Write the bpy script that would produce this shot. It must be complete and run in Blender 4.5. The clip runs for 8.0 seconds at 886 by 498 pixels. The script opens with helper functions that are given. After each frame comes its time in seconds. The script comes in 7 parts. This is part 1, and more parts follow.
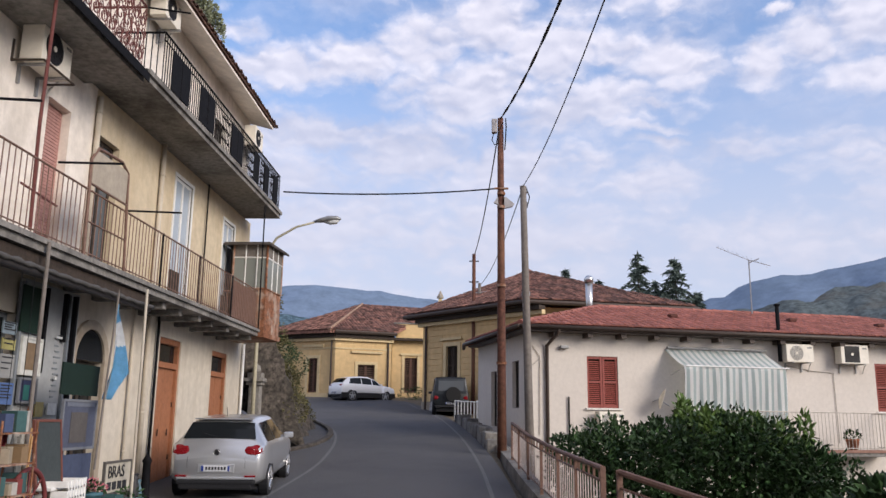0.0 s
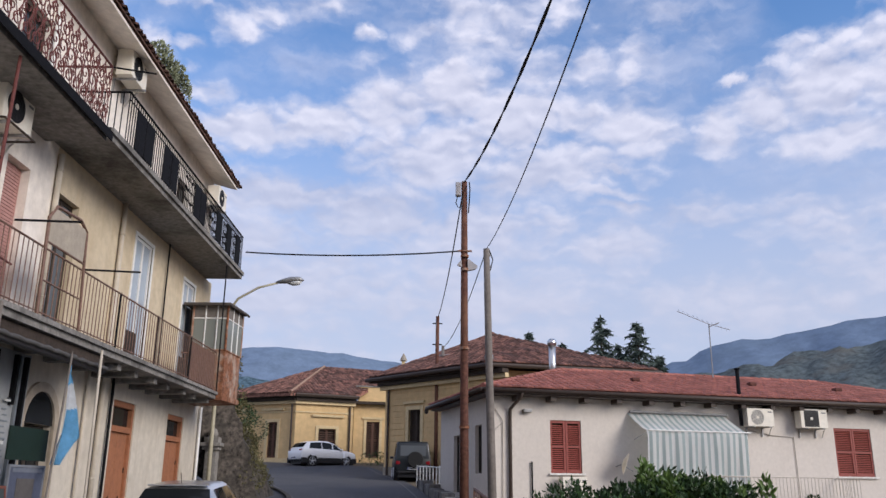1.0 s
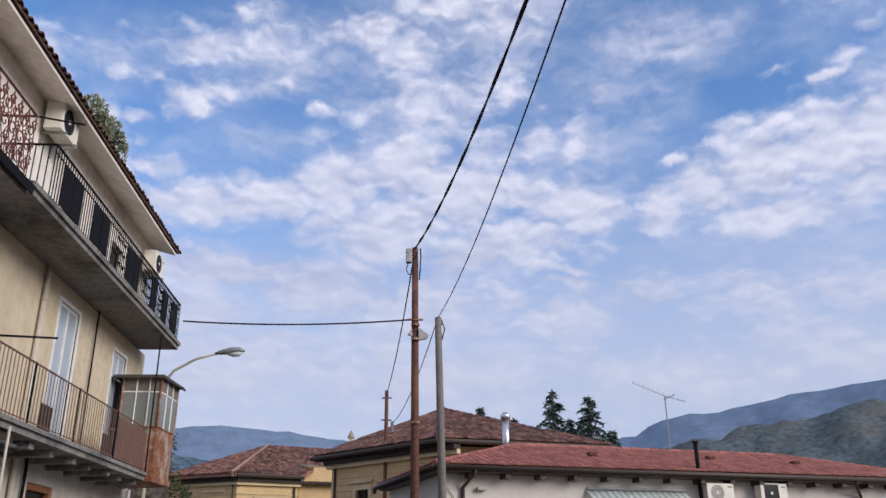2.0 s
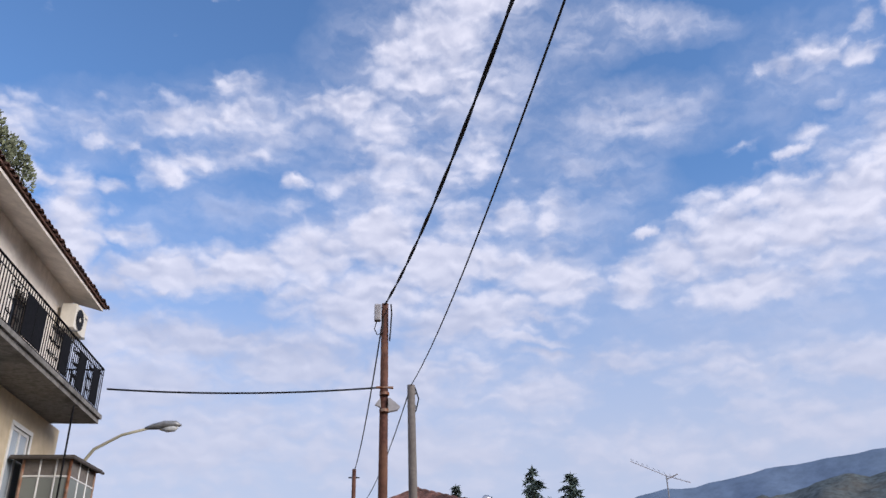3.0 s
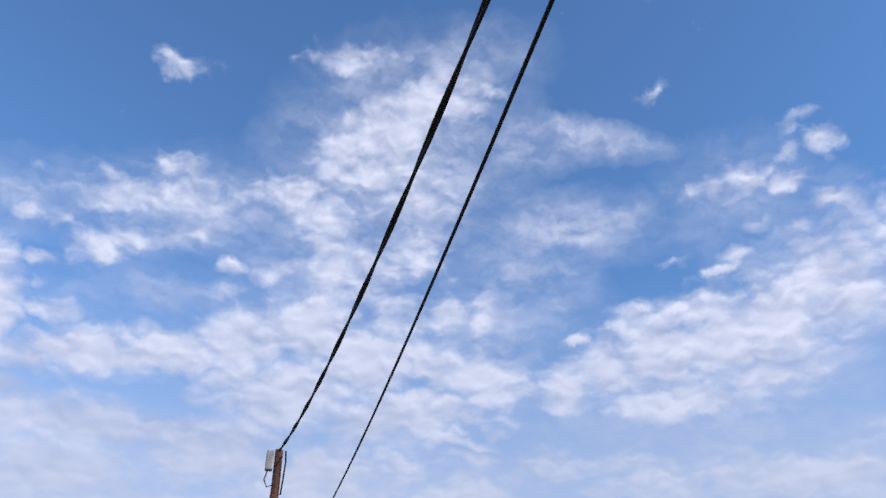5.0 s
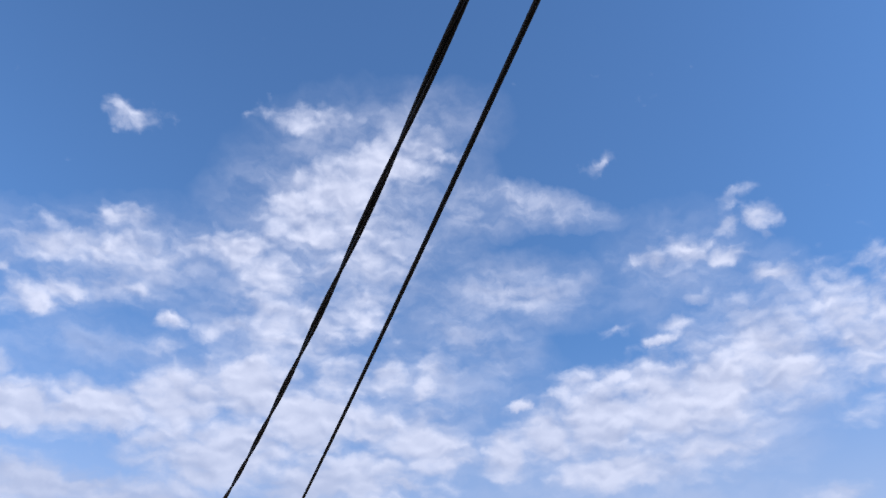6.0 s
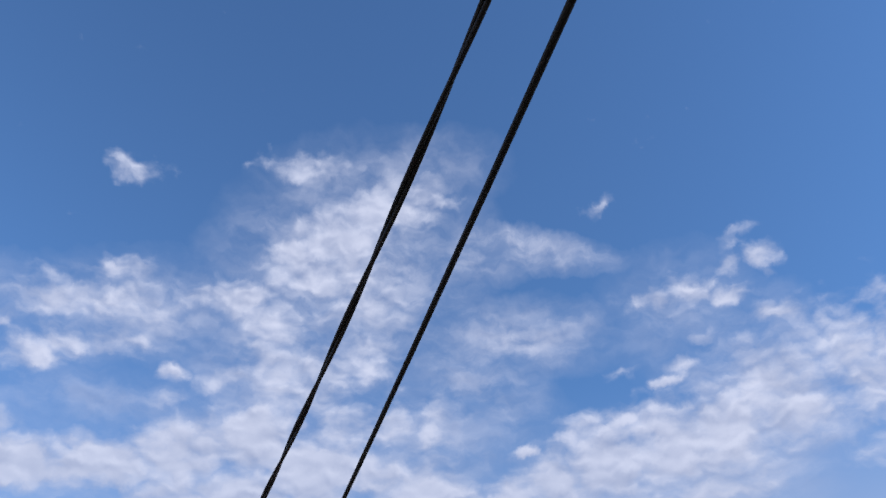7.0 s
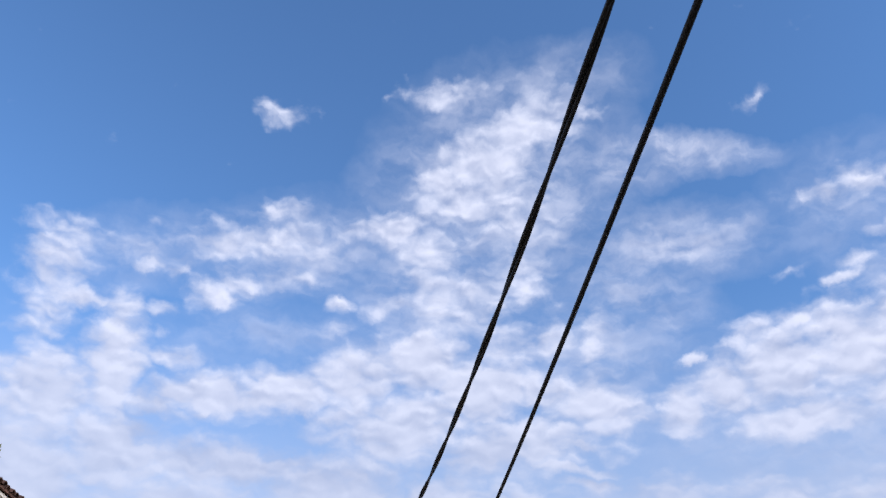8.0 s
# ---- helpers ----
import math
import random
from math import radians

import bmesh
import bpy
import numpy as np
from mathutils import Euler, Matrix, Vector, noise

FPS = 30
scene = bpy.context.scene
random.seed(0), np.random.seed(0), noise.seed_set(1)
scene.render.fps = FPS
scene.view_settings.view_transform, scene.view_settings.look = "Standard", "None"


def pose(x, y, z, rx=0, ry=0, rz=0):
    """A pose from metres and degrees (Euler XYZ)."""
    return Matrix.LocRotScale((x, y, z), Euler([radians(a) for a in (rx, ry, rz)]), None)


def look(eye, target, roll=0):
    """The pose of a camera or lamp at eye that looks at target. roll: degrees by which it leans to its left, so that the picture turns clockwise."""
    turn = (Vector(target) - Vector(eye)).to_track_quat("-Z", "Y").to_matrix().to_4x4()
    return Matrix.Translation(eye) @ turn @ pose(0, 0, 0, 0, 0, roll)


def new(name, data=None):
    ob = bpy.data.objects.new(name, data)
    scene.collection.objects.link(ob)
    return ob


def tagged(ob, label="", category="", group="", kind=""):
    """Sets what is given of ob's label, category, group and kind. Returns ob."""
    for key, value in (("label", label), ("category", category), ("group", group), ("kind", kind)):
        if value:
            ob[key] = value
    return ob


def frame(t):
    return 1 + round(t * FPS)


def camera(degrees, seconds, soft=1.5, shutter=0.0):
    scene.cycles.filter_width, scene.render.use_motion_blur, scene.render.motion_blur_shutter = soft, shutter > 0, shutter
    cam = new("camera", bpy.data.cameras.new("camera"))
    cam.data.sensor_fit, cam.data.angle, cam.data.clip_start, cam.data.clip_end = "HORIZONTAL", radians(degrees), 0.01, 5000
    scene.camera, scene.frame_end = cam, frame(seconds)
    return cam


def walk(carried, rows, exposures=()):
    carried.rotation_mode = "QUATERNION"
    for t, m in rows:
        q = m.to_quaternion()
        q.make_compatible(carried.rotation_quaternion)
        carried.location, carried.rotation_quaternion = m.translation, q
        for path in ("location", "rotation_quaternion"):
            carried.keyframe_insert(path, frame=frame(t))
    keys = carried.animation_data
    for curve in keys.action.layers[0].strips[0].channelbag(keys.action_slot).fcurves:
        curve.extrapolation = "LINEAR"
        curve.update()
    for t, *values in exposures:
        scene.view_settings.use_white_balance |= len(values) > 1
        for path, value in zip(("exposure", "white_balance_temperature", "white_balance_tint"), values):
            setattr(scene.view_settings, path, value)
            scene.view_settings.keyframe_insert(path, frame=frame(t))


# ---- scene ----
cam = camera(56.8, 8.0)
PATH = [
    (0, 0.000, 0.000, 1.600, 2.00, 11.78, -0.71),
    (0.5, 0.052, -0.067, 1.563, 0.83, 13.48, -0.90),
    (1, 0.027, 0.001, 1.595, -0.53, 16.16, -0.58),
    (1.5, 0.019, 0.041, 1.608, -2.43, 18.51, -0.15),
    (3, 0.238, 3.908, 2.445, -5.61, 26.37, 0.99),
    (3.5, 0.529, 4.520, 3.250, -6.49, 27.43, 0.07),
    (4, 0.659, 4.949, 3.718, -8.19, 29.70, 0.04),
    (4.5, 0.756, 5.009, 3.975, -9.73, 31.29, 0.01),
    (6, 1.046, 5.279, 4.783, -15.58, 37.40, 0.35),
    (6.5, 1.128, 5.296, 5.092, -17.14, 39.40, 1.11),
    (7, 1.178, 5.089, 5.281, -14.71, 40.58, 1.26),
    (7.5, 1.125, 4.393, 5.223, -9.38, 39.53, -0.34),
    (8, 1.100, 3.538, 5.238, -3.25, 35.03, -0.85)
]
walk(cam, [(t, pose(x, y, z, 90 + pitch, roll, yaw)) for t, x, y, z, yaw, pitch, roll in PATH],
     exposures=[(0.0, 0.16, 6620, 12), (0.7, 0.06, 6400, 12), (1.5, -0.09, 6220, 12), (3.0, -0.03, 6270, 12), (4.5, -0.08, 6050, 10), (6.0, -0.08, 5900, 10), (6.6, -0.28, 5850, 10), (7.2, -0.28, 5850, 10), (8.0, 0.02, 6000, 10)])

# ---- light ----
SUN_AZ, SUN_EL = radians(123), radians(25)      # over the camera's right shoulder, veiled by cloud


def link(tree, a, b):
    tree.links.new(a, b)


def mathn(tree, op, a, b=None, c=None, clamp=False):
    n = tree.nodes.new("ShaderNodeMath")
    n.operation, n.use_clamp = op, clamp
    for i, v in enumerate((a, b, c)):
        if v is None:
            continue
        if isinstance(v, (int, float)):
            n.inputs[i].default_value = v
        else:
            tree.links.new(v, n.inputs[i])
    return n.outputs[0]


def vecn(tree, op, a, b=None, c=None):
    n = tree.nodes.new("ShaderNodeVectorMath")
    n.operation = op
    for i, v in enumerate((a, b, c)):
        if v is None:
            continue
        if isinstance(v, (tuple, list)):
            n.inputs[i].default_value = v
        else:
            tree.links.new(v, n.inputs[i])
    return n.outputs["Value"] if op in ("LENGTH", "DOT_PRODUCT") else n.outputs[0]


def noisen(tree, vec, scale, detail=4, rough=0.55, lac=2.0):
    n = tree.nodes.new("ShaderNodeTexNoise")
    n.inputs["Scale"].default_value, n.inputs["Detail"].default_value = scale, detail
    n.inputs["Roughness"].default_value, n.inputs["Lacunarity"].default_value = rough, lac
    if vec is not None:
        tree.links.new(vec, n.inputs["Vector"])
    return n.outputs[0]


def ramp(tree, fac, stops):
    n = tree.nodes.new("ShaderNodeValToRGB")
    e = n.color_ramp.elements
    while len(e) < len(stops):
        e.new(0.5)
    for el, (p, c) in zip(e, stops):
        el.position, el.color = p, (*c, 1) if len(c) == 3 else c
    tree.links.new(fac, n.inputs[0])
    return n.outputs[0]


def mixc(tree, fac, a, b, blend="MIX"):
    n = tree.nodes.new("ShaderNodeMix")
    n.data_type, n.blend_type = "RGBA", blend
    for sock, v in ((n.inputs[0], fac), (n.inputs[6], a), (n.inputs[7], b)):
        if isinstance(v, (int, float)):
            sock.default_value = v
        elif isinstance(v, (tuple, list)):
            sock.default_value = (*v, 1)
        else:
            tree.links.new(v, sock)
    return n.outputs[2]


# cloud masses by compass and height in degrees: azimuth, elevation, half length, half width, tilt, density
CLOUD_BANK = [
    (-21.1, 24.7, 1.83, 3.74, 12, 1.04), (-19.9, 19.3, 3.54, 2.85, 9, 0.99), (-18.0, 22.5, 2.55, 1.14, -10, 0.94), (-14.2, 23.7, 4.96, 1.38, 4, 1.04),
    (-8.9, 24.4, 4.27, 1.51, 9, 1.04), (-3.4, 25.8, 3.99, 1.93, 12, 1.04), (1.2, 26.9, 3.08, 2.33, 12, 1.04), (5.7, 25.0, 3.57, 2.54, 1, 1.04),
    (10.4, 25.0, 3.04, 1.39, -10, 0.88), (14.3, 24.0, 3.21, 1.86, -16, 0.99), (0.3, 22.8, 6.44, 2.5, 2, 0.99), (7.9, 21.5, 6.43, 2.05, 4, 0.94),
    (-13.2, 19.3, 5.69, 1.67, -1, 0.96), (-15.3, 16.2, 6.6, 2.04, 6, 0.94), (-4.4, 18.4, 6.5, 2.63, 3, 0.88), (3.2, 17.3, 7.56, 2.65, 1, 0.88),
]
CLOUD_SHEET = [
    (20.6, 23.3, 1.73, 1.6, 14, 1.0), (23.6, 24.4, 2.71, 1.89, 8, 1.0), (27.4, 25.1, 3.29, 2.49, 4, 1.05), (32.3, 25.6, 3.75, 2.64, 0, 1.0),
    (36.3, 26.3, 3.22, 2.38, 3, 0.9), (40.7, 27.2, 3.47, 3.45, 10, 0.8), (28.4, 21.8, 4.55, 1.22, -3, 0.9), (34.6, 22.6, 3.54, 1.57, 2, 0.8),
    (21.8, 26.4, 0.74, 0.34, -5, 0.9), (46.9, 28.0, 4.12, 4.03, 3, 0.75), (12.5, 21.5, 2.74, 0.42, -7, 0.8), (13.6, 18.7, 3.09, 0.37, -7, 0.75),
    (11.2, 20.0, 4.04, 0.5, -9, 0.8), (17.2, 22.7, 0.92, 0.38, -3, 0.7), (29.1, 27.6, 2.23, 0.66, 2, 0.8), (33.6, 27.8, 2.32, 0.49, -5, 0.7),
]
CLOUD_PLUME = [
    (2.4, 39.9, 2.44, 1.25, -5, 0.9), (5.9, 41.0, 3.81, 1.78, 8, 0.9), (10.1, 43.0, 4.56, 1.6, 12, 0.81), (13.5, 43.9, 3.23, 1.41, -3, 0.66),
    (5.0, 38.5, 4.04, 1.57, -3, 0.76), (1.0, 34.6, 2.41, 2.66, 12, 0.66), (1.7, 31.5, 2.08, 2.43, 16, 0.62), (8.6, 36.8, 3.98, 2.37, 0, 0.57),
    (5.4, 31.3, 3.38, 2.46, 18, 0.62), (7.8, 28.2, 3.32, 1.6, 0, 0.71), (11.3, 28.4, 1.93, 1.6, -1, 0.66), (14.7, 28.5, 0.95, 2.26, -16, 0.65),
    (9.5, 33.1, 3.5, 2.39, -1, 0.59), (-1.6, 36.3, 3.54, 1.27, 13, 0.76), (-4.8, 35.8, 1.76, 1.14, 7, 0.71), (3.2, 45.6, 3.83, 0.99, 2, 0.63),
]
CLOUD_PUFFS = [
    (-11.3, 36.6, 2.48, 0.9, 10, 0.66), (-14.8, 34.1, 3.8, 1.23, 16, 0.72), (-11.5, 34.7, 3.52, 1.47, 9, 0.72), (-15.9, 30.4, 2.2, 1.21, 2, 0.7),
    (-13.7, 31.5, 2.7, 1.01, 10, 0.68), (-10.3, 32.3, 3.46, 1.14, 9, 0.64), (-7.3, 33.9, 2.61, 1.26, 7, 0.58), (-12.1, 43.1, 2.36, 0.94, -4, 0.54),
    (30.3, 42.3, 1.74, 0.64, 12, 0.58), (42.5, 36.5, 1.33, 0.79, 5, 0.72), (39.7, 36.3, 0.98, 0.65, 11, 0.7), (33.2, 35.3, 2.21, 0.67, -2, 0.66),
    (36.2, 35.3, 2.01, 0.99, 0, 0.72), (39.5, 34.3, 1.46, 0.65, -6, 0.69), (42.4, 32.4, 2.18, 0.69, -12, 0.7), (32.9, 29.9, 1.39, 0.45, 0, 0.68),
]
CLOUD_SCRAPS = [
    (-20.4, 31.3, 1.05, 0.4, 14, 0.61), (-18.1, 31.4, 1.4, 0.53, 22, 0.61), (-19.0, 28.8, 1.25, 0.64, 13, 0.65), (-17.4, 25.7, 2.39, 0.75, 5, 0.7),
    (-5.6, 30.7, 1.04, 0.55, -2, 0.65), (-1.2, 30.9, 2.13, 0.95, 15, 0.65), (-19.0, 27.3, 0.72, 0.45, -7, 0.57), (-5.5, 28.8, 1.32, 0.55, 6, 0.47),
    (-0.2, 32.5, 1.29, 0.75, 4, 0.5), (34.1, 30.7, 1.12, 0.47, -2, 0.62), (35.9, 32.1, 1.44, 0.47, 1, 0.55), (40.8, 38.1, 1.66, 0.69, 14, 0.46),
    (42.3, 35.4, 0.74, 0.45, -17, 0.57), (29.8, 30.8, 2.32, 0.48, -5, 0.38), (-21.9, 31.8, 4.82, 0.57, 11, 0.38), (-21.1, 34.2, 0.86, 0.46, 15, 0.38),
]
CLOUD_LOW = [
    (18.4, 18.1, 4.69, 1.19, -3, 0.72), (26.0, 16.7, 4.67, 1.64, -9, 0.75), (33.8, 16.0, 4.24, 1.74, -7, 0.92), (38.5, 16.0, 2.76, 1.69, -9, 0.85),
    (12.3, 15.9, 4.72, 1.85, -1, 0.8), (-26.8, 30.0, 2.33, 2.75, 38, 0.72), (-26.2, 26.6, 1.94, 2.04, 16, 0.68), (-24.1, 28.5, 2.09, 0.83, 5, 0.75),
    (-25.4, 22.3, 3.47, 2.69, 13, 1), (-11.8, 12.8, 9.96, 3.09, 4, 0.85), (2.7, 12.6, 11.47, 3.23, 0, 0.8), (21.6, 11.7, 10.43, 2.45, -3, 0.7),
    (-25.1, 17.0, 5.41, 4.56, 10, 0.9), (42.1, 18.4, 2.37, 1.0, -11, 0.6), (-12.5, 8.2, 10.1, 1.92, 3, 0.75), (30.7, 12.8, 6.47, 2.05, -5, 0.8),
]
VEILS = [
    (23.2, 40.1, 6.64, 1.14, -12, 0.95), (18.7, 39.8, 3.96, 1.53, -5, 0.7), (21.8, 34.1, 6.76, 2.13, -3, 0.75), (17.9, 31.5, 5.96, 2.9, -32, 0.6),
    (26.1, 34.6, 3.12, 1.34, 0, 0.5), (7.5, 38.8, 9.5, 6.69, 10, 0.8), (3.0, 32.7, 6.96, 5.67, 18, 0.72), (-8.3, 34.3, 8.73, 3.06, 11, 0.55),
    (40.0, 28.5, 4.79, 4.65, -15, 0.75), (36.1, 24.2, 5.16, 2.9, -11, 0.7), (-9.3, 28.4, 8.54, 1.9, 6, 0.4), (11.1, 44.9, 8.02, 2.68, 8, 0.6),
    (14.9, 27.3, 5.23, 4.33, -3, 0.6), (35.2, 34.1, 5.2, 3.32, 4, 0.4), (-20.9, 32.4, 5.9, 2.15, 14, 0.5), (28.5, 20.1, 9.2, 2.21, -8, 0.5),
]
HOLLOWS = [
    (-8.4, 20.4, 2.86, 1.31, 15, 0.9), (-18.3, 21.0, 1.6, 0.85, -15, 0.8), (-4.9, 18.9, 2.33, 1.04, 4, 0.6), (-15.8, 19.6, 2.17, 0.75, -16, 0.55),
    (3.8, 20.3, 3.29, 0.96, 11, 0.5), (0.7, 18.3, 3.6, 0.93, -3, 0.45), (17.6, 17.2, 4.18, 1.33, -22, 0.5), (24.4, 19.0, 7.42, 0.81, -6, 0.5),
    (-10.7, 15.7, 5.07, 1.06, 5, 0.4), (-2.0, 21.1, 2.03, 0.76, 4, 0.35),
]


def make_world():
    world = bpy.data.worlds.new("sky")
    scene.world = world
    world.use_nodes = True
    t = world.node_tree
    bg = t.nodes["Background"]
    sky = t.nodes.new("ShaderNodeTexSky")
    sky.sky_type, sky.sun_disc = "NISHITA", False
    sky.sun_elevation, sky.sun_rotation = SUN_EL, SUN_AZ
    sky.air_density, sky.dust_density, sky.ozone_density = 1.0, 0.0, 2.4
    co = t.nodes.new("ShaderNodeTexCoord").outputs["Generated"]
    sep = t.nodes.new("ShaderNodeSeparateXYZ")
    link(t, co, sep.inputs[0])
    az = mathn(t, "MULTIPLY", mathn(t, "ARCTAN2", sep.outputs[0], sep.outputs[1]), 57.2958)
    el = mathn(t, "MULTIPLY", mathn(t, "ARCSINE", sep.outputs[2]), 57.2958)
    comb = t.nodes.new("ShaderNodeCombineXYZ")
    link(t, az, comb.inputs[0]), link(t, el, comb.inputs[1])
    flat = comb.outputs[0]
    warp = t.nodes.new("ShaderNodeTexNoise")
    warp.inputs["Scale"].default_value, warp.inputs["Detail"].default_value = 0.45, 6
    warp.inputs["Roughness"].default_value = 0.54
    link(t, flat, warp.inputs["Vector"])
    moved = vecn(t, "ADD", flat, vecn(t, "MULTIPLY", vecn(t, "SUBTRACT", warp.outputs[1], (0.5, 0.5, 0.5)), (2.6, 1.9, 0)))

    def masses(rows, fall, peak):
        """The densest of a set of soft tilted ovals."""
        total = None
        for a, e, ra, re, tilt, w in rows:
            place = t.nodes.new("ShaderNodeMapping")
            place.vector_type = "TEXTURE"
            place.inputs["Location"].default_value, place.inputs["Rotation"].default_value = (a, e, 0), (0, 0, radians(tilt))
            place.inputs["Scale"].default_value = (ra, re, 1)
            at = moved if total is None else vecn(t, "MULTIPLY_ADD", total, (0, 0, 1e-5), moved)
            link(t, at, place.inputs["Vector"])
            g = mathn(t, "MULTIPLY", mathn(t, "MULTIPLY_ADD", vecn(t, "LENGTH", place.outputs[0]), -fall, peak, clamp=True), w)
            total = g if total is None else mathn(t, "MAXIMUM", total, g)
        return total

    def smooth(value, lo, hi, to=1.0):
        n = t.nodes.new("ShaderNodeMapRange")
        n.interpolation_type = "SMOOTHSTEP"
        n.inputs[1].default_value, n.inputs[2].default_value, n.inputs[4].default_value = lo, hi, to
        link(t, value, n.inputs[0])
        return n.outputs[0]

    field = masses(CLOUD_BANK + CLOUD_SHEET + CLOUD_PLUME + CLOUD_PUFFS + CLOUD_SCRAPS + CLOUD_LOW, 0.62, 1.2)
    hollow = masses(HOLLOWS, 0.6, 1.1)
    # unseen scattered cloud, added beyond the mapped part to brighten the diffuse light
    away = smooth(mathn(t, "ABSOLUTE", mathn(t, "SUBTRACT", az, 10.0)), 46, 75, 0.75)
    field = mathn(t, "MAXIMUM", field, mathn(t, "MAXIMUM", away, smooth(el, 58, 74, 0.7)))

    def billow(vec):
        """Rounded heads of cloud, large and small."""
        total = None
        for size, weight in ((0.42, 0.6), (0.95, 0.4)):
            v = t.nodes.new("ShaderNodeTexVoronoi")
            v.feature = "SMOOTH_F1"
            v.inputs["Scale"].default_value, v.inputs["Smoothness"].default_value = size, 0.55
            link(t, vec, v.inputs["Vector"])
            total = mathn(t, "MULTIPLY", v.outputs["Distance"], weight) if total is None else mathn(t, "MULTIPLY_ADD", v.outputs["Distance"], weight, total)
        return mathn(t, "SUBTRACT", 0.75, total)

    lumps = vecn(t, "MULTIPLY", moved, (0.75, 1.5, 1))
    heads = billow(lumps)
    heads_above = billow(vecn(t, "ADD", lumps, (0.22, 0.6, 0)))
    puff = noisen(t, vecn(t, "MULTIPLY", flat, (0.8, 1.4, 1)), 0.32, 7, 0.52)
    fine = noisen(t, vecn(t, "MULTIPLY", moved, (0.7, 1.5, 1)), 1.0, 6, 0.52)
    body = mathn(t, "MULTIPLY_ADD", mathn(t, "SUBTRACT", puff, 0.5), 0.85, field)
    body = mathn(t, "MULTIPLY_ADD", mathn(t, "SUBTRACT", heads, 0.3), 0.55, body)
    body = mathn(t, "MULTIPLY_ADD", mathn(t, "SUBTRACT", fine, 0.5), 0.52, body)
    dense = smooth(body, 0.20, 0.92)
    haze = smooth(mathn(t, "MULTIPLY", el, -1.0), -31, -9, 0.86)
    wisps = smooth(noisen(t, vecn(t, "MULTIPLY_ADD", moved, (0.5, 1.0, 1), (3, 9, 0)), 0.5, 6, 0.6), 0.3, 0.72)
    soft = mathn(t, "MULTIPLY", mathn(t, "MULTIPLY", masses(VEILS, 0.7, 1.1), mathn(t, "MULTIPLY_ADD", wisps, 0.75, 0.25)), 1.15, clamp=True)
    clear = mathn(t, "SUBTRACT", 1.0, mathn(t, "MULTIPLY", dense, mathn(t, "MULTIPLY_ADD", haze, -0.3, 0.97)))
    mask = mathn(t, "SUBTRACT", 1.0, mathn(t, "MULTIPLY", clear, mathn(t, "SUBTRACT", 1.0, soft)))
    # the sun-side of each head is bright, its underside and the hollows grey
    relief = mathn(t, "MULTIPLY_ADD", mathn(t, "SUBTRACT", heads, heads_above), 1.35, 0.62)
    relief = mathn(t, "MULTIPLY_ADD", mathn(t, "SUBTRACT", puff, 0.5), 1.3, relief)
    lit = mathn(t, "MULTIPLY_ADD", hollow, -0.85, relief, clamp=True)
    white = mixc(t, lit, CLOUD_SHADE, CLOUD_LIT)
    white = mixc(t, mathn(t, "MULTIPLY", haze, 0.85), white, HAZE_CLOUD)
    blue = mixc(t, 1.0, sky.outputs[0], SKY_TINT, "MULTIPLY")
    base = mixc(t, haze, blue, HAZE)
    link(t, mixc(t, mask, base, white), bg.inputs[0])
    bg.inputs[1].default_value = SKY_STRENGTH


SKY_STRENGTH = 0.1
SKY_TINT = (1.50, 1.80, 2.10)
CLOUD_LIT, CLOUD_SHADE, HAZE = (8.7, 8.65, 9.8), (4.6, 5.0, 6.7), (5.5, 5.85, 7.2)
HAZE_CLOUD = (6.1, 6.25, 7.5)
make_world()
sun = new("sun", bpy.data.lights.new("sun", "SUN"))
sun.data.energy, sun.data.angle, sun.data.color = 2.9, radians(30), (1.0, 0.92, 0.82)
sun.matrix_world = look((0, 0, 0), (-math.sin(SUN_AZ) * math.cos(SUN_EL), -math.cos(SUN_AZ) * math.cos(SUN_EL), -math.sin(SUN_EL)))

# ---- materials ----
MATS = {}


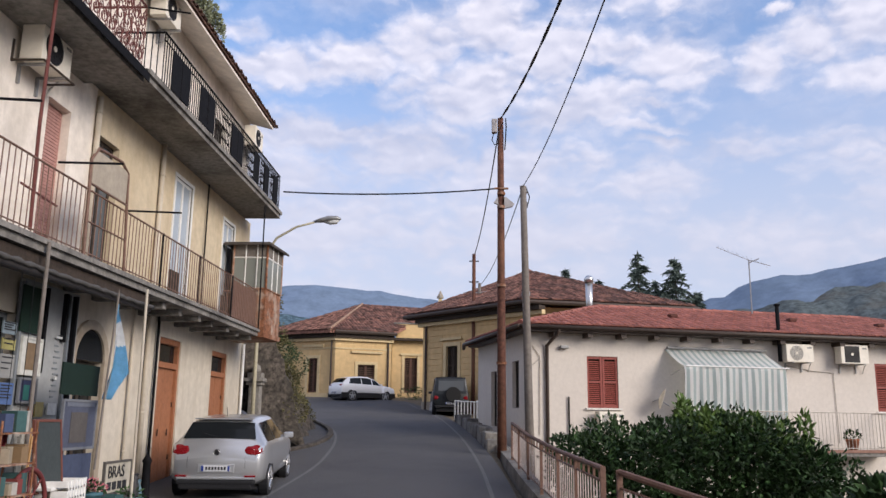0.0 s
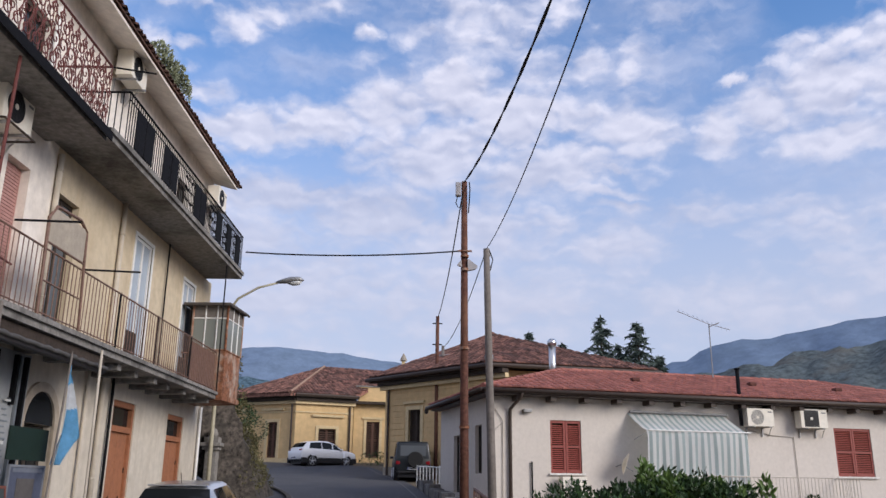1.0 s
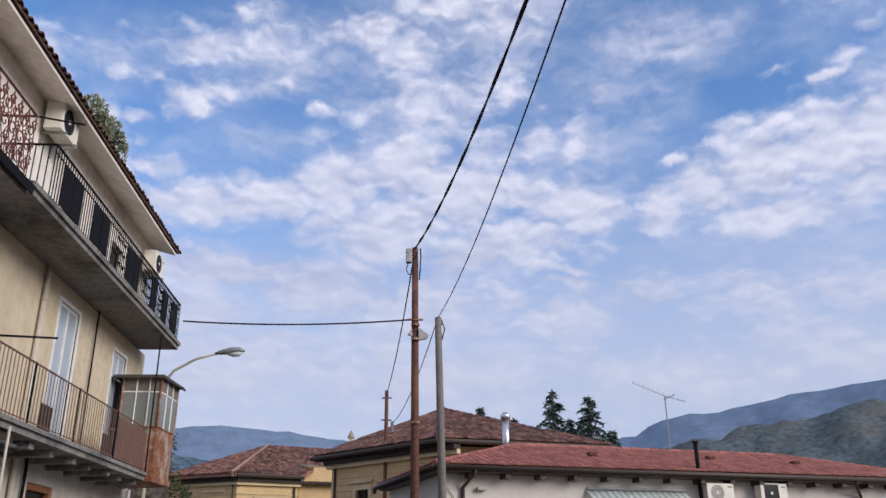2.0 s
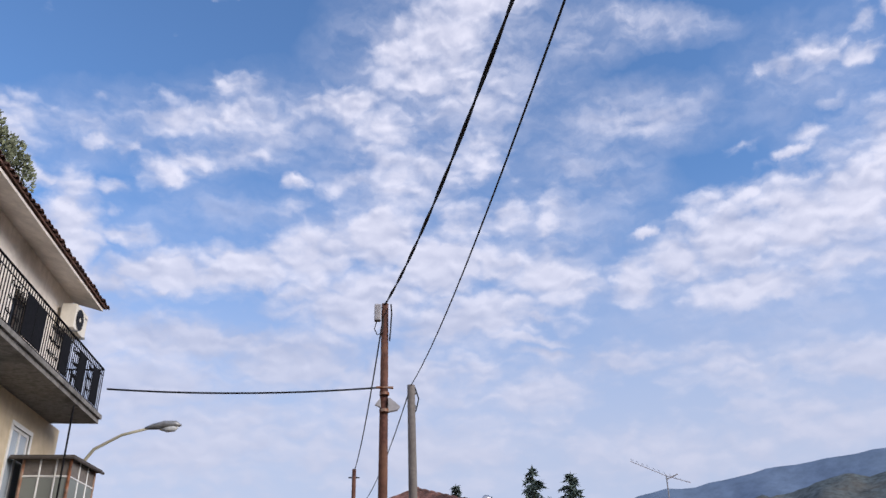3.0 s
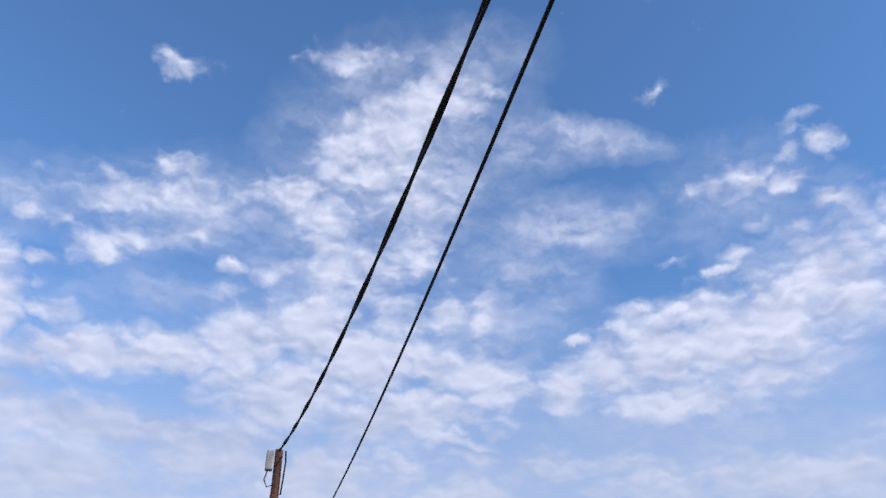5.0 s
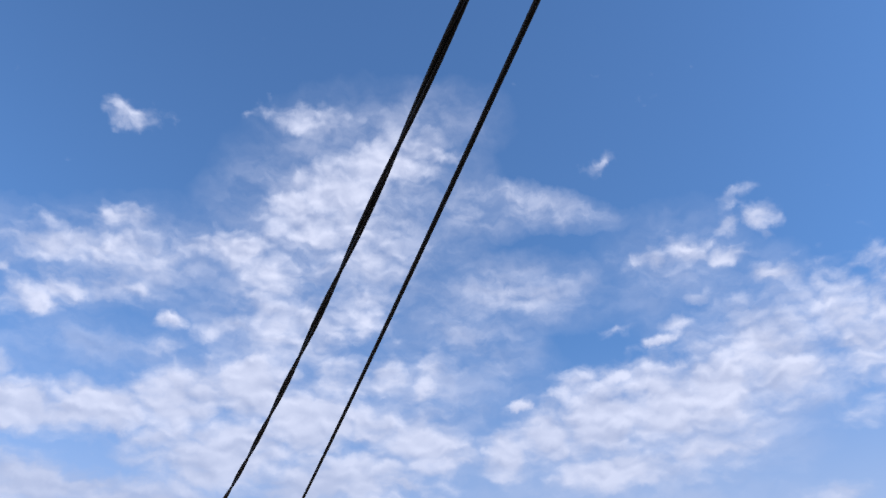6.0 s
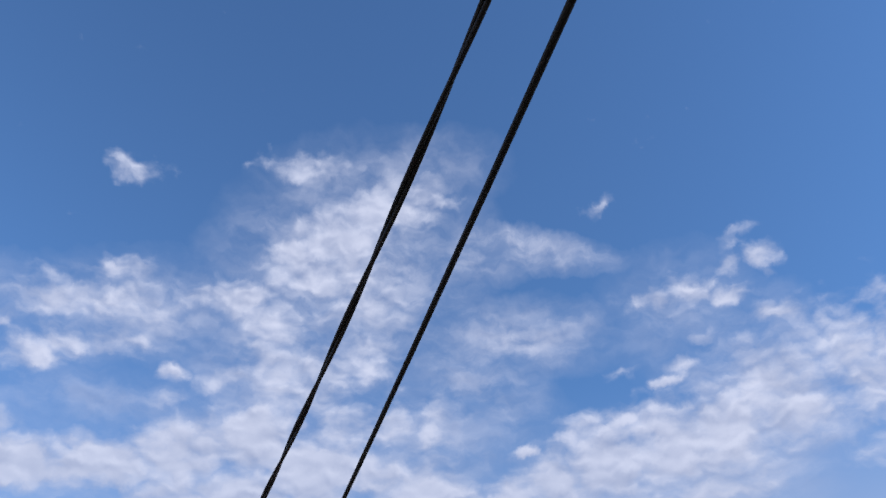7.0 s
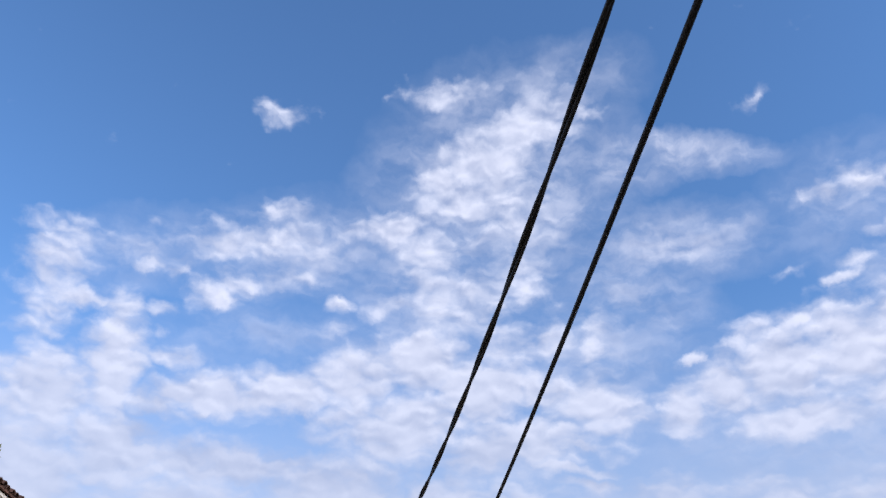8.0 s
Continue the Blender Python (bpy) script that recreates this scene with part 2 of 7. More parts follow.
def mat(name, base, rough=0.8, metal=0.0, grain=0.12, size=8.0, stain=0.2, stain_size=0.6, stain_colour=None, bump=0.15, streak=0.0, spec=0.3, tone=0.0, bump_size=None):
    """A surface with fine grain, larger stains, optional vertical streaks and relief."""
    if name in MATS:
        return MATS[name]
    m = bpy.data.materials.new(name)
    m.use_nodes = True
    t = m.node_tree
    b = t.nodes["Principled BSDF"]
    co = t.nodes.new("ShaderNodeNewGeometry").outputs["Position"]
    fine = noisen(t, co, size, 6, 0.65)
    big = noisen(t, co, stain_size, 6, 0.6)
    dark = tuple(c * (1 - 2 * grain) for c in base)
    light = tuple(min(1, c * (1 + grain)) for c in base)
    col = mixc(t, ramp(t, fine, [(0.3, (0, 0, 0)), (0.7, (1, 1, 1))]), dark, light)
    sc = stain_colour or tuple(c * 0.55 for c in base)
    col = mixc(t, mathn(t, "MULTIPLY", ramp(t, big, [(0.48, (0, 0, 0)), (0.68, (1, 1, 1))]), stain), col, sc)
    if streak:
        runs = noisen(t, vecn(t, "MULTIPLY", co, (1, 1, 0.08)), 5.0, 5, 0.6)
        col = mixc(t, mathn(t, "MULTIPLY", ramp(t, runs, [(0.5, (0, 0, 0)), (0.72, (1, 1, 1))]), streak), col, sc)
    if tone:
        info = t.nodes.new("ShaderNodeObjectInfo").outputs["Random"]
        isl = t.nodes.new("ShaderNodeNewGeometry").outputs["Random Per Island"]
        var = mathn(t, "FRACT", mathn(t, "ADD", info, isl))
        col = mixc(t, tone, col, mixc(t, 1.0, col, ramp(t, var, [(0.0, (0.35, 0.34, 0.34)), (0.5, (0.9, 0.9, 0.9)), (1.0, (1.5, 1.45, 1.4))]), "MULTIPLY"))
    link(t, col, b.inputs["Base Color"])
    b.inputs["Roughness"].default_value, b.inputs["Metallic"].default_value = rough, metal
    b.inputs["Specular IOR Level"].default_value = spec
    if bump:
        bp = t.nodes.new("ShaderNodeBump")
        bp.inputs["Strength"].default_value, bp.inputs["Distance"].default_value = bump, 0.02
        link(t, noisen(t, co, bump_size or size * 2, 5, 0.6), bp.inputs["Height"])
        link(t, bp.outputs[0], b.inputs["Normal"])
    MATS[name] = m
    return m


def glass(name, colour=(0.03, 0.035, 0.04), rough=0.06):
    if name in MATS:
        return MATS[name]
    m = bpy.data.materials.new(name)
    m.use_nodes = True
    b = m.node_tree.nodes["Principled BSDF"]
    b.inputs["Base Color"].default_value = (*colour, 1)
    b.inputs["Roughness"].default_value, b.inputs["Specular IOR Level"].default_value = rough, 0.2
    MATS[name] = m
    return m


ASPHALT = mat("asphalt", (0.092, 0.090, 0.094), 0.85, grain=0.25, size=60, stain=0.6, stain_size=0.5, stain_colour=(0.055, 0.055, 0.06), bump=0.3)
LINE = mat("road_paint", (0.15, 0.15, 0.15), 0.8, grain=0.3, size=25, stain=0.8, stain_size=3.0, stain_colour=(0.1, 0.1, 0.1))
SOIL = mat("dry_soil", (0.16, 0.13, 0.09), 0.95, grain=0.3, size=6, stain=0.5, bump=0.6)
CONCRETE = mat("concrete", (0.26, 0.245, 0.225), 0.9, grain=0.2, size=10, stain=0.95, stain_size=0.55, stain_colour=(0.035, 0.032, 0.03), bump=0.4, streak=0.45)
CREAM = mat("cream_plaster", (0.58, 0.52, 0.43), 0.9, grain=0.07, size=5, stain=0.6, stain_size=0.7, stain_colour=(0.36, 0.30, 0.23), bump=0.3, streak=0.4)
PALE = mat("pale_plaster", (0.85, 0.78, 0.70), 0.9, grain=0.08, size=5, stain=0.5, stain_size=0.8, stain_colour=(0.42, 0.37, 0.31), bump=0.3, streak=0.2)
OCHRE = mat("ochre_plaster", (0.62, 0.52, 0.37), 0.9, grain=0.08, size=5, stain=0.4, stain_size=0.5, stain_colour=(0.42, 0.31, 0.18), bump=0.25, streak=0.3)
HOUSE = mat("house_plaster", (0.655, 0.60, 0.54), 0.9, grain=0.04, size=9, stain=0.25, stain_size=0.4, stain_colour=(0.50, 0.44, 0.39), bump=0.06, streak=0.1)
YELLOW = mat("yellow_plaster", (0.66, 0.47, 0.24), 0.9, grain=0.07, size=3, stain=0.35, stain_size=0.4, stain_colour=(0.44, 0.31, 0.17), bump=0.2, streak=0.2)
STUCCO_TRIM = mat("stone_trim", (0.66, 0.52, 0.30), 0.85, grain=0.08, size=6, stain=0.3)
TILE_OLD = mat("old_roof_tile", (0.25, 0.125, 0.095), 0.9, grain=0.4, size=6, stain=0.8, stain_size=0.9, stain_colour=(0.10, 0.065, 0.055), tone=0.95)
TILE_NEW = mat("new_roof_tile", (0.36, 0.14, 0.11), 0.85, grain=0.15, size=6, stain=0.3, stain_size=0.8, stain_colour=(0.27, 0.11, 0.08), tone=0.4)
DARKWOOD = mat("dark_wood", (0.055, 0.04, 0.03), 0.7, grain=0.25, size=9, stain=0.3)
ORANGEWOOD = mat("orange_wood", (0.34, 0.14, 0.07), 0.6, grain=0.15, size=12, stain=0.3, stain_size=1.5)
REDWOOD = mat("red_shutter_paint", (0.28, 0.07, 0.055), 0.5, grain=0.1, size=14, stain=0.25, stain_size=2.0)
PINKSHUTTER = mat("faded_red_shutter", (0.46, 0.25, 0.22), 0.7, grain=0.1, size=14, stain=0.3)
RUST = mat("rusty_iron", (0.27, 0.11, 0.055), 0.8, grain=0.4, size=10, stain=0.85, stain_size=2.6, stain_colour=(0.46, 0.38, 0.31), bump=0.3, streak=0.5)
RUSTPOLE = mat("rusty_pole_steel", (0.125, 0.052, 0.036), 0.8, grain=0.35, size=9, stain=0.6, stain_size=0.8, stain_colour=(0.21, 0.105, 0.06), streak=0.35)
BROWNRAIL = mat("brown_painted_iron", (0.20, 0.115, 0.085), 0.6, grain=0.2, size=16, stain=0.4, stain_size=2.0)
REDRAIL = mat("red_painted_iron", (0.15, 0.045, 0.038), 0.6, grain=0.2, size=16, stain=0.4, stain_size=2.0)
BLACKIRON = mat("black_iron", (0.010, 0.010, 0.012), 0.8, spec=0.1, grain=0.2, size=16, stain=0.2)
GALV = mat("galvanised_steel", (0.36, 0.36, 0.36), 0.5, metal=0.6, grain=0.15, size=10, stain=0.3)
GREYPOLE = mat("grey_pole", (0.20, 0.175, 0.155), 0.8, grain=0.15, size=10, stain=0.4, streak=0.4)
WHITEPAINT = mat("white_paint", (0.78, 0.77, 0.74), 0.55, grain=0.05, size=10, stain=0.2, stain_size=2.0)
ACWHITE = mat("ac_casing", (0.78, 0.73, 0.63), 0.45, grain=0.04, size=10, stain=0.2, stain_size=2.0)
BLACKPLASTIC = mat("black_plastic", (0.02, 0.02, 0.022), 0.5, grain=0.1, size=20, stain=0.1)
CABLE = mat("cable_sheath", (0.012, 0.012, 0.014), 0.6, grain=0.1, size=20, stain=0.1)
WINGLASS = glass("window_glass", (0.10, 0.11, 0.12), 0.08)
DARKGLASS = glass("dark_glass", (0.012, 0.014, 0.016))
LEAF = mat("shrub_leaf", (0.032, 0.072, 0.022), 0.55, grain=0.3, size=4, stain=0.3, tone=0.9, bump=0)
# needle green is paled to include the haze over the distant trees
NEEDLE = mat("conifer_needles", (0.12, 0.165, 0.145), 0.8, grain=0.3, size=2, stain=0.3, tone=0.8, bump=0)
BARK = mat("bark", (0.10, 0.075, 0.055), 0.9, grain=0.3, size=8, stain=0.3, bump=0.5)
# aerial haze is mixed into these hill colours, bluest on the far ridge
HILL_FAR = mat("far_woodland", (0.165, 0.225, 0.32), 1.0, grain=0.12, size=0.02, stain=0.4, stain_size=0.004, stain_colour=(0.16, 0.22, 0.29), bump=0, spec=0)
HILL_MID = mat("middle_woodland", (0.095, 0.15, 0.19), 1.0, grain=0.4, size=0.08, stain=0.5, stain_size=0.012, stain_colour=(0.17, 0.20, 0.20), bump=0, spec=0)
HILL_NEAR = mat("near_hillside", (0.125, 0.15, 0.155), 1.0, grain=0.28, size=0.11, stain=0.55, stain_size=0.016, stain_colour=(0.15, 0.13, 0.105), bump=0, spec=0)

# ---- builders ----


def thing(name, label, category, group="", at=(0, 0, 0), turn=0.0, kind=""):
    ob = new(name)
    ob.empty_display_size = 0.2
    ob.matrix_basis = pose(*at, 0, 0, turn)
    return tagged(ob, label, category, group, kind)


def part(name, bm, material, parent=None, label="", smooth=False):
    me = bpy.data.meshes.new(name)
    bm.normal_update()
    bm.to_mesh(me)
    bm.free()
    for m in (material if isinstance(material, (list, tuple)) else [material]):
        me.materials.append(m)
    if smooth:
        for p in me.polygons:
            p.use_smooth = True
    ob = new(name, me)
    ob.parent = parent
    if label:
        tagged(ob, label)
    return ob


def box(bm, x0, x1, y0, y1, z0, z1, m=None, bevel=0.0):
    vs = [bm.verts.new((x, y, z)) for x in (x0, x1) for y in (y0, y1) for z in (z0, z1)]
    fs = [bm.faces.new([vs[i] for i in q]) for q in ((0, 1, 3, 2), (4, 6, 7, 5), (0, 4, 5, 1), (2, 3, 7, 6), (0, 2, 6, 4), (1, 5, 7, 3))]
    if bevel:
        es = list({e for f in fs for e in f.edges})
        r = bmesh.ops.bevel(bm, geom=es, offset=bevel, segments=2, affect="EDGES", profile=0.6)
        vs = list({v for f in r["faces"] for v in f.verts} | {v for v in vs if v.is_valid})
    if m is not None:
        for v in vs:
            v.co = m @ v.co
    return vs


def boxes(*args, bevel=0.0, m=None):
    bm = bmesh.new()
    for a in args:
        box(bm, *a, bevel=bevel, m=m)
    return bm


def tube(bm, pts, r, seg=8, caps=True):
    """A round bar along points; r may be a list."""
    pts = [Vector(p) for p in pts]
    rings = []
    side = None
    for i, p in enumerate(pts):
        d = (pts[min(i + 1, len(pts) - 1)] - pts[max(i - 1, 0)]).normalized()
        if side is None:
            side = d.orthogonal().normalized()
        side = (side - d * side.dot(d)).normalized()
        up = d.cross(side)
        rr = r[i] if isinstance(r, (list, tuple)) else r
        rings.append([bm.verts.new(p + (side * math.cos(a) + up * math.sin(a)) * rr) for a in (2 * math.pi * k / seg for k in range(seg))])
    for a, b in zip(rings, rings[1:]):
        for k in range(seg):
            bm.faces.new((a[k], a[(k + 1) % seg], b[(k + 1) % seg], b[k]))
    if caps:
        bm.faces.new(rings[0][::-1])
        bm.faces.new(rings[-1])
    return bm


def bar(pts, r, seg=8):
    return tube(bmesh.new(), pts, r, seg)


def prism(bm, poly, z0, z1, m=None):
    """A flat polygon (x, y) raised from z0 to z1."""
    lo = [bm.verts.new((x, y, z0)) for x, y in poly]
    hi = [bm.verts.new((x, y, z1)) for x, y in poly]
    bm.faces.new(lo[::-1])
    bm.faces.new(hi)
    n = len(poly)
    for i in range(n):
        bm.faces.new((lo[i], lo[(i + 1) % n], hi[(i + 1) % n], hi[i]))
    if m is not None:
        for v in lo + hi:
            v.co = m @ v.co
    return bm


def holed_wall(u0, u1, z0, z1, thick, holes, m):
    """A wall in the local x-z plane, from y = 0 back to y = thick, with rectangular openings (u0, u1, z0, z1)."""
    bm = bmesh.new()
    us = sorted({u0, u1, *[h[0] for h in holes], *[h[1] for h in holes]})
    for a, b in zip(us, us[1:]):
        spans = sorted((h[2], h[3]) for h in holes if h[0] <= a + 1e-6 and h[1] >= b - 1e-6)
        z = z0
        for lo, hi in spans:
            if lo > z + 1e-6:
                box(bm, a, b, 0, thick, z, lo, m)
            z = max(z, hi)
        if z < z1 - 1e-6:
            box(bm, a, b, 0, thick, z, z1, m)
    bmesh.ops.remove_doubles(bm, verts=bm.verts, dist=0.0005)
    return bm

# ---- ground, road, hills ----
ROAD_Z = [(-60, -0.3), (0, 0.0), (8, 0.06), (15, 0.17), (20, 0.50), (28, 1.1), (33, 1.4), (38, 1.7), (45, 2.15), (52, 2.75), (58, 3.2), (70, 3.5), (120, 4.2)]


def road_z(y):
    for (a, za), (b, zb) in zip(ROAD_Z, ROAD_Z[1:]):
        if y <= b:
            k = max(0.0, (y - a) / (b - a))
            return za + (zb - za) * k
    return ROAD_Z[-1][1]


EDGE_R = [(1.2, -40), (0.9, -10), (0.7, 5), (0.4, 15), (0.15, 21), (-0.44, 28), (-1.56, 38), (-2.9, 45), (-4.6, 51), (-8.5, 54), (-15, 56), (-34, 59)]
EDGE_L = [(-4.4, -40), (-4.2, -10), (-4.0, 5), (-3.7, 15), (-3.72, 21), (-4.6, 28), (-6.9, 36), (-9.2, 42), (-12.5, 46), (-16, 48.5), (-22, 50), (-38, 52)]


def spline(pts, n):
    """n points along a smooth curve through pts."""
    out = []
    for i in range(n):
        f = i / (n - 1) * (len(pts) - 1)
        k = min(int(f), len(pts) - 2)
        u = f - k
        p = [Vector(pts[min(max(j, 0), len(pts) - 1)]) for j in (k - 1, k, k + 1, k + 2)]
        out.append(0.5 * ((2 * p[1]) + (p[2] - p[0]) * u + (2 * p[0] - 5 * p[1] + 4 * p[2] - p[3]) * u * u + (3 * p[1] - p[0] - 3 * p[2] + p[3]) * u ** 3))
    return out


RIGHT, LEFT = spline(EDGE_R, 120), spline(EDGE_L, 120)


def right_edge(y):
    for a, b in zip(RIGHT, RIGHT[1:]):
        if a.y <= y <= b.y:
            return a.x + (b.x - a.x) * (y - a.y) / max(b.y - a.y, 1e-6)
    return RIGHT[0].x if y < RIGHT[0].y else -20.0


def ground_z(x, y):
    z = road_z(y) - 0.06
    if -45 < y < 40:                                   # the bank falls to the house's yard beside the road
        drop = min(1.0, max(0.0, (x - right_edge(y) - 0.9) / 1.4)) * min(1.0, (40 - y) / 6)
        z = z + (-2.4 - z) * drop
    r = math.hypot(x, y)
    if r > 120:
        z += (r - 120) * 0.01
    return z


def grid_sheet(xs, ys, fz):
    bm = bmesh.new()
    rows = [[bm.verts.new((x, y, fz(x, y))) for x in xs] for y in ys]
    for a, b in zip(rows, rows[1:]):
        for i in range(len(xs) - 1):
            bm.faces.new((a[i], a[i + 1], b[i + 1], b[i]))
    return bm


def spread(lo, hi, step, far):
    out, v, s = [], hi, step
    while v < far:
        s *= 1.25
        v += s
        out.append(v)
    left, v, s = [], lo, step
    while v > -far:
        s *= 1.25
        v -= s
        left.append(v)
    return left[::-1] + [lo + i * step for i in range(int((hi - lo) / step) + 1)] + out


ground = part("ground", grid_sheet(spread(-14, 18, 0.7, 3800), spread(-14, 66, 0.7, 3800), ground_z), SOIL, smooth=True)
tagged(ground, "dry brown earth falling away beside the road", "ground", kind="structure")

bm = bmesh.new()
prev = None
for i, (a, b) in enumerate(zip(LEFT, RIGHT)):
    across = (b - a).normalized()
    lo = a - across * 2.7
    if a.y < 24:
        lo = Vector((-6.44, a.y))
    hi = b + across * 0.45
    row = []
    for k in range(9):
        p = lo + (hi - lo) * (k / 8)
        row.append(bm.verts.new((p.x, p.y, road_z(p.y) + 0.03 * (1 - (k / 4 - 1) ** 2))))
    if prev:
        for k in range(8):
            bm.faces.new((prev[k], prev[k + 1], row[k + 1], row[k]))
    prev = row
road = tagged(part("road", bm, ASPHALT, smooth=True), "worn grey asphalt street climbing round a bend", "road", kind="structure")


def road_line(edge, start, stop, width, name, lift):
    bm = bmesh.new()
    prev = None
    for a, b in zip(edge[start:stop], edge[start + 1:stop + 1]):
        d = (b - a).normalized()
        n = Vector((-d.y, d.x)) * width / 2
        row = [bm.verts.new((*(a + n), road_z((a + n).y) + lift)), bm.verts.new((*(a - n), road_z((a - n).y) + lift))]
        if prev:
            bm.faces.new((prev[0], prev[1], row[1], row[0]))
        prev = row
    return tagged(part(name, bm, LINE), "faded white painted edge line", "road marking", kind="structure")


road_line(RIGHT, 5, 84, 0.08, "road_marking_1", 0.014)
road_line(LEFT, 32, 74, 0.08, "road_marking_2", 0.034)


def hill(name, label, dist, az0, az1, profile, material, depth, seed, rough):
    """A range of hills: rows of points from its foot to its crest, whose height is profile(azimuth in degrees), in degrees of elevation."""
    bm = bmesh.new()
    n, rows = 150, []
    for j in range(14):
        row = []
        for i in range(n):
            az = az0 + (az1 - az0) * i / (n - 1)
            k = j / 13
            d = dist + depth * k
            top = math.tan(radians(profile(az))) * (dist + depth)
            z = -20 + (top + 20) * k ** 0.8
            z += noise.fractal(Vector((az * 0.35, k * 4, seed)), 0.9, 2.1, 6) * rough * (0.2 + k * (1 - 0.75 * k))
            row.append(bm.verts.new((math.sin(radians(az)) * d, math.cos(radians(az)) * d, z)))
        rows.append(row)
    for a, b in zip(rows, rows[1:]):
        for i in range(n - 1):
            bm.faces.new((a[i], a[i + 1], b[i + 1], b[i]))
    return tagged(part(name, bm, material, smooth=True), label, "hills", kind="structure")


def crest(points):
    def f(az):
        for (a, ea), (b, eb) in zip(points, points[1:]):
            if az <= b:
                k = max(0.0, (az - a) / (b - a))
                k = k * k * (3 - 2 * k)
                return ea + (eb - ea) * k
        return points[-1][1]
    return f


# the ranges carry their haze in the material colour
hill("backdrop_far_hills", "wooded mountain ridge in the distance, coloured blue for haze", 2600, -60, 75,
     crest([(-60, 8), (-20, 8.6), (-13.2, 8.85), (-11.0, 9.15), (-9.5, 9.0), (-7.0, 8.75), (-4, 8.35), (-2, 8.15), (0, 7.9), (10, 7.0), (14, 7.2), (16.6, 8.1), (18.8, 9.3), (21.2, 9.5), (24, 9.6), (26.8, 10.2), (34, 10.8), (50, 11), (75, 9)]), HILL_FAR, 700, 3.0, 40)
hill("backdrop_left_hills", "wooded slope below the far ridge, coloured blue-green for haze", 1500, -60, 0,
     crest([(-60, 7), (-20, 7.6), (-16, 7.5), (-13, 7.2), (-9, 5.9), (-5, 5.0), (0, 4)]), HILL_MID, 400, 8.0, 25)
hill("backdrop_near_hills", "green and brown scrubby hillside beyond the roofs, colour greyed for haze", 900, 8, 75,
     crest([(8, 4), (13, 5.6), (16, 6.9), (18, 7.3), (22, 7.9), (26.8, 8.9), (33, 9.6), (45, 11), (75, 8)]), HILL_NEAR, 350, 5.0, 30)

# ---- apartment building beside the street ----
FACE = pose(-6.45, 0, 0, 0, 0, 90)          # local x runs up the street, local y into the wall
END = 22.9
building = thing("apartment_building", "old plastered apartment building with two long balconies", "building")
GROUND_HOLES = [(-6, -4.6, 0, 2.9), (6.6, 8.0, 0.1, 2.9), (8.6, 11.3, 0.1, 3.0), (13.1, 14.15, 0.2, 2.5), (16.75, 18.0, 0.2, 3.22), (20.2, 21.5, 0.45, 3.22)]
FIRST_HOLES = [(11.5, 12.2, 3.85, 6.35), (13.2, 14.05, 3.85, 6.35), (16.9, 17.95, 3.85, 6.72), (20.4, 21.35, 3.85, 6.6), (5.2, 6.2, 3.85, 6.35), (0.5, 1.5, 3.85, 6.35)]
TOP_HOLES = [(11.3, 12.2, 7.35, 8.95), (16.2, 17.2, 7.35, 8.95), (19.2, 20.1, 7.35, 8.95), (5.5, 6.5, 7.35, 8.95)]
part("ground_wall", holed_wall(-12, END, -0.4, 3.62, 0.4, GROUND_HOLES, FACE), CREAM, building, "stained cream plaster wall")
part("pale_wall", holed_wall(-12, 13.0, 3.62, 7.1, 0.4, FIRST_HOLES[:1] + FIRST_HOLES[4:], FACE), PALE, building, "weathered pale plaster wall")
part("ochre_wall", holed_wall(13.0, END, 3.62, 7.1, 0.4, FIRST_HOLES[1:4], FACE), OCHRE, building, "yellowed ochre plaster wall")
part("top_wall", holed_wall(-12, 22.25, 7.1, 9.95, 0.4, TOP_HOLES, FACE), PALE, building)
part("end_wall", boxes((-18, -6.85, END - 0.4, END, -0.4, 7.1), (-18, -6.85, 21.9, 22.3, 7.2, 9.95)), CREAM, building)
part("rear_wall", boxes((-18, -17.6, -12, END - 0.4, -0.4, 9.9), (-17.6, -6.85, -12, -11.6, -0.4, 9.9)), CREAM, building)
part("inner_floor", boxes((-17.6, -6.86, -11.6, END - 0.4, 3.5, 3.7), (-17.6, -6.86, -11.6, END - 0.4, 7.0, 7.2)), CONCRETE, building)

# balconies: concrete slabs with a thinner lip
part("balcony_slab", boxes((-6.45, -5.45, -12, 20.6, 3.62, 3.80), (-6.45, -5.40, -12, 20.62, 3.72, 3.79)), CONCRETE, building, "dirty concrete balcony slab")
part("balcony_slab", boxes((-6.45, -5.45, -12, 12.5, 6.98, 7.16), (-6.45, -5.38, -12, 12.52, 7.08, 7.15)), CONCRETE, building, "dirty concrete balcony slab")
part("slab_trim", boxes((-5.378, -5.36, -12, 12.52, 7.0, 7.155)), BLACKIRON, building, "blackened iron edge of the slab")
part("balcony_slab", boxes((-6.45, -5.45, 12.62, 22.28, 7.10, 7.30), (-6.45, -5.40, 12.62, 22.30, 7.20, 7.29)), CONCRETE, building, "dirty concrete balcony slab")
# eaves and roof
SIDEWAYS = Matrix(((1, 0, 0, 0), (0, 0, 1, 0), (0, 1, 0, 0), (0, 0, 0, 1)))
part("soffit", prism(bmesh.new(), [(-5.80, 9.76), (-5.80, 9.82), (-6.46, 10.0), (-6.46, 9.94)], -12, 22.35, SIDEWAYS), PALE, building, "pale plaster underside of the eaves")
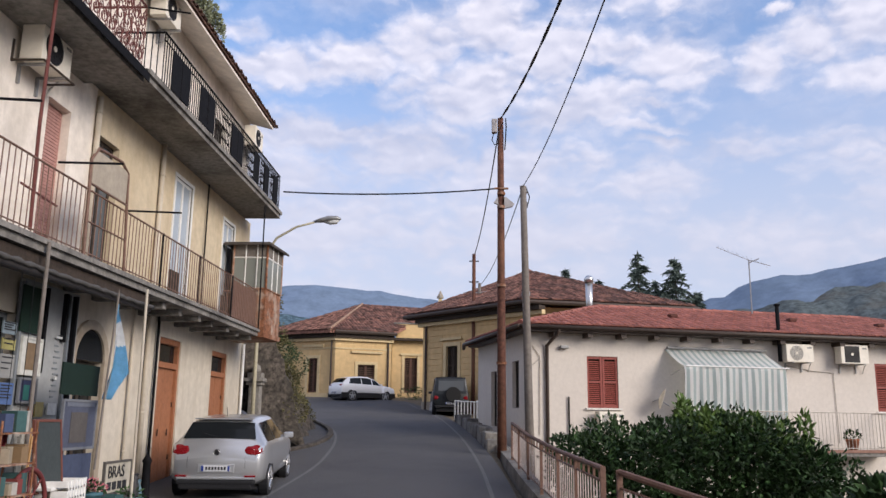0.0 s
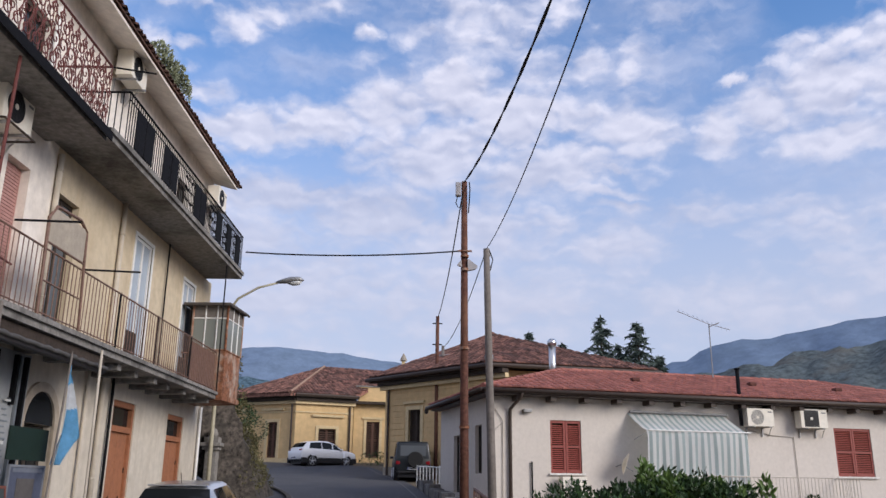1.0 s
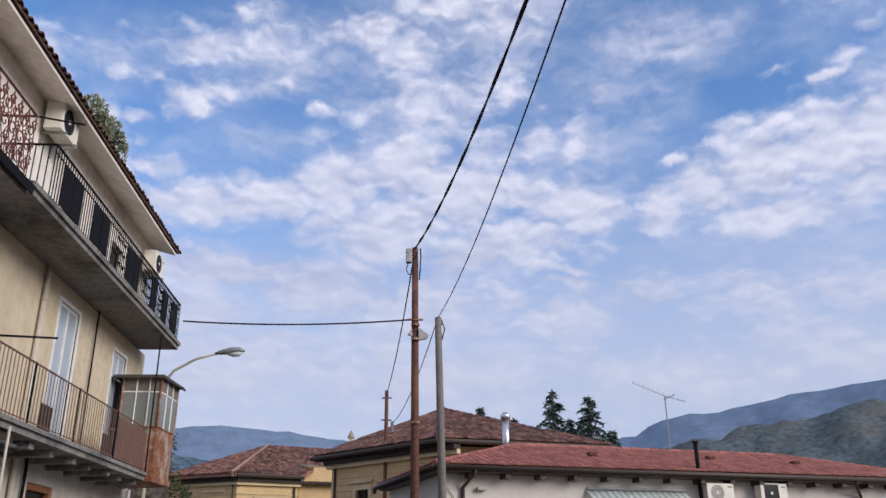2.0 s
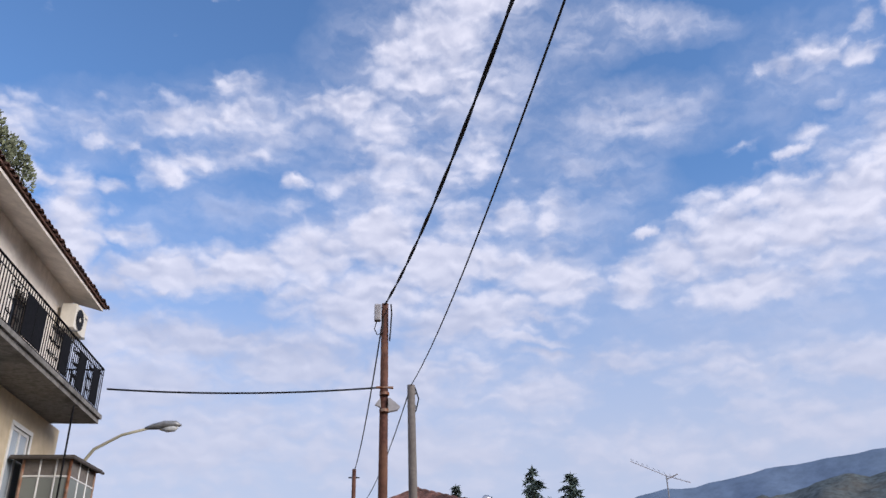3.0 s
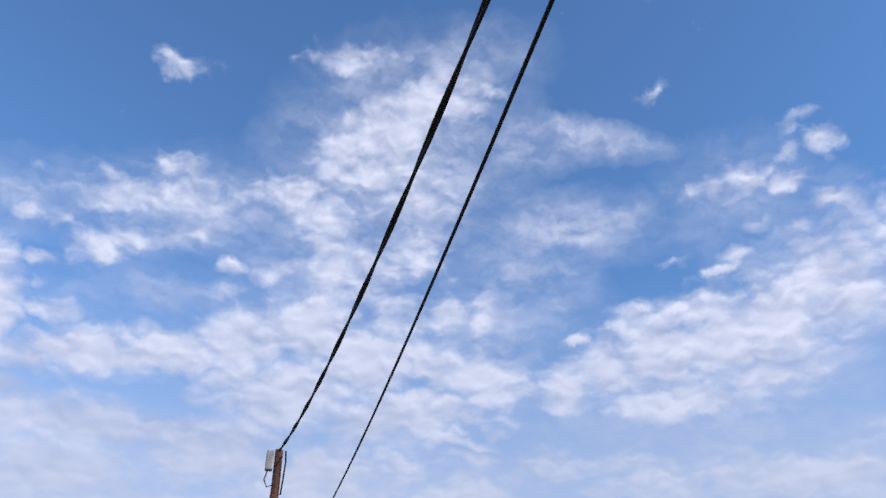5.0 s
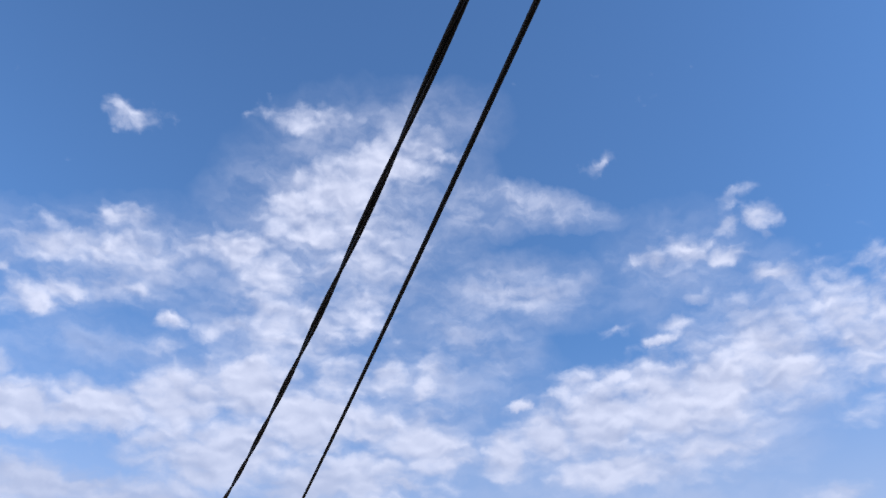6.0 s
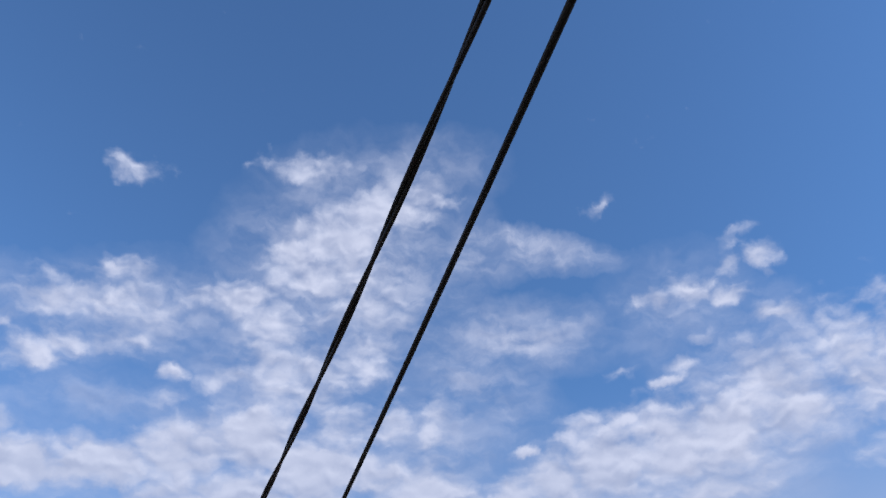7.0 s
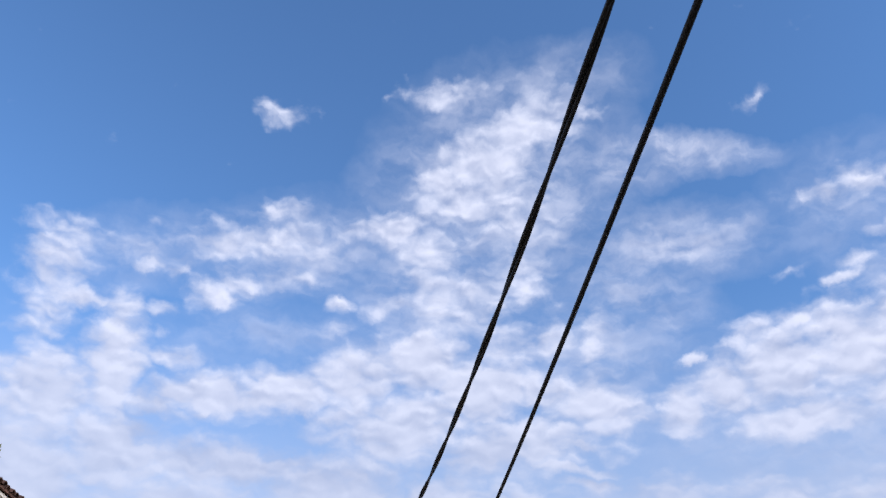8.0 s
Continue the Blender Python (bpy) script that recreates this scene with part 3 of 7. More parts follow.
part("roof", prism(bmesh.new(), [(-5.75, 9.84), (-5.75, 9.88), (-12, 11.6), (-18.4, 9.9), (-18.4, 9.8), (-12, 10.9), (-6.5, 10.04)], -12, 22.45, SIDEWAYS), mat("dark_old_tile", (0.12, 0.065, 0.05), 0.9, grain=0.35, size=7, stain=0.6, stain_size=1.1, stain_colour=(0.06, 0.045, 0.04), tone=0.7), building)

# ---- poles and wires ----
P1_TOP, P2_TOP = Vector((0.78, 22.70, 10.24)), Vector((1.45, 23.15, 8.32))
END_A, END_B = Vector((4.23, -20, 15.67)), Vector((2.20, -20, 10.28))


def hang(a, b, sag, n=60):
    return [a.lerp(b, s) - Vector((0, 0, 4 * sag * s * (1 - s))) for s in (i / n for i in range(n + 1))]


def twisted(curve, r):
    """Two strands wound round one curve."""
    return [[p + Vector((math.cos(i * 0.35 + ph) * r, 0, math.sin(i * 0.35 + ph) * r)) for i, p in enumerate(curve)] for ph in (0, math.pi)]


def pole(name, label, base, top, r0, r1, material):
    ob = thing(name, label, "pole", at=base)
    t = Vector(top) - Vector(base)
    part("shaft", bar([(0, 0, -0.3), t * 0.33, t * 0.66, t], [r0, r0 + (r1 - r0) * 0.33, r0 + (r1 - r0) * 0.66, r1], 14), material, ob, smooth=True)
    return ob


pole1 = pole("utility_pole", "tall rusty steel utility pole at the kerb", (0.80, 22.6, 0.55), P1_TOP, 0.13, 0.085, RUSTPOLE)
pole2 = pole("utility_pole", "shorter grey utility pole behind the railing", (1.62, 23.3, -0.5), P2_TOP, 0.13, 0.09, GREYPOLE)
pole3 = pole("utility_pole", "distant dark utility pole up the street", (0.05, 42, 1.7), (0.05, 42, 10.1), 0.12, 0.09, RUSTPOLE)
pole4 = pole("utility_pole", "distant grey utility pole with a cross arm", (0.38, 44, 2.0), (0.36, 44, 8.9), 0.11, 0.08, GREYPOLE)


def strand(name, label, curves, r, seg=8):
    bm = bmesh.new()
    for c in curves:
        tube(bm, c, r, seg)
    return tagged(part(name, bm, CABLE, smooth=True), label, "cable")


strand("power_cable", "thick black bundled power cable strung between poles", twisted(hang(P1_TOP, END_A, 3.66, 240), 0.015), 0.017)
strand("power_cable", "black power cable strung between poles", [hang(P2_TOP, END_B, 2.32)], 0.011)
strand("power_cable", "black power cable running up the street", [hang(P1_TOP, Vector((0.05, 42, 10.0)), 0.5)], 0.02)
strand("power_cable", "thin black cable running up the street", [hang(P2_TOP, Vector((0.36, 44, 8.8)), 0.5)], 0.015)
strand("service_cable", "thin black cable crossing from the pole to the balcony", [hang(Vector((0.78, 22.6, 8.1)), Vector((-5.45, 22.5, 7.95)), 0.12)], 0.022)

# ---- house with the striped awning ----
HM = pose(3.62, 26.02, 0, 0, 0, 14.6)
house = thing("house", "low plastered house with a red tile roof", "house")
HOLES = [(-0.04, 1.0, 2.02, 3.62), (3.3, 4.4, 0.85, 3.2), (5.2, 6.3, 0.85, 3.2), (10.4, 11.9, 2.05, 3.66)]
part("front_wall", holed_wall(-1.95, 16.5, -2.6, 4.4, 0.35, HOLES, HM), HOUSE, house)
part("side_wall", holed_wall(-6.0, -0.35, -2.6, 4.3, 0.3, [(-1.7, -1.0, 2.0, 3.5), (-4.2, -3.5, 1.4, 3.3)], HM @ pose(-1.95, 0, 0, 0, 0, -90)), HOUSE, house)
SIDE_M = HM @ pose(-1.95, 0, 0, 0, 0, -90)
part("back_wall", boxes((-1.6, 16.5, 5.7, 6.0, -2.6, 4.4), (16.2, 16.5, 0.35, 5.7, -2.6, 4.4), m=HM), HOUSE, house)


def slope_roof(name, quad, material, parent, thick=0.12, label=""):
    """A roof plane over a quad (or triangle) of points, with thickness."""
    bm = bmesh.new()
    top = [bm.verts.new(p) for p in quad]
    low = [bm.verts.new(Vector(p) - Vector((0, 0, thick))) for p in quad]
    bm.faces.new(top)
    bm.faces.new(low[::-1])
    n = len(quad)
    for i in range(n):
        bm.faces.new((top[i], low[i], low[(i + 1) % n], top[(i + 1) % n]))
    return part(name, bm, material, parent, label)


def hl(u, v, z):
    return HM @ Vector((u, v, z))


FRONT_SLOPE = [hl(-2.4, -0.55, 4.5), hl(17.2, -0.55, 4.5), hl(12.3, 2.9, 5.6), hl(1.6, 2.9, 5.6)]
SIDE_SLOPE = [hl(-2.4, 6.4, 4.5), hl(-2.4, -0.55, 4.5), hl(1.6, 2.9, 5.6)]
slope_roof("roof_slope", FRONT_SLOPE, TILE_NEW, house)
slope_roof("roof_slope", SIDE_SLOPE, TILE_NEW, house)
slope_roof("roof_slope", [hl(17.2, -0.55, 4.5), hl(17.2, 6.4, 4.5), hl(12.3, 2.9, 5.6)], TILE_NEW, house)
slope_roof("roof_slope", [hl(17.2, 6.4, 4.5), hl(-2.4, 6.4, 4.5), hl(1.6, 2.9, 5.6), hl(12.3, 2.9, 5.6)], TILE_NEW, house)

# ---- yellow villa and the house at the bend ----
villa = thing("villa", "yellow villa with a hipped old tile roof", "house")
VL, VN, VR, VB = Vector((-3.8, 45, 0)), Vector((2.4, 38.3, 0)), Vector((11.2, 40.6, 0)), Vector((5, 53, 0))
VC = (VL + VN + VR + VB) / 4


def wall_between(name, a, b, z0, z1, holes, material, parent, thick=0.35):
    d = (b - a)
    m = Matrix.Translation((a.x, a.y, 0)) @ Matrix.Rotation(math.atan2(d.y, d.x), 4, "Z")
    part(name, holed_wall(0, d.length, z0, z1, thick, holes, m), material, parent)
    return m


def inset(p, c, k):
    return p + (c - p).normalized() * k


vw = [inset(p, VC, 1.1) for p in (VL, VN, VR, VB)]
VILLA_M = wall_between("front_wall", vw[0], vw[1], 1.0, 7.0, [(1.9, 2.8, 3.4, 5.4), (5.2, 6.1, 3.4, 5.4)], YELLOW, villa)
wall_between("side_wall", vw[1], vw[2], 1.0, 7.0, [], YELLOW, villa)
wall_between("back_wall", vw[2], vw[3], 1.0, 7.0, [], YELLOW, villa)
wall_between("back_wall", vw[3], vw[0], 1.0, 7.0, [], YELLOW, villa)
APEX = Vector((3.3, 47.5, 10.2))
for a, b in ((VL, VN), (VN, VR), (VR, VB), (VB, VL)):
    slope_roof("roof_slope", [a + Vector((0, 0, 7.2)), b + Vector((0, 0, 7.2)), APEX], TILE_OLD, villa, 0.2)

bend = thing("bend_house", "yellow house at the bend with a hipped tile roof", "house")
BC, BL, BR = Vector((-9.2, 54.9, 0)), Vector((-14.2, 57.5, 0)), Vector((-5.6, 56.6, 0))
BEND_L = wall_between("left_wall", BL, BC, 2.0, 7.3, [(0.75, 1.55, 3.3, 5.6), (3.4, 4.2, 3.3, 5.6)], YELLOW, bend)
BEND_R = wall_between("right_wall", BC, BR, 2.0, 7.3, [(1.6, 2.8, 3.6, 5.2)], YELLOW, bend)
wall_between("wing_wall", BR + Vector((0, 0.4, 0)), Vector((1, 58.5, 0)), 2.0, 7.0, [(0.9, 1.8, 3.4, 5.8), (2.6, 3.5, 3.4, 5.8)], YELLOW, bend)
e = Vector((0, 0, 7.4))
slope_roof("roof_slope", [BL + e + Vector((-0.6, -0.6, 0)), BC + e + Vector((-0.3, -0.7, 0)), Vector((-8.4, 61.6, 10.1))], TILE_OLD, bend, 0.2)
wall_between("rear_wall", Vector((-11.6, 63.5, 0)), BL, 2.0, 7.3, [], YELLOW, bend)
slope_roof("roof_slope", [Vector((-11.9, 64.2, 7.4)), BL + e + Vector((-0.6, -0.6, 0)), Vector((-8.4, 61.6, 10.1))], TILE_OLD, bend, 0.2)
along = Vector((3.6, 1.7, 0))
BEND_SLOPE = [BC + e + Vector((-0.3, -0.7, 0)), BC + e + Vector((-0.3, -0.7, 0)) + along * 1.12, Vector((-8.4, 61.6, 10.1)) + along * 1.6, Vector((-8.4, 61.6, 10.1))]
slope_roof("roof_slope", BEND_SLOPE, TILE_OLD, bend, 0.2)
wall_between("attic_wall", BR + Vector((0.2, 1.4, 0)), Vector((1, 59.6, 0)), 7.0, 8.25, [], YELLOW, bend)
part("attic_roof", prism(bmesh.new(), [(-5.6, 57.9), (1, 59.5), (1, 66), (-6, 66)], 8.25, 8.35), CONCRETE, bend, "flat roof over the wing")
part("wing_eaves", boxes((-0.2, 7.0, -0.5, 1.5, 6.95, 7.12), m=Matrix.Translation((BR.x, BR.y + 0.4, 0)) @ Matrix.Rotation(math.atan2(1.5, 6.6), 4, "Z")), DARKWOOD, bend, "boarded eaves, coloured dark for the shade under the roof of the wing")

# ---- details of the apartment building ----


def rail_run(parent, pts, z0, z1, gap, r, material, top_r=0.018, seg=6):
    """Upright bars under a hand rail, from point to point in plan; every bar a part."""
    me = None
    for (xa, ya), (xb, yb) in zip(pts, pts[1:]):
        n = max(2, int(math.hypot(xb - xa, yb - ya) / gap))
        for i in range(n):
            k = i / n
            if me is None:
                bm = bar([(0, 0, 0), (0, 0, z1 - z0)], r, seg)
                ob = part("baluster", bm, material, parent)
                me = ob.data
            else:
                ob = new("baluster", me)
                ob.parent = parent
            ob.location = (xa + (xb - xa) * k, ya + (yb - ya) * k, z0)
        part("hand_rail", bar([(xa, ya, z1), (xb, yb, z1)], top_r, seg), material, parent)
        part("bottom_rail", bar([(xa, ya, z0 + 0.06), (xb, yb, z0 + 0.06)], top_r * 0.7, seg), material, parent)


low_rail = thing("balcony_railing", "rust-brown iron railing along the lower balcony", "railing")
rail_run(low_rail, [(-5.49, 4.0), (-5.49, 18.3)], 3.80, 4.76, 0.13, 0.008, BROWNRAIL, 0.016)
for y in (14.0, 16.0, 18.3):
    part("post", bar([(-5.49, y, 3.80), (-5.49, y, 4.78)], 0.02, 8), BLACKIRON, low_rail)
for y, w in ((14.55, 0.50), (17.7, 0.42)):
    part("wind_board", boxes((-5.56, -5.53, y, y + w, 3.84, 4.24), bevel=0.004), DARKWOOD, low_rail, "dark brown board behind the bars")
rail_run(low_rail, [(-5.49, 18.3), (-5.49, 20.5), (-6.4, 20.55)], 3.80, 4.76, 0.13, 0.008, BROWNRAIL, 0.016)
part("rust_sheet", boxes((-5.52, -5.50, 18.35, 20.48, 3.86, 4.70)), BROWNRAIL, low_rail, "rusted metal sheet behind the bars")

red_rail = thing("balcony_railing", "ornate red wrought-iron railing of the upper balcony", "railing")
rail_run(red_rail, [(-5.49, 4.0), (-5.49, 12.45), (-6.4, 12.45)], 7.17, 8.32, 0.26, 0.008, REDRAIL, 0.02)


def scroll(cx, cz, r, turns, hand, tilt):
    pts = []
    for i in range(22):
        a = tilt + hand * turns * 2 * math.pi * i / 21
        k = r * (0.25 + 0.75 * i / 21)
        pts.append((0, cx + k * math.cos(a), cz + k * math.sin(a)))
    return pts


first = []
for z, hand in ((0.25, 1), (0.55, -1), (0.85, 1)):
    first.append(part("scroll", bar(scroll(0.0, z, 0.13, 1.1, hand, 0.7), 0.011, 5), REDRAIL, red_rail))
    first.append(part("scroll", bar(scroll(0.13, z + 0.1, 0.10, 1.2, -hand, 2.0), 0.010, 5), REDRAIL, red_rail))
first.append(part("cross_bar", bar([(0, -0.13, 0.05), (0, 0.13, 0.55), (0, -0.13, 1.1)], 0.007, 5), REDRAIL, red_rail))
first.append(part("cross_bar", bar([(0, 0.13, 0.05), (0, -0.13, 0.55), (0, 0.13, 1.1)], 0.007, 5), REDRAIL, red_rail))
for i in range(21):
    for f in first:
        ob = f if i == 0 else new(f.name.split(".")[0], f.data)
        ob.parent, ob.location = red_rail, (-5.49, 7.1 + 0.26 * i, 7.17)

black_rail = thing("balcony_railing", "black iron railing with dark panels on the upper balcony", "railing")
rail_run(black_rail, [(-6.4, 13.33), (-5.49, 13.33), (-5.49, 22.2), (-6.4, 22.2)], 7.31, 8.30, 0.11, 0.011, BLACKIRON, 0.02)
part("mid_rail", bar([(-5.49, 13.33, 8.16), (-5.49, 22.2, 8.16)], 0.012, 6), BLACKIRON, black_rail)
bm = boxes((-0.012, 0.012, 0, 0.46, 0.10, 0.86), bevel=0.008)
panel0 = part("dark_panel", bm, BLACKIRON, black_rail)
panel0.location = (-5.49, 13.75, 7.31)
for y in (14.24, 15.3, 15.79, 17.5, 17.99, 19.45, 20.5, 21.5):
    ob = new("dark_panel", panel0.data)
    ob.parent, ob.location = black_rail, (-5.49, y, 7.31)
first = [part("scroll", bar(scroll(s * 0.07, 0.25 + 0.24 * k, 0.065, 1.1, s, 0.0), 0.008, 5), BLACKIRON, black_rail) for k in range(3) for s in (-1, 1)]
for i, y in enumerate((15.75, 16.9, 17.2, 18.9, 19.2, 20.2, 20.45, 21.25)):
    for f in first:
        ob = f if i == 0 else new("scroll", f.data)
        ob.parent, ob.location = black_rail, (-5.48, y, 7.31)

# the folding frame and drying arms on the lower balcony
gate = thing("balcony_gate", "rusty iron frame with a wire-glass panel standing on the balcony", "gate")
part("gate_frame", tube(bmesh.new(), [(-5.47, 11.1, 3.81), (-5.47, 11.05, 5.2), (-5.47, 11.25, 5.42), (-5.47, 12.05, 5.47), (-5.47, 12.3, 5.35), (-5.47, 12.45, 3.81)], 0.025, 6), BROWNRAIL, gate)
part("cross_bar", bar([(-5.47, 11.08, 4.85), (-5.47, 12.35, 4.85)], 0.016, 6), BROWNRAIL, gate)
part("cross_bar", bar([(-5.47, 11.09, 4.3), (-5.47, 12.4, 4.3)], 0.014, 6), BROWNRAIL, gate)
part("panel", boxes((-5.475, -5.465, 11.12, 12.28, 4.87, 5.38)), mat("dusty_panel", (0.42, 0.36, 0.28), 0.6, grain=0.1, size=10, stain=0.4), gate, "dusty translucent panel")
for (a, b) in (((-5.47, 10.15, 4.86), (-4.75, 10.5, 4.95)), ((-5.47, 12.4, 4.78), (-4.75, 12.8, 4.85)), ((-5.47, 8.0, 4.9), (-4.7, 8.25, 4.95)), ((-5.47, 12.46, 8.32), (-4.85, 12.75, 8.36))):
    arm = thing("drying_arm", "thin dark iron arm reaching out from the railing", "bracket", "drying arms")
    part("arm_bar", bar([a, b], 0.016, 6), BLACKIRON, arm)
post = thing("awning_post", "red painted iron post rising from the balcony rail", "post")
part("shaft", bar([(-5.5, 9.72, 3.85), (-5.5, 9.66, 5.2), (-5.5, 9.71, 7.0)], 0.024, 8), REDRAIL, post)
part("foot_bar", bar([(-5.5, 9.4, 4.36), (-5.5, 10.3, 4.30)], 0.015, 6), REDRAIL, post)


def leaf_frame(m, u0, u1, z0, z1, fr=0.07, depth=0.06, recess=0.12, mid=True, back=0.0):
    """Bars of a window or door frame, set back in its opening."""
    bm = bmesh.new()
    for a in ((u0, u0 + fr, z0, z1), (u1 - fr, u1, z0, z1), (u0 + fr, u1 - fr, z0, z0 + fr), (u0 + fr, u1 - fr, z1 - fr, z1)):
        box(bm, a[0], a[1], recess, recess + depth, a[2], a[3], m)
    if mid:
        c = (u0 + u1) / 2
        box(bm, c - fr * 0.6, c + fr * 0.6, recess, recess + depth, z0 + fr, z1 - fr, m)
    return bm


def window(name, parent, m, u0, u1, z0, z1, frame_mat, pane_mat, label="", mid=True):
    fr = part(name, leaf_frame(m, u0, u1, z0, z1, mid=mid), frame_mat, parent, label)
    part("pane", boxes((u0 + 0.05, u1 - 0.05, 0.14, 0.15, z0 + 0.05, z1 - 0.05), m=m), pane_mat, fr)
    return fr


def shutter(name, parent, m, u0, u1, z0, z1, material, pitch=0.06, recess=0.03):
    """A closed pair of louvred shutters: stiles, rails and slats."""
    c = (u0 + u1) / 2
    # added dark sheet behind the slats, in place of a dark room
    part("inner_board", boxes((u0, u1, recess + 0.12, recess + 0.14, z0, z1), m=m), DARKWOOD, parent)
    for a, b in ((u0, c - 0.006), (c + 0.006, u1)):
        leaf = part(name, boxes((a, a + 0.07, recess, recess + 0.045, z0, z1), (b - 0.07, b, recess, recess + 0.045, z0, z1), (a + 0.07, b - 0.07, recess, recess + 0.045, z0, z0 + 0.09),
                                (a + 0.07, b - 0.07, recess, recess + 0.045, z1 - 0.09, z1), (a + 0.07, b - 0.07, recess, recess + 0.045, (z0 + z1) / 2 - 0.04, (z0 + z1) / 2 + 0.04), bevel=0.004, m=m), material, parent)
        z = z0 + 0.11
        me = None
        while z < z1 - 0.11:
            if abs(z - (z0 + z1) / 2) > 0.06:
                bm = bmesh.new()
                box(bm, a + 0.07, b - 0.07, -0.005, 0.005, -0.022, 0.022, m @ pose(0, recess + 0.025, 0) @ Matrix.Rotation(radians(-40), 4, "X"))
                if me is None:
                    ob = part("slat", bm, material, leaf)
                    me, z_first = ob.data, z
                else:
                    bm.free()
                    ob = new("slat", me)
                    ob.parent = leaf
                ob.location = (0, 0, z)
            z += pitch


for (u0, u1, z0, z1) in FIRST_HOLES[2:4]:
    # the pale sky reflection is put into the pane colour
    w = window("balcony_door", building, FACE @ pose(0, -0.10, 0), u0, u1, z0, z1, WHITEPAINT, glass("curtained_glass", (0.40, 0.45, 0.50), 0.12), "white framed glazed balcony door")
    part("surround", boxes((u0 - 0.08, u0, -0.02, 0.12, z0, z1 + 0.08), (u1, u1 + 0.08, -0.02, 0.12, z0, z1 + 0.08), (u0, u1, -0.02, 0.12, z1, z1 + 0.08), m=FACE), WHITEPAINT, building, "pale window surround")
window("balcony_door", building, FACE, *FIRST_HOLES[1], DARKWOOD, WINGLASS, "brown wooden balcony door")
for h in (FIRST_HOLES[0], FIRST_HOLES[4], FIRST_HOLES[5]):
    u0, u1, z0, z1 = h
    curtain = part("roller_shutter", boxes((u0, u1, 0.165, 0.175, z0, z1), m=FACE), PINKSHUTTER, building, "faded red roller shutter, closed")
    slat = None
    for i in range(int((z1 - z0) / 0.055)):
        if slat is None:
            slat = part("slat", boxes((u0, u1, 0.14, 0.165, 0, 0.047), bevel=0.006, m=FACE), PINKSHUTTER, curtain)
            ob = slat
        else:
            ob = new("slat", slat.data)
            ob.parent = curtain
        ob.location = (0, 0, z0 + i * 0.055)
for h in TOP_HOLES:
    window("upper_window", building, FACE, *h, DARKWOOD, DARKGLASS, "dark wooden balcony window")

# street doors with glazed lights over them
for h in GROUND_HOLES[4:]:
    u0, u1, z0, z1 = h
    part("door_frame", boxes((u0, u0 + 0.1, 0.03, 0.2, z0, z1), (u1 - 0.1, u1, 0.03, 0.2, z0, z1), (u0 + 0.1, u1 - 0.1, 0.03, 0.2, z1 - 0.12, z1), (u0 + 0.1, u1 - 0.1, 0.03, 0.2, z1 - 0.62, z1 - 0.5), m=FACE, bevel=0.006), ORANGEWOOD, building, "orange-brown wooden door frame")
    c = (u0 + u1) / 2
    for a, b in ((u0 + 0.1, c - 0.004), (c + 0.004, u1 - 0.1)):
        d = part("door", boxes((a, b, 0.09, 0.14, z0 + 0.02, z1 - 0.62), bevel=0.008, m=FACE), ORANGEWOOD, building, "orange-brown painted wooden door, closed")
        part("door_handle", bar([FACE @ Vector(((a + b) / 2, 0.05, z0 + 1.0)), FACE @ Vector(((a + b) / 2, 0.05, z0 + 1.14))], 0.012, 6), BLACKIRON, d)
        for k in (0.5, 1.6):
            part("hinge", boxes((a if a < c - 0.1 else b - 0.03, (a + 0.03) if a < c - 0.1 else b, 0.075, 0.09, z0 + k, z0 + k + 0.1), m=FACE), BLACKIRON, d)
    part("transom_pane", boxes((u0 + 0.1, u1 - 0.1, 0.12, 0.13, z1 - 0.5, z1 - 0.12), m=FACE), DARKGLASS, building, "dark glass light over the door")

# arched doorway of the shop
bm = bmesh.new()
au0, au1, az0 = 13.1, 14.15, 2.5
cx, rr = (au0 + au1) / 2, (au1 - au0) / 2
for k in range(12):
    a0, a1 = math.pi * k / 12, math.pi * (k + 1) / 12
    pts = [(cx + r * math.cos(a), az0 + r * math.sin(a)) for r, a in ((rr, a0), (rr + 0.16, a0), (rr + 0.16, a1), (rr, a1))]
    vs = [[bm.verts.new(FACE @ Vector((u, d, z))) for u, z in pts] for d in (-0.05, 0.01)]
    bm.faces.new(vs[0]), bm.faces.new(vs[1][::-1])
    for i in range(4):
        bm.faces.new((vs[0][i], vs[1][i], vs[1][(i + 1) % 4], vs[0][(i + 1) % 4]))
box(bm, au0 - 0.16, au0, -0.05, 0.01, 0.2, az0, FACE)
box(bm, au1, au1 + 0.16, -0.05, 0.01, 0.2, az0, FACE)
part("arch_surround", bm, mat("arch_stone", (0.42, 0.35, 0.27), 0.9, grain=0.12, size=6, stain=0.4), building, "plain stone arch round the doorway")
bm = bmesh.new()
vs = [bm.verts.new(FACE @ Vector((cx + (rr + 0.001) * math.cos(math.pi * k / 16), -0.012, az0 + rr * math.sin(math.pi * k / 16)))) for k in range(17)]
bm.faces.new(vs)
part("fanlight", bm, DARKGLASS, building, "dark glazed fanlight under the arch")
window("shop_door", building, FACE, 13.12, 14.13, 0.22, 2.48, DARKWOOD, DARKGLASS, "dark glazed shop door")
window("shop_window", building, FACE, 8.6, 11.3, 0.1, 3.0, mat("grey_shop_frame", (0.20, 0.22, 0.24), 0.5), DARKGLASS, "grey framed shop window")
window("shop_window", building, FACE, 6.6, 8.0, 0.1, 2.9, MATS["grey_shop_frame"], DARKGLASS, "grey framed shop window")
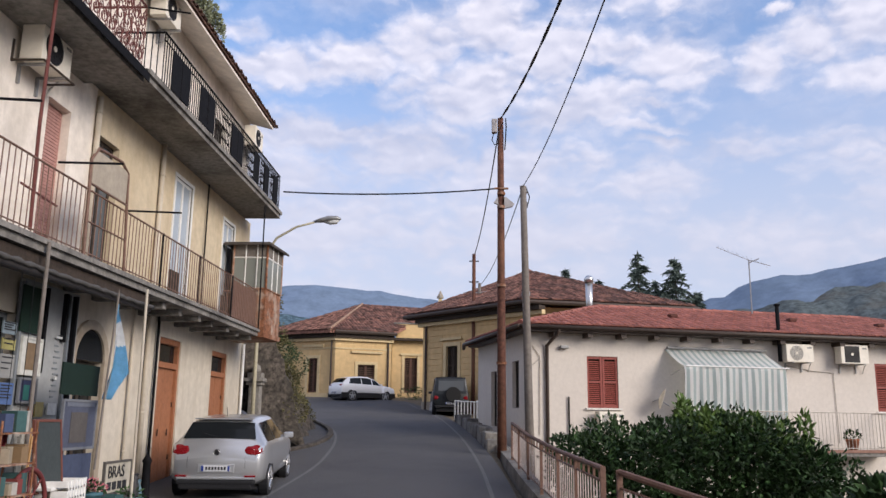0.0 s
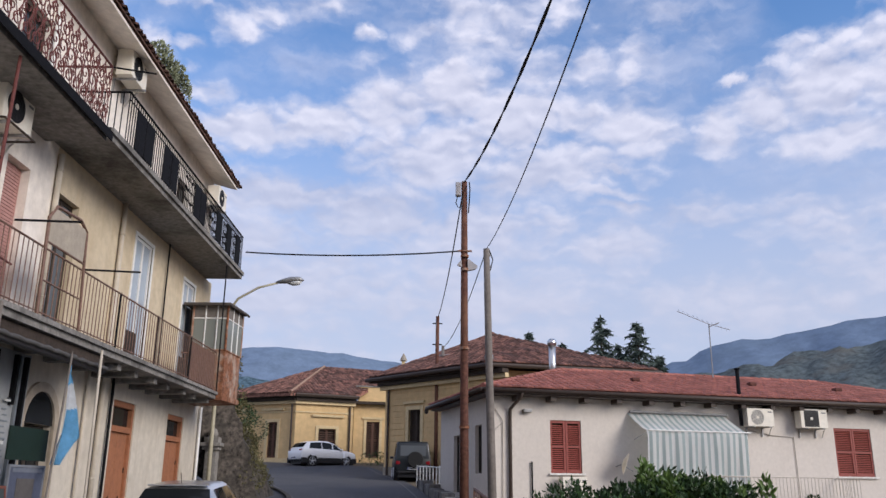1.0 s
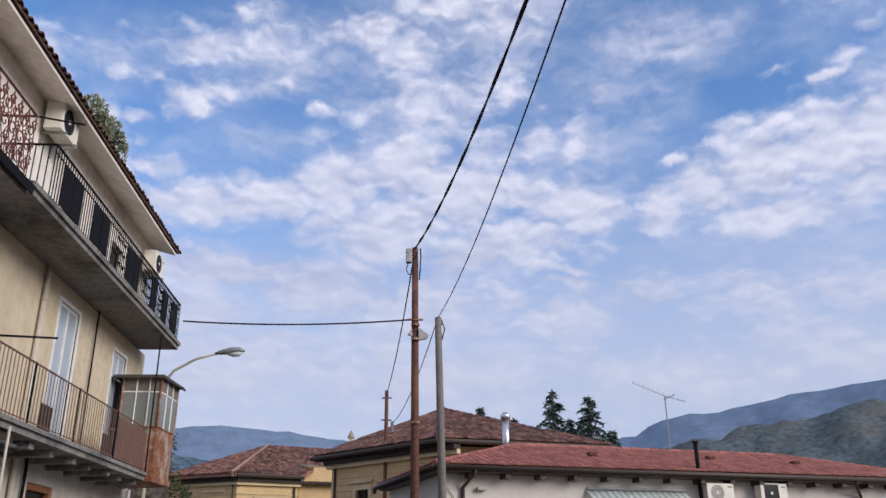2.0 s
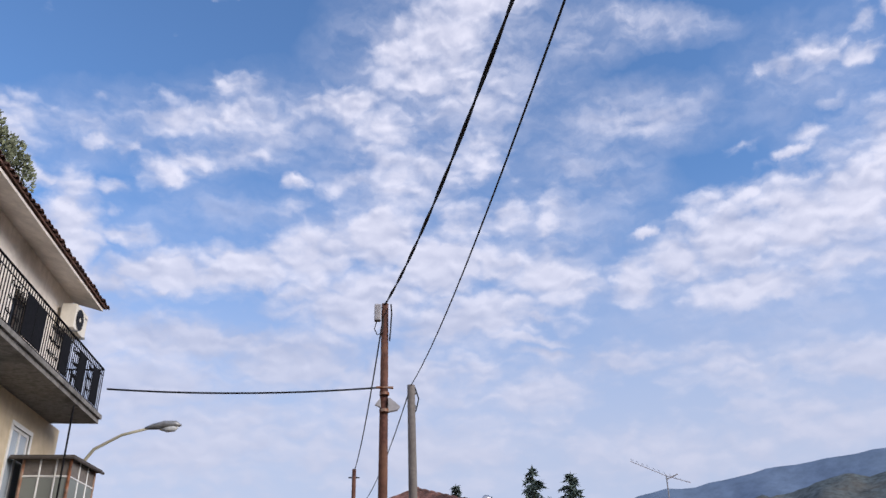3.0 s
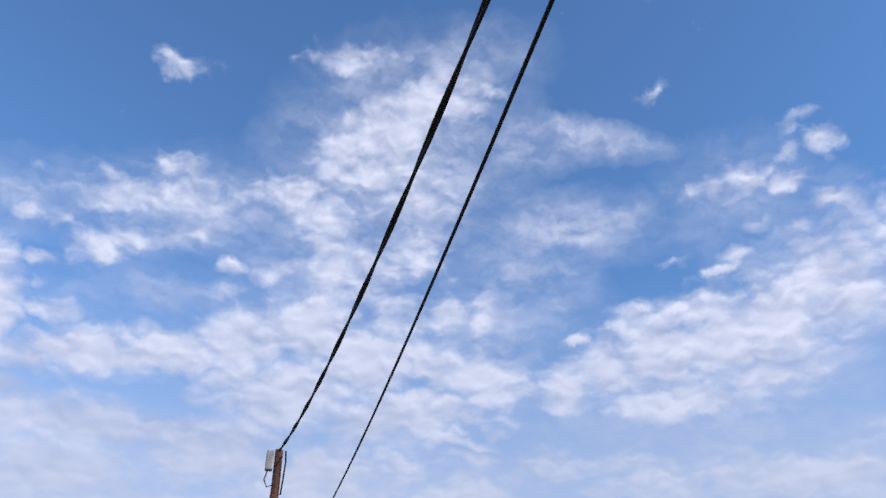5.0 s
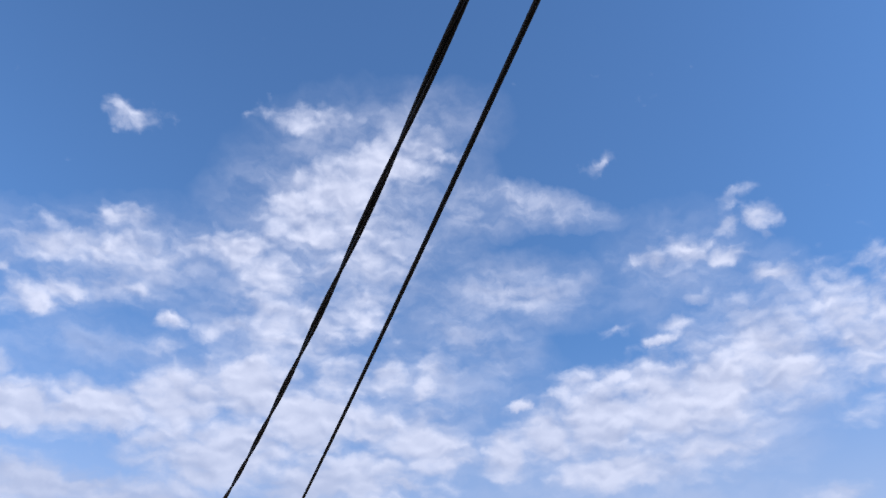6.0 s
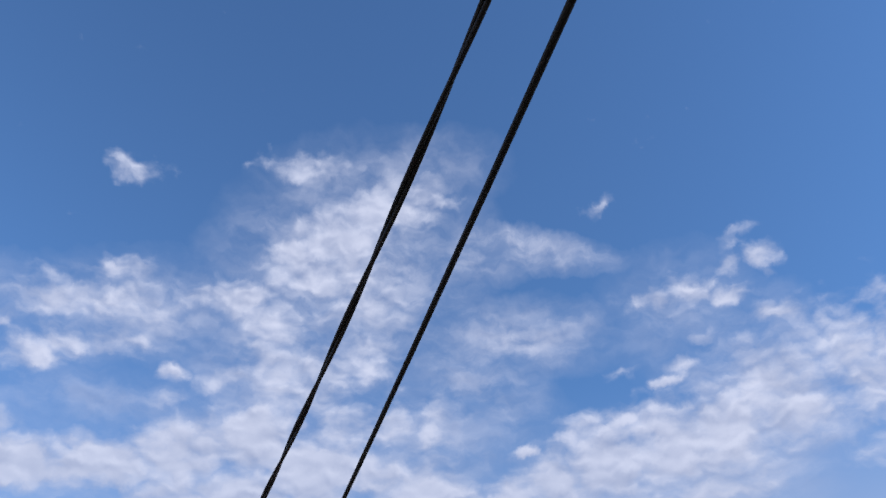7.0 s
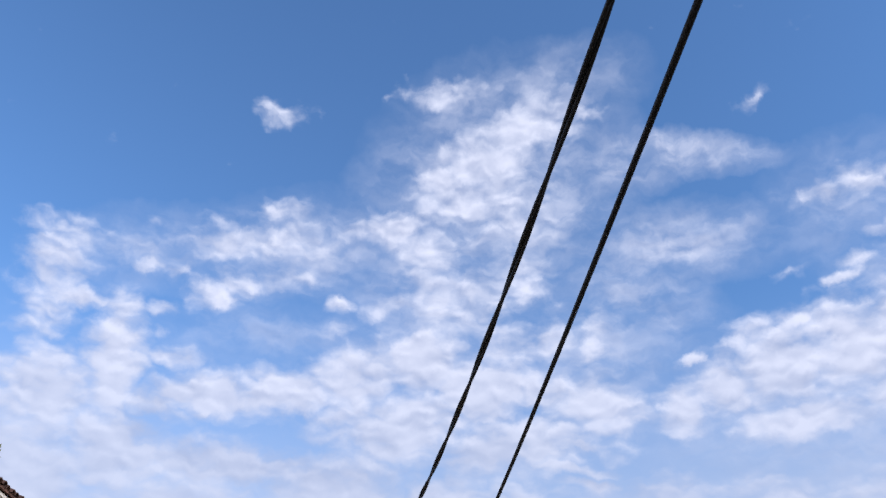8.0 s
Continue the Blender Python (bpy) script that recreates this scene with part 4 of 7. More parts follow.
part("shop_pier", boxes((-6.44, -6.36, 11.3, 12.95, 0.0, 3.5)), mat("grey_panel", (0.36, 0.37, 0.37), 0.7, grain=0.08, size=6, stain=0.3), building, "grey panelled shop front")

# rain pipes
for u, z0, z1, material, r, label in ((15.95, 0.3, 7.1, CREAM, 0.05, "cream painted rain pipe"), (13.0, 3.85, 6.95, CREAM, 0.05, "cream painted rain pipe"), (18.9, 3.85, 7.1, BLACKIRON, 0.02, "thin black pipe"), (16.45, 0.3, 3.6, BLACKIRON, 0.03, "dark cable duct"), (22.75, 0.5, 3.6, WHITEPAINT, 0.04, "white rain pipe"),
                                      (15.25, 0.3, 3.6, CREAM, 0.03, "cream painted pipe"), (12.2, 7.3, 9.3, WHITEPAINT, 0.04, "white rain pipe")):
    pipe = part("rain_pipe", bar([(-6.40 + r * 0.4, u, z0), (-6.40 + r * 0.4, u, (z0 + z1) / 2), (-6.40 + r * 0.4, u, z1)], r, 8), material, building, label, smooth=True)
    for k in (0.2, 0.55, 0.9):
        z = z0 + (z1 - z0) * k
        part("clip", bar([(-6.40 + r * 0.4, u, z), (-6.40 + r * 0.4, u, z + 0.03)], r * 1.25, 8), material, pipe)

# tile ends along the eaves
bm = bmesh.new()
rings = []
for x, z in ((0.0, 0.0), (-1.1, 0.32)):
    rings.append([(bm.verts.new((x, 0.085 * math.cos(a), z + 0.075 * math.sin(a))), bm.verts.new((x, 0.07 * math.cos(a), z + 0.058 * math.sin(a)))) for a in (math.pi * k / 6 for k in range(7))])
for k in range(6):
    for j in (0, 1):
        bm.faces.new((rings[0][k][j], rings[0][k + 1][j], rings[1][k + 1][j], rings[1][k][j]))
    bm.faces.new((rings[0][k][0], rings[0][k][1], rings[0][k + 1][1], rings[0][k + 1][0]))
tile0 = part("roof_tile", bm, MATS["dark_old_tile"], building, smooth=False)
tile0.location = (-5.70, -11.9, 9.87)
for i in range(1, 171):
    ob = new("roof_tile", tile0.data)
    ob.parent = building
    ob.location = (-5.70 + random.uniform(-0.02, 0.02), -11.9 + i * 0.202, 9.87 + random.uniform(-0.01, 0.01))


def air_conditioner(at, turn, w=0.82, h=0.56, d=0.32, facing="grille"):
    """An outdoor unit on two brackets; its front looks along local -y."""
    ac = thing("air_conditioner", "cream outdoor air-conditioning unit on wall brackets", "air conditioner", "outdoor units", at, turn)
    case = part("casing", boxes((-w / 2, w / 2, -d, 0, 0, h), bevel=0.015), ACWHITE, ac)
    cx = -w * 0.12
    bm = bmesh.new()
    tube(bm, [(cx, -d - 0.004, h / 2), (cx, -d + 0.01, h / 2)], h * 0.42, 28)
    if facing == "square":
        bm.free()
        cx = -w * 0.1
        bm = boxes((cx - h * 0.46, cx + h * 0.46, -d - 0.006, -d + 0.01, h * 0.06, h * 0.94), bevel=0.004)
    part("fan_recess", bm, mat("grey_grille", (0.34, 0.33, 0.31), 0.6) if facing == "pale" else BLACKPLASTIC, case)
    bm = bmesh.new()
    for r in (0.14, 0.24, 0.33, 0.41):
        tube(bm, [(cx + h * r * math.cos(a), -d - 0.012, h / 2 + h * r * math.sin(a)) for a in (2 * math.pi * k / 24 for k in range(25))], 0.004, 4, False)
    for k in range(12):
        a = math.pi * k / 6
        tube(bm, [(cx, -d - 0.012, h / 2), (cx + h * 0.42 * math.cos(a), -d - 0.012, h / 2 + h * 0.42 * math.sin(a))], 0.003, 4)
    part("fan_guard", bm, ACWHITE if facing == "pale" else BLACKPLASTIC, case)
    part("hub", bar([(cx, -d - 0.016, h / 2), (cx, -d, h / 2)], h * 0.08, 12), ACWHITE, case)
    part("badge", boxes((w * 0.28, w * 0.44, -d - 0.006, -d + 0.002, h * 0.78, h * 0.85)), mat("badge_grey", (0.2, 0.2, 0.2), 0.5), case)
    for s in (-0.3, 0.3):
        part("bracket", boxes((s * w - 0.02, s * w + 0.02, -d - 0.06, 0.10, -0.035, -0.002), (s * w - 0.02, s * w + 0.02, 0.06, 0.10, -0.3, -0.035)), GALV, ac)
    part("hose", bar([(w / 2 - 0.05, -d / 2, 0.1), (w / 2 + 0.04, -d / 2, 0.06), (w / 2 + 0.05, 0.0, -0.1), (w / 2 + 0.03, 0.08, -0.3)], 0.014, 6), mat("hose_sleeve", (0.5, 0.47, 0.42), 0.8), ac)
    return ac


unit_frame = thing("unit_bracket", "dark iron frame under the outdoor unit", "bracket")
part("frame_bar", bar([(-6.44, 10.42, 6.44), (-5.98, 10.42, 6.44), (-5.98, 11.3, 6.44), (-6.44, 11.3, 6.44)], 0.018, 6), DARKWOOD, unit_frame)
part("frame_bar", bar([(-6.44, 10.42, 6.75), (-6.44, 10.42, 6.42)], 0.02, 6), DARKWOOD, unit_frame)
air_conditioner((-6.35, 10.85, 6.47), 90)
air_conditioner((-6.35, 14.95, 9.30), 90)
air_conditioner((-6.35, 21.75, 8.98), 90)

# glazed and rusted porch box closing the end of the lower balcony
box_room = thing("balcony_box", "rusty sheet-metal and glass enclosure at the balcony's end", "enclosure")
OUT = [(-6.2, 20.65), (-5.32, 20.65), (-5.24, 21.95), (-6.4, 22.3)]


def sheet(a, b, z0, z1, thick=0.03):
    """An upright sheet from a to b in plan."""
    d = (Vector(b) - Vector(a)).normalized() * thick
    n = Vector((-d.y, d.x))
    return prism(bmesh.new(), [a, b, (b[0] + n.x, b[1] + n.y), (a[0] + n.x, a[1] + n.y)], z0, z1)


MILKY = glass("milky_glass", (0.21, 0.225, 0.205), 0.12)
for a, b in zip(OUT, OUT[1:]):
    part("rust_wall", sheet(a, b, 3.72, 4.84), RUST, box_room, "rusted sheet-metal skirt")
    run = Vector(b) - Vector(a)
    part("sill_bar", bar([(*a, 4.85), (*b, 4.85)], 0.024, 6), RUST, box_room)
    part("transom_bar", bar([(*a, 5.66), (*b, 5.66)], 0.02, 6), WHITEPAINT, box_room)
    for k in (0.0, 0.36, 0.7):
        p, q = Vector(a) + run * k, Vector(a) + run * {0.0: 0.36, 0.36: 0.7, 0.7: 1.0}[k]
        part("mullion", bar([(*p, 4.84), (*p, 6.0)], 0.02 if k else 0.032, 6), WHITEPAINT if k else RUST, box_room)
        part("pane", sheet(tuple(p), tuple(q), 4.86, 5.65, 0.012), MILKY, box_room, "dusty pane")
    part("fascia", sheet(a, b, 5.67, 5.99, 0.02), GREYPOLE, box_room, "weathered grey sheet under the roof")
part("lid", prism(bmesh.new(), [(-6.44, 20.55), (-5.24, 20.52), (-5.12, 22.05), (-6.44, 22.45)], 6.0, 6.05), mat("dark_roof_sheet", (0.10, 0.085, 0.075), 0.7, grain=0.25, size=6, stain=0.5), box_room, "dark weathered metal roof")
part("lid_edge", bar([(-6.44, 20.53, 5.99), (-5.24, 20.50, 5.99), (-5.10, 22.06, 5.99)], 0.03, 6), MATS["dark_roof_sheet"], box_room)
part("base_slab", prism(bmesh.new(), [(-6.45, 20.62), (-5.3, 20.62), (-5.2, 22.0), (-6.45, 22.4)], 3.60, 3.72), RUST, box_room, "rust-stained slab edge")
part("flue", bar([(-5.42, 20.5, 3.72), (-5.42, 20.5, 7.0)], 0.02, 6), BLACKIRON, box_room, "thin dark pipe")

WEED = mat("pale_weed", (0.27, 0.30, 0.19), 0.7, grain=0.2, size=5, stain=0.2, tone=0.7, bump=0)
for i in range(9):
    y = 12.6 + i * 0.98
    part("joist", boxes((-6.44, -5.58 - 0.05 * (i % 2), y - 0.09, y + 0.09, 3.50, 3.617), bevel=0.01), CONCRETE, building, "stained joist under the balcony")

# ---- street lamp, pillar and rocky bank at the building's end ----
lamp = thing("street_lamp", "street lamp with a curved yellowed arm and metal head", "street lamp", at=(-6.15, 23.2, 0.75))
part("pole", bar([(0, 0, 0), (0, 0, 2.6), (0.0, 0, 4.8), (0.10, 0, 5.5), (0.42, 0, 6.0), (0.98, 0, 6.33), (1.6, 0, 6.50)], [0.06, 0.055, 0.045, 0.04, 0.036, 0.032, 0.03], 10), mat("yellowed_paint", (0.48, 0.44, 0.32), 0.6, grain=0.12, size=8, stain=0.4), lamp, smooth=True)
bm = bmesh.new()
tube(bm, [(1.48, 0, 6.47), (1.66, 0, 6.52), (1.92, 0, 6.58), (2.16, 0, 6.60), (2.28, 0, 6.57)], [0.04, 0.09, 0.13, 0.11, 0.03], 14)
for v in bm.verts:
    v.co.z = 6.54 + (v.co.z - 6.54) * 0.75
head = part("lamp_head", bm, GALV, lamp, "dull metal lamp head", smooth=True)
bm = bmesh.new()
tube(bm, [(1.82, 0, 6.495), (1.97, 0, 6.485), (2.12, 0, 6.50), (2.22, 0, 6.53)], [0.05, 0.085, 0.085, 0.03], 12)
part("lens", bm, glass("lamp_lens", (0.62, 0.63, 0.62), 0.15), head, smooth=True)

pillar = thing("gate_pillar", "weathered stone gate pillar with a moulded cap", "pillar", at=(-6.2, 23.55, 0.75))
part("shaft", boxes((-0.16, 0.16, -0.16, 0.16, 0, 1.75), bevel=0.02), CONCRETE, pillar)
part("cap", boxes((-0.22, 0.22, -0.22, 0.22, 1.75, 1.85), (-0.28, 0.28, -0.28, 0.28, 1.85, 1.95), (-0.2, 0.2, -0.2, 0.2, 1.95, 2.1), bevel=0.015), CONCRETE, pillar)
part("finial", bar([(0, 0, 2.1), (0, 0, 2.18), (0, 0, 2.3), (0, 0, 2.36)], [0.1, 0.14, 0.1, 0.02], 10), CONCRETE, pillar, smooth=True)

ROCK = mat("rocky_earth", (0.088, 0.074, 0.062), 0.95, grain=0.6, size=7, stain=0.8, stain_size=1.8, stain_colour=(0.035, 0.032, 0.028), bump=1.0, bump_size=7, streak=0.5)
bm = bmesh.new()
rows = []
for i in range(46):
    y = 23.7 + i * 0.24
    k = i / 45
    row = []
    for j in range(26):
        s = j / 25
        foot = -4.75 - 1.9 * k - 0.3 * math.sin(k * 9)
        top = 5.3 * (1 - 0.72 * k) + 0.5 * road_z(y)
        x = foot - 1.5 * s ** 0.8 - (1.5 * s if s > 0.9 else 0)
        z = road_z(y) - 0.1 + (top - road_z(y)) * s ** 0.85
        n = noise.fractal(Vector((x * 0.8, y * 0.9, z * 1.1)), 0.8, 2.0, 5)
        row.append(bm.verts.new((x + 0.28 * n, y, z + 0.12 * noise.noise(Vector((y * 2, z * 3, 1))))))
    row.append(bm.verts.new((-13, y, top_z := row[-1].co.z)))
    rows.append(row)
for a, b in zip(rows, rows[1:]):
    for j in range(len(a) - 1):
        bm.faces.new((a[j], b[j], b[j + 1], a[j + 1]))
bm.faces.new(rows[0])
bank = tagged(part("rock_bank", bm, ROCK, smooth=True), "steep rocky earth bank beside the building's end", "bank", kind="structure")
IVY = mat("dry_creeper", (0.13, 0.12, 0.05), 0.8, grain=0.3, size=3, stain=0.3, tone=0.9, bump=0)


def leaf_cloud(name, label, category, blobs, count, size, material, seed, parent=None, squash=1.0, kind="stuff", droop=0.3):
    """Many small folded leaves spread over lumps (centre, radii); denser near the outside of each lump."""
    rnd = random.Random(seed)
    vol = [b[3] * b[4] * b[5] for b in blobs]
    verts, faces = [], []
    for i in range(count):
        b = rnd.choices(blobs, vol)[0]
        d = Vector((rnd.gauss(0, 1), rnd.gauss(0, 1), rnd.gauss(0, 1))).normalized()
        r = rnd.uniform(0.55, 1.0) ** 0.6 * (1 + 0.12 * noise.noise(d * 3 + Vector(b[:3])))
        p = Vector((b[0] + d.x * b[3] * r, b[1] + d.y * b[4] * r, b[2] + d.z * b[5] * r))
        out = (d + Vector((rnd.uniform(-0.8, 0.8), rnd.uniform(-0.8, 0.8), rnd.uniform(-0.8, 0.8) - droop + 0.5))).normalized()
        side = out.cross(Vector((rnd.uniform(-1, 1), rnd.uniform(-1, 1), rnd.uniform(-1, 1)))).normalized()
        up = side.cross(out)
        L, w = size * rnd.uniform(0.6, 1.25), size * rnd.uniform(0.2, 0.3)
        k = len(verts)
        verts += [p, p + out * L * 0.5 + side * w + up * w * 0.4, p + out * L, p + out * L * 0.5 - side * w + up * w * 0.4]
        faces += [(k, k + 1, k + 2), (k, k + 2, k + 3)]
    me = bpy.data.meshes.new(name)
    me.from_pydata([tuple(v) for v in verts], [], faces)
    me.materials.append(material)
    ob = new(name, me)
    ob.parent = parent
    return tagged(ob, label, category, kind=kind) if parent is None else ob


blobs = []
for i in range(26):
    y = 23.9 + i * 0.35
    k = (y - 23.7) / 11
    s = random.uniform(0.1, 0.95)
    blobs.append((-4.75 - 1.9 * k - 1.35 * s, y, road_z(y) + (5.2 * (1 - 0.72 * k) - road_z(y) * 0.6) * s, 0.35, 0.45, 0.45))
leaf_cloud("creeper", "dry creeper and weeds hanging on the bank", "plant", blobs, 6000, 0.085, IVY, 5)
leaf_cloud("hanging_shrub", "dark green shrub hanging over the bank", "shrub", [(-7.0, 29.5, 3.9, 0.7, 0.8, 0.6), (-6.6, 30.3, 3.5, 0.6, 0.7, 0.5), (-7.6, 31.5, 4.1, 0.8, 0.9, 0.5)], 1800, 0.10, LEAF, 6)

# low kerb wall bending round the foot of the bank
bm = bmesh.new()
prev = None
for p in spline([(-4.9, 22.6), (-4.5, 24), (-4.45, 26.5), (-5.0, 29.5), (-6.3, 33.5), (-8.3, 38)], 40):
    d = Vector((0.97, 0.25))
    z = road_z(p.y)
    row = [bm.verts.new((p.x, p.y, z - 0.1)), bm.verts.new((p.x, p.y, z + 0.10)), bm.verts.new((p.x - 0.16, p.y - 0.03, z + 0.11)), bm.verts.new((p.x - 0.16, p.y - 0.03, z - 0.1))]
    if prev:
        for k in range(3):
            bm.faces.new((prev[k], row[k], row[k + 1], prev[k + 1]))
    prev = row
tagged(part("kerb", bm, ROCK), "low worn earth-stained kerb round the bank", "kerb", kind="structure")

# ---- railings and parapet beside the road ----
PINKRAIL = mat("faded_pink_iron", (0.62, 0.53, 0.49), 0.7, grain=0.12, size=14, stain=0.5, stain_size=3.0, stain_colour=(0.25, 0.13, 0.09))
FENCE = [(0.98, 20.6), (1.14, 17.2), (1.36, 13.4), (1.47, 9.6)]


def fence_z(y):
    return road_z(y) + 0.12


bm = bmesh.new()
prev = None
for p in spline([(0.80, 24.5), *[(x + 0.05, y) for x, y in FENCE], (1.6, 4), (1.7, -6)], 50):
    z = fence_z(p.y)
    row = [bm.verts.new((p.x - 0.18, p.y, z - 0.5)), bm.verts.new((p.x - 0.16, p.y, z)), bm.verts.new((p.x + 0.16, p.y, z + 0.01)), bm.verts.new((p.x + 0.2, p.y, z - 2.8))]
    if prev:
        for k in range(3):
            bm.faces.new((prev[k], row[k], row[k + 1], prev[k + 1]))
    prev = row
tagged(part("parapet", bm, CONCRETE), "low concrete parapet under the street railing", "parapet", kind="structure")
fence = thing("street_railing", "faded iron street railing with a rusty brown hand rail", "railing")
me = None
for (xa, ya), (xb, yb) in zip(FENCE, FENCE[1:]):
    n = int((ya - yb) / 0.2)
    za, zb = fence_z(ya), fence_z(yb)
    for i in range(n):
        k = i / n
        y = ya + (yb - ya) * k
        if me is None:
            ob = part("baluster", boxes((-0.006, 0.006, -0.016, 0.016, 0.08, 0.74)), PINKRAIL, fence)
            me = ob.data
        else:
            ob = new("baluster", me)
            ob.parent = fence
        ob.location = (xa + (xb - xa) * k, y, za + (zb - za) * k)
    for h, r in ((0.08, 0.016), (0.74, 0.016)):
        part("rail", bar([(xa, ya, za + h), (xb, yb, zb + h)], r, 6), BROWNRAIL, fence)
    part("hand_rail", bar([(xa, ya, za + 0.88), (xb, yb, zb + 0.88)], 0.035, 8), BROWNRAIL, fence, "rusty brown hand rail")
    for i in range(int((ya - yb) / 0.35)):
        k = (i + 0.5) / int((ya - yb) / 0.35)
        y = ya + (yb - ya) * k
        x, z = xa + (xb - xa) * k, za + (zb - za) * k
        part("spacer", boxes((x - 0.012, x + 0.012, y - 0.03, y + 0.03, z + 0.75, z + 0.86)), BROWNRAIL, fence)
for x, y in ((0.98, 20.6), (1.05, 18.9), (1.14, 17.2), (1.25, 15.3), (1.36, 13.4), (1.41, 11.5), (1.47, 9.6)):
    z = fence_z(y)
    part("post", boxes((x - 0.03, x + 0.03, y - 0.03, y + 0.03, z - 0.05, z + 0.90), bevel=0.004), BROWNRAIL, fence)

fence2 = thing("street_railing", "brown iron railing turning down beside the path", "railing")
F2 = [(1.56, 9.05, 1.08), (2.05, 8.0, 0.93), (2.9, 6.2, 0.7)]
for a, b in zip(F2, F2[1:]):
    part("hand_rail", bar([a, b], 0.035, 8), BROWNRAIL, fence2)
    for d in (0.16, 0.82):
        part("rail", bar([(a[0], a[1], a[2] - d), (b[0], b[1], b[2] - d)], 0.016, 6), BROWNRAIL, fence2)
    for i in range(12):
        k = i / 12
        p = [u + (v - u) * k for u, v in zip(a, b)]
        part("baluster", boxes((p[0] - 0.012, p[0] + 0.012, p[1] - 0.012, p[1] + 0.012, p[2] - 0.82, p[2] - 0.16)), PINKRAIL, fence2)
for p in F2:
    part("post", boxes((p[0] - 0.03, p[0] + 0.03, p[1] - 0.03, p[1] + 0.03, p[2] - 1.05, p[2] + 0.02), bevel=0.004), BROWNRAIL, fence2)

# rough stone blocks stepping up along the verge
rnd = random.Random(4)
for i in range(11):
    y = 24.3 + i * 1.05
    x = right_edge(y) + 0.75
    z = road_z(y)
    blk = part("stone_block", boxes((-0.22, 0.22, -0.48, 0.48, -0.3, 0.30), bevel=0.05), CONCRETE)
    blk.location, blk.rotation_euler = (x + rnd.uniform(-0.05, 0.05), y, z + rnd.uniform(-0.06, 0.08)), (rnd.uniform(-0.06, 0.06), rnd.uniform(-0.06, 0.06), 0.12 + rnd.uniform(-0.1, 0.1))
    tagged(blk, "rough grey stone block edging the verge", "stone block", "verge blocks")
for a, b in (((0.35, 35.0), (-0.75, 36.2)), ((1.1, 35.4), (0.2, 36.2))):
    small = thing("low_fence", "small white iron fence section", "fence", "white fence sections")
    for i in range(9):
        k = i / 8
        x, y = a[0] + (b[0] - a[0]) * k, a[1] + (b[1] - a[1]) * k
        part("picket", boxes((x - 0.025, x + 0.025, y - 0.012, y + 0.012, road_z(y) + 0.0, road_z(y) + 0.85)), WHITEPAINT, small)
    for h in (0.12, 0.82):
        part("rail", bar([(*a, road_z(a[1]) + h), (*b, road_z(b[1]) + h)], 0.025, 6), WHITEPAINT, small)

# ---- fittings on the poles ----
top = Vector((-0.02, 0.01, 9.66))
box1 = part("junction_box", boxes((-0.28, -0.12, -0.1, 0.08, 9.2, 9.62), bevel=0.03), mat("grey_box", (0.42, 0.40, 0.40), 0.6, grain=0.1, size=8, stain=0.3), pole1, "grey junction box near the top")
part("cable_loop", bar([(-0.22, 0, 9.2), (-0.27, 0, 9.0), (-0.2, 0, 8.85), (-0.08, 0, 8.9), (-0.06, 0, 9.3), (0.05, -0.1, 9.5)], 0.014, 6), CABLE, pole1)
part("cable_loop", bar([(0.12, -0.1, 9.62), (0.14, -0.02, 9.4), (0.12, 0, 9.0), (0.1, 0, 8.7)], 0.018, 6), CABLE, pole1)
for z, r in ((4.7, 0.128), (2.55, 0.142), (7.35, 0.115), (6.95, 0.115)):
    part("collar", bar([(-0.006, 0, z), (-0.006, 0, z + 0.07)], r, 14), RUST, pole1)
part("clamp", boxes((-0.2, 0.2, -0.04, 0.04, 7.52, 7.56)), RUST, pole1)
bm = bmesh.new()
prism(bm, [(0.08, 6.95), (0.30, 7.0), (0.36, 7.08), (0.12, 7.28), (0.08, 7.28)], -0.06, 0.06, Matrix(((1, 0, 0, 0), (0, 0, 1, 0), (0, 1, 0, 0), (0, 0, 0, 1))))
part("floodlight", bm, mat("grey_box", (0.42, 0.40, 0.40)), pole1, "small grey floodlight")
bm = bmesh.new()
prism(bm, [(-0.08, 7.05), (-0.22, 7.12), (-0.1, 7.28)], -0.05, 0.05, Matrix(((1, 0, 0, 0), (0, 0, 1, 0), (0, 1, 0, 0), (0, 0, 0, 1))))
part("insulator", bm, MATS["grey_box"], pole1)
for z in (8.3, 8.65):
    part("collar", bar([(-0.14, 0, z), (-0.14, 0, z + 0.06)], 0.11, 12), GALV, pole2)
part("cable_loop", bar([(-0.08, -0.1, 8.8), (0.02, -0.12, 8.5), (-0.05, -0.1, 8.2), (-0.2, -0.05, 8.05)], 0.016, 6), CABLE, pole2)
part("collar", bar([(-0.1, 0, 5.6), (-0.1, 0, 5.72)], 0.125, 12), GALV, pole2)
part("cross_arm", bar([(-0.4, 0, 6.35), (0.75, 0, 6.45)], 0.035, 6), GALV, pole4)
part("lamp_head", boxes((0.55, 1.0, -0.1, 0.1, 6.3, 6.38), bevel=0.03), GALV, pole4)
for z in (8.0, 6.9):
    part("insulator", boxes((-0.25, 0.25, -0.03, 0.03, z, z + 0.05)), BLACKIRON, pole3)

# ---- fittings of the house with the awning ----
shutter("shutter", house, HM, -0.04, 1.0, 2.02, 3.62, REDWOOD)
shutter("shutter", house, HM, 10.4, 11.9, 2.05, 3.66, REDWOOD)
for u0, u1, z in ((-0.12, 1.08, 1.96), (10.32, 11.98, 1.99)):
    part("window_sill", boxes((u0, u1, -0.08, 0.05, z, z + 0.06), bevel=0.01, m=HM), mat("white_marble", (0.68, 0.66, 0.62), 0.4), house)
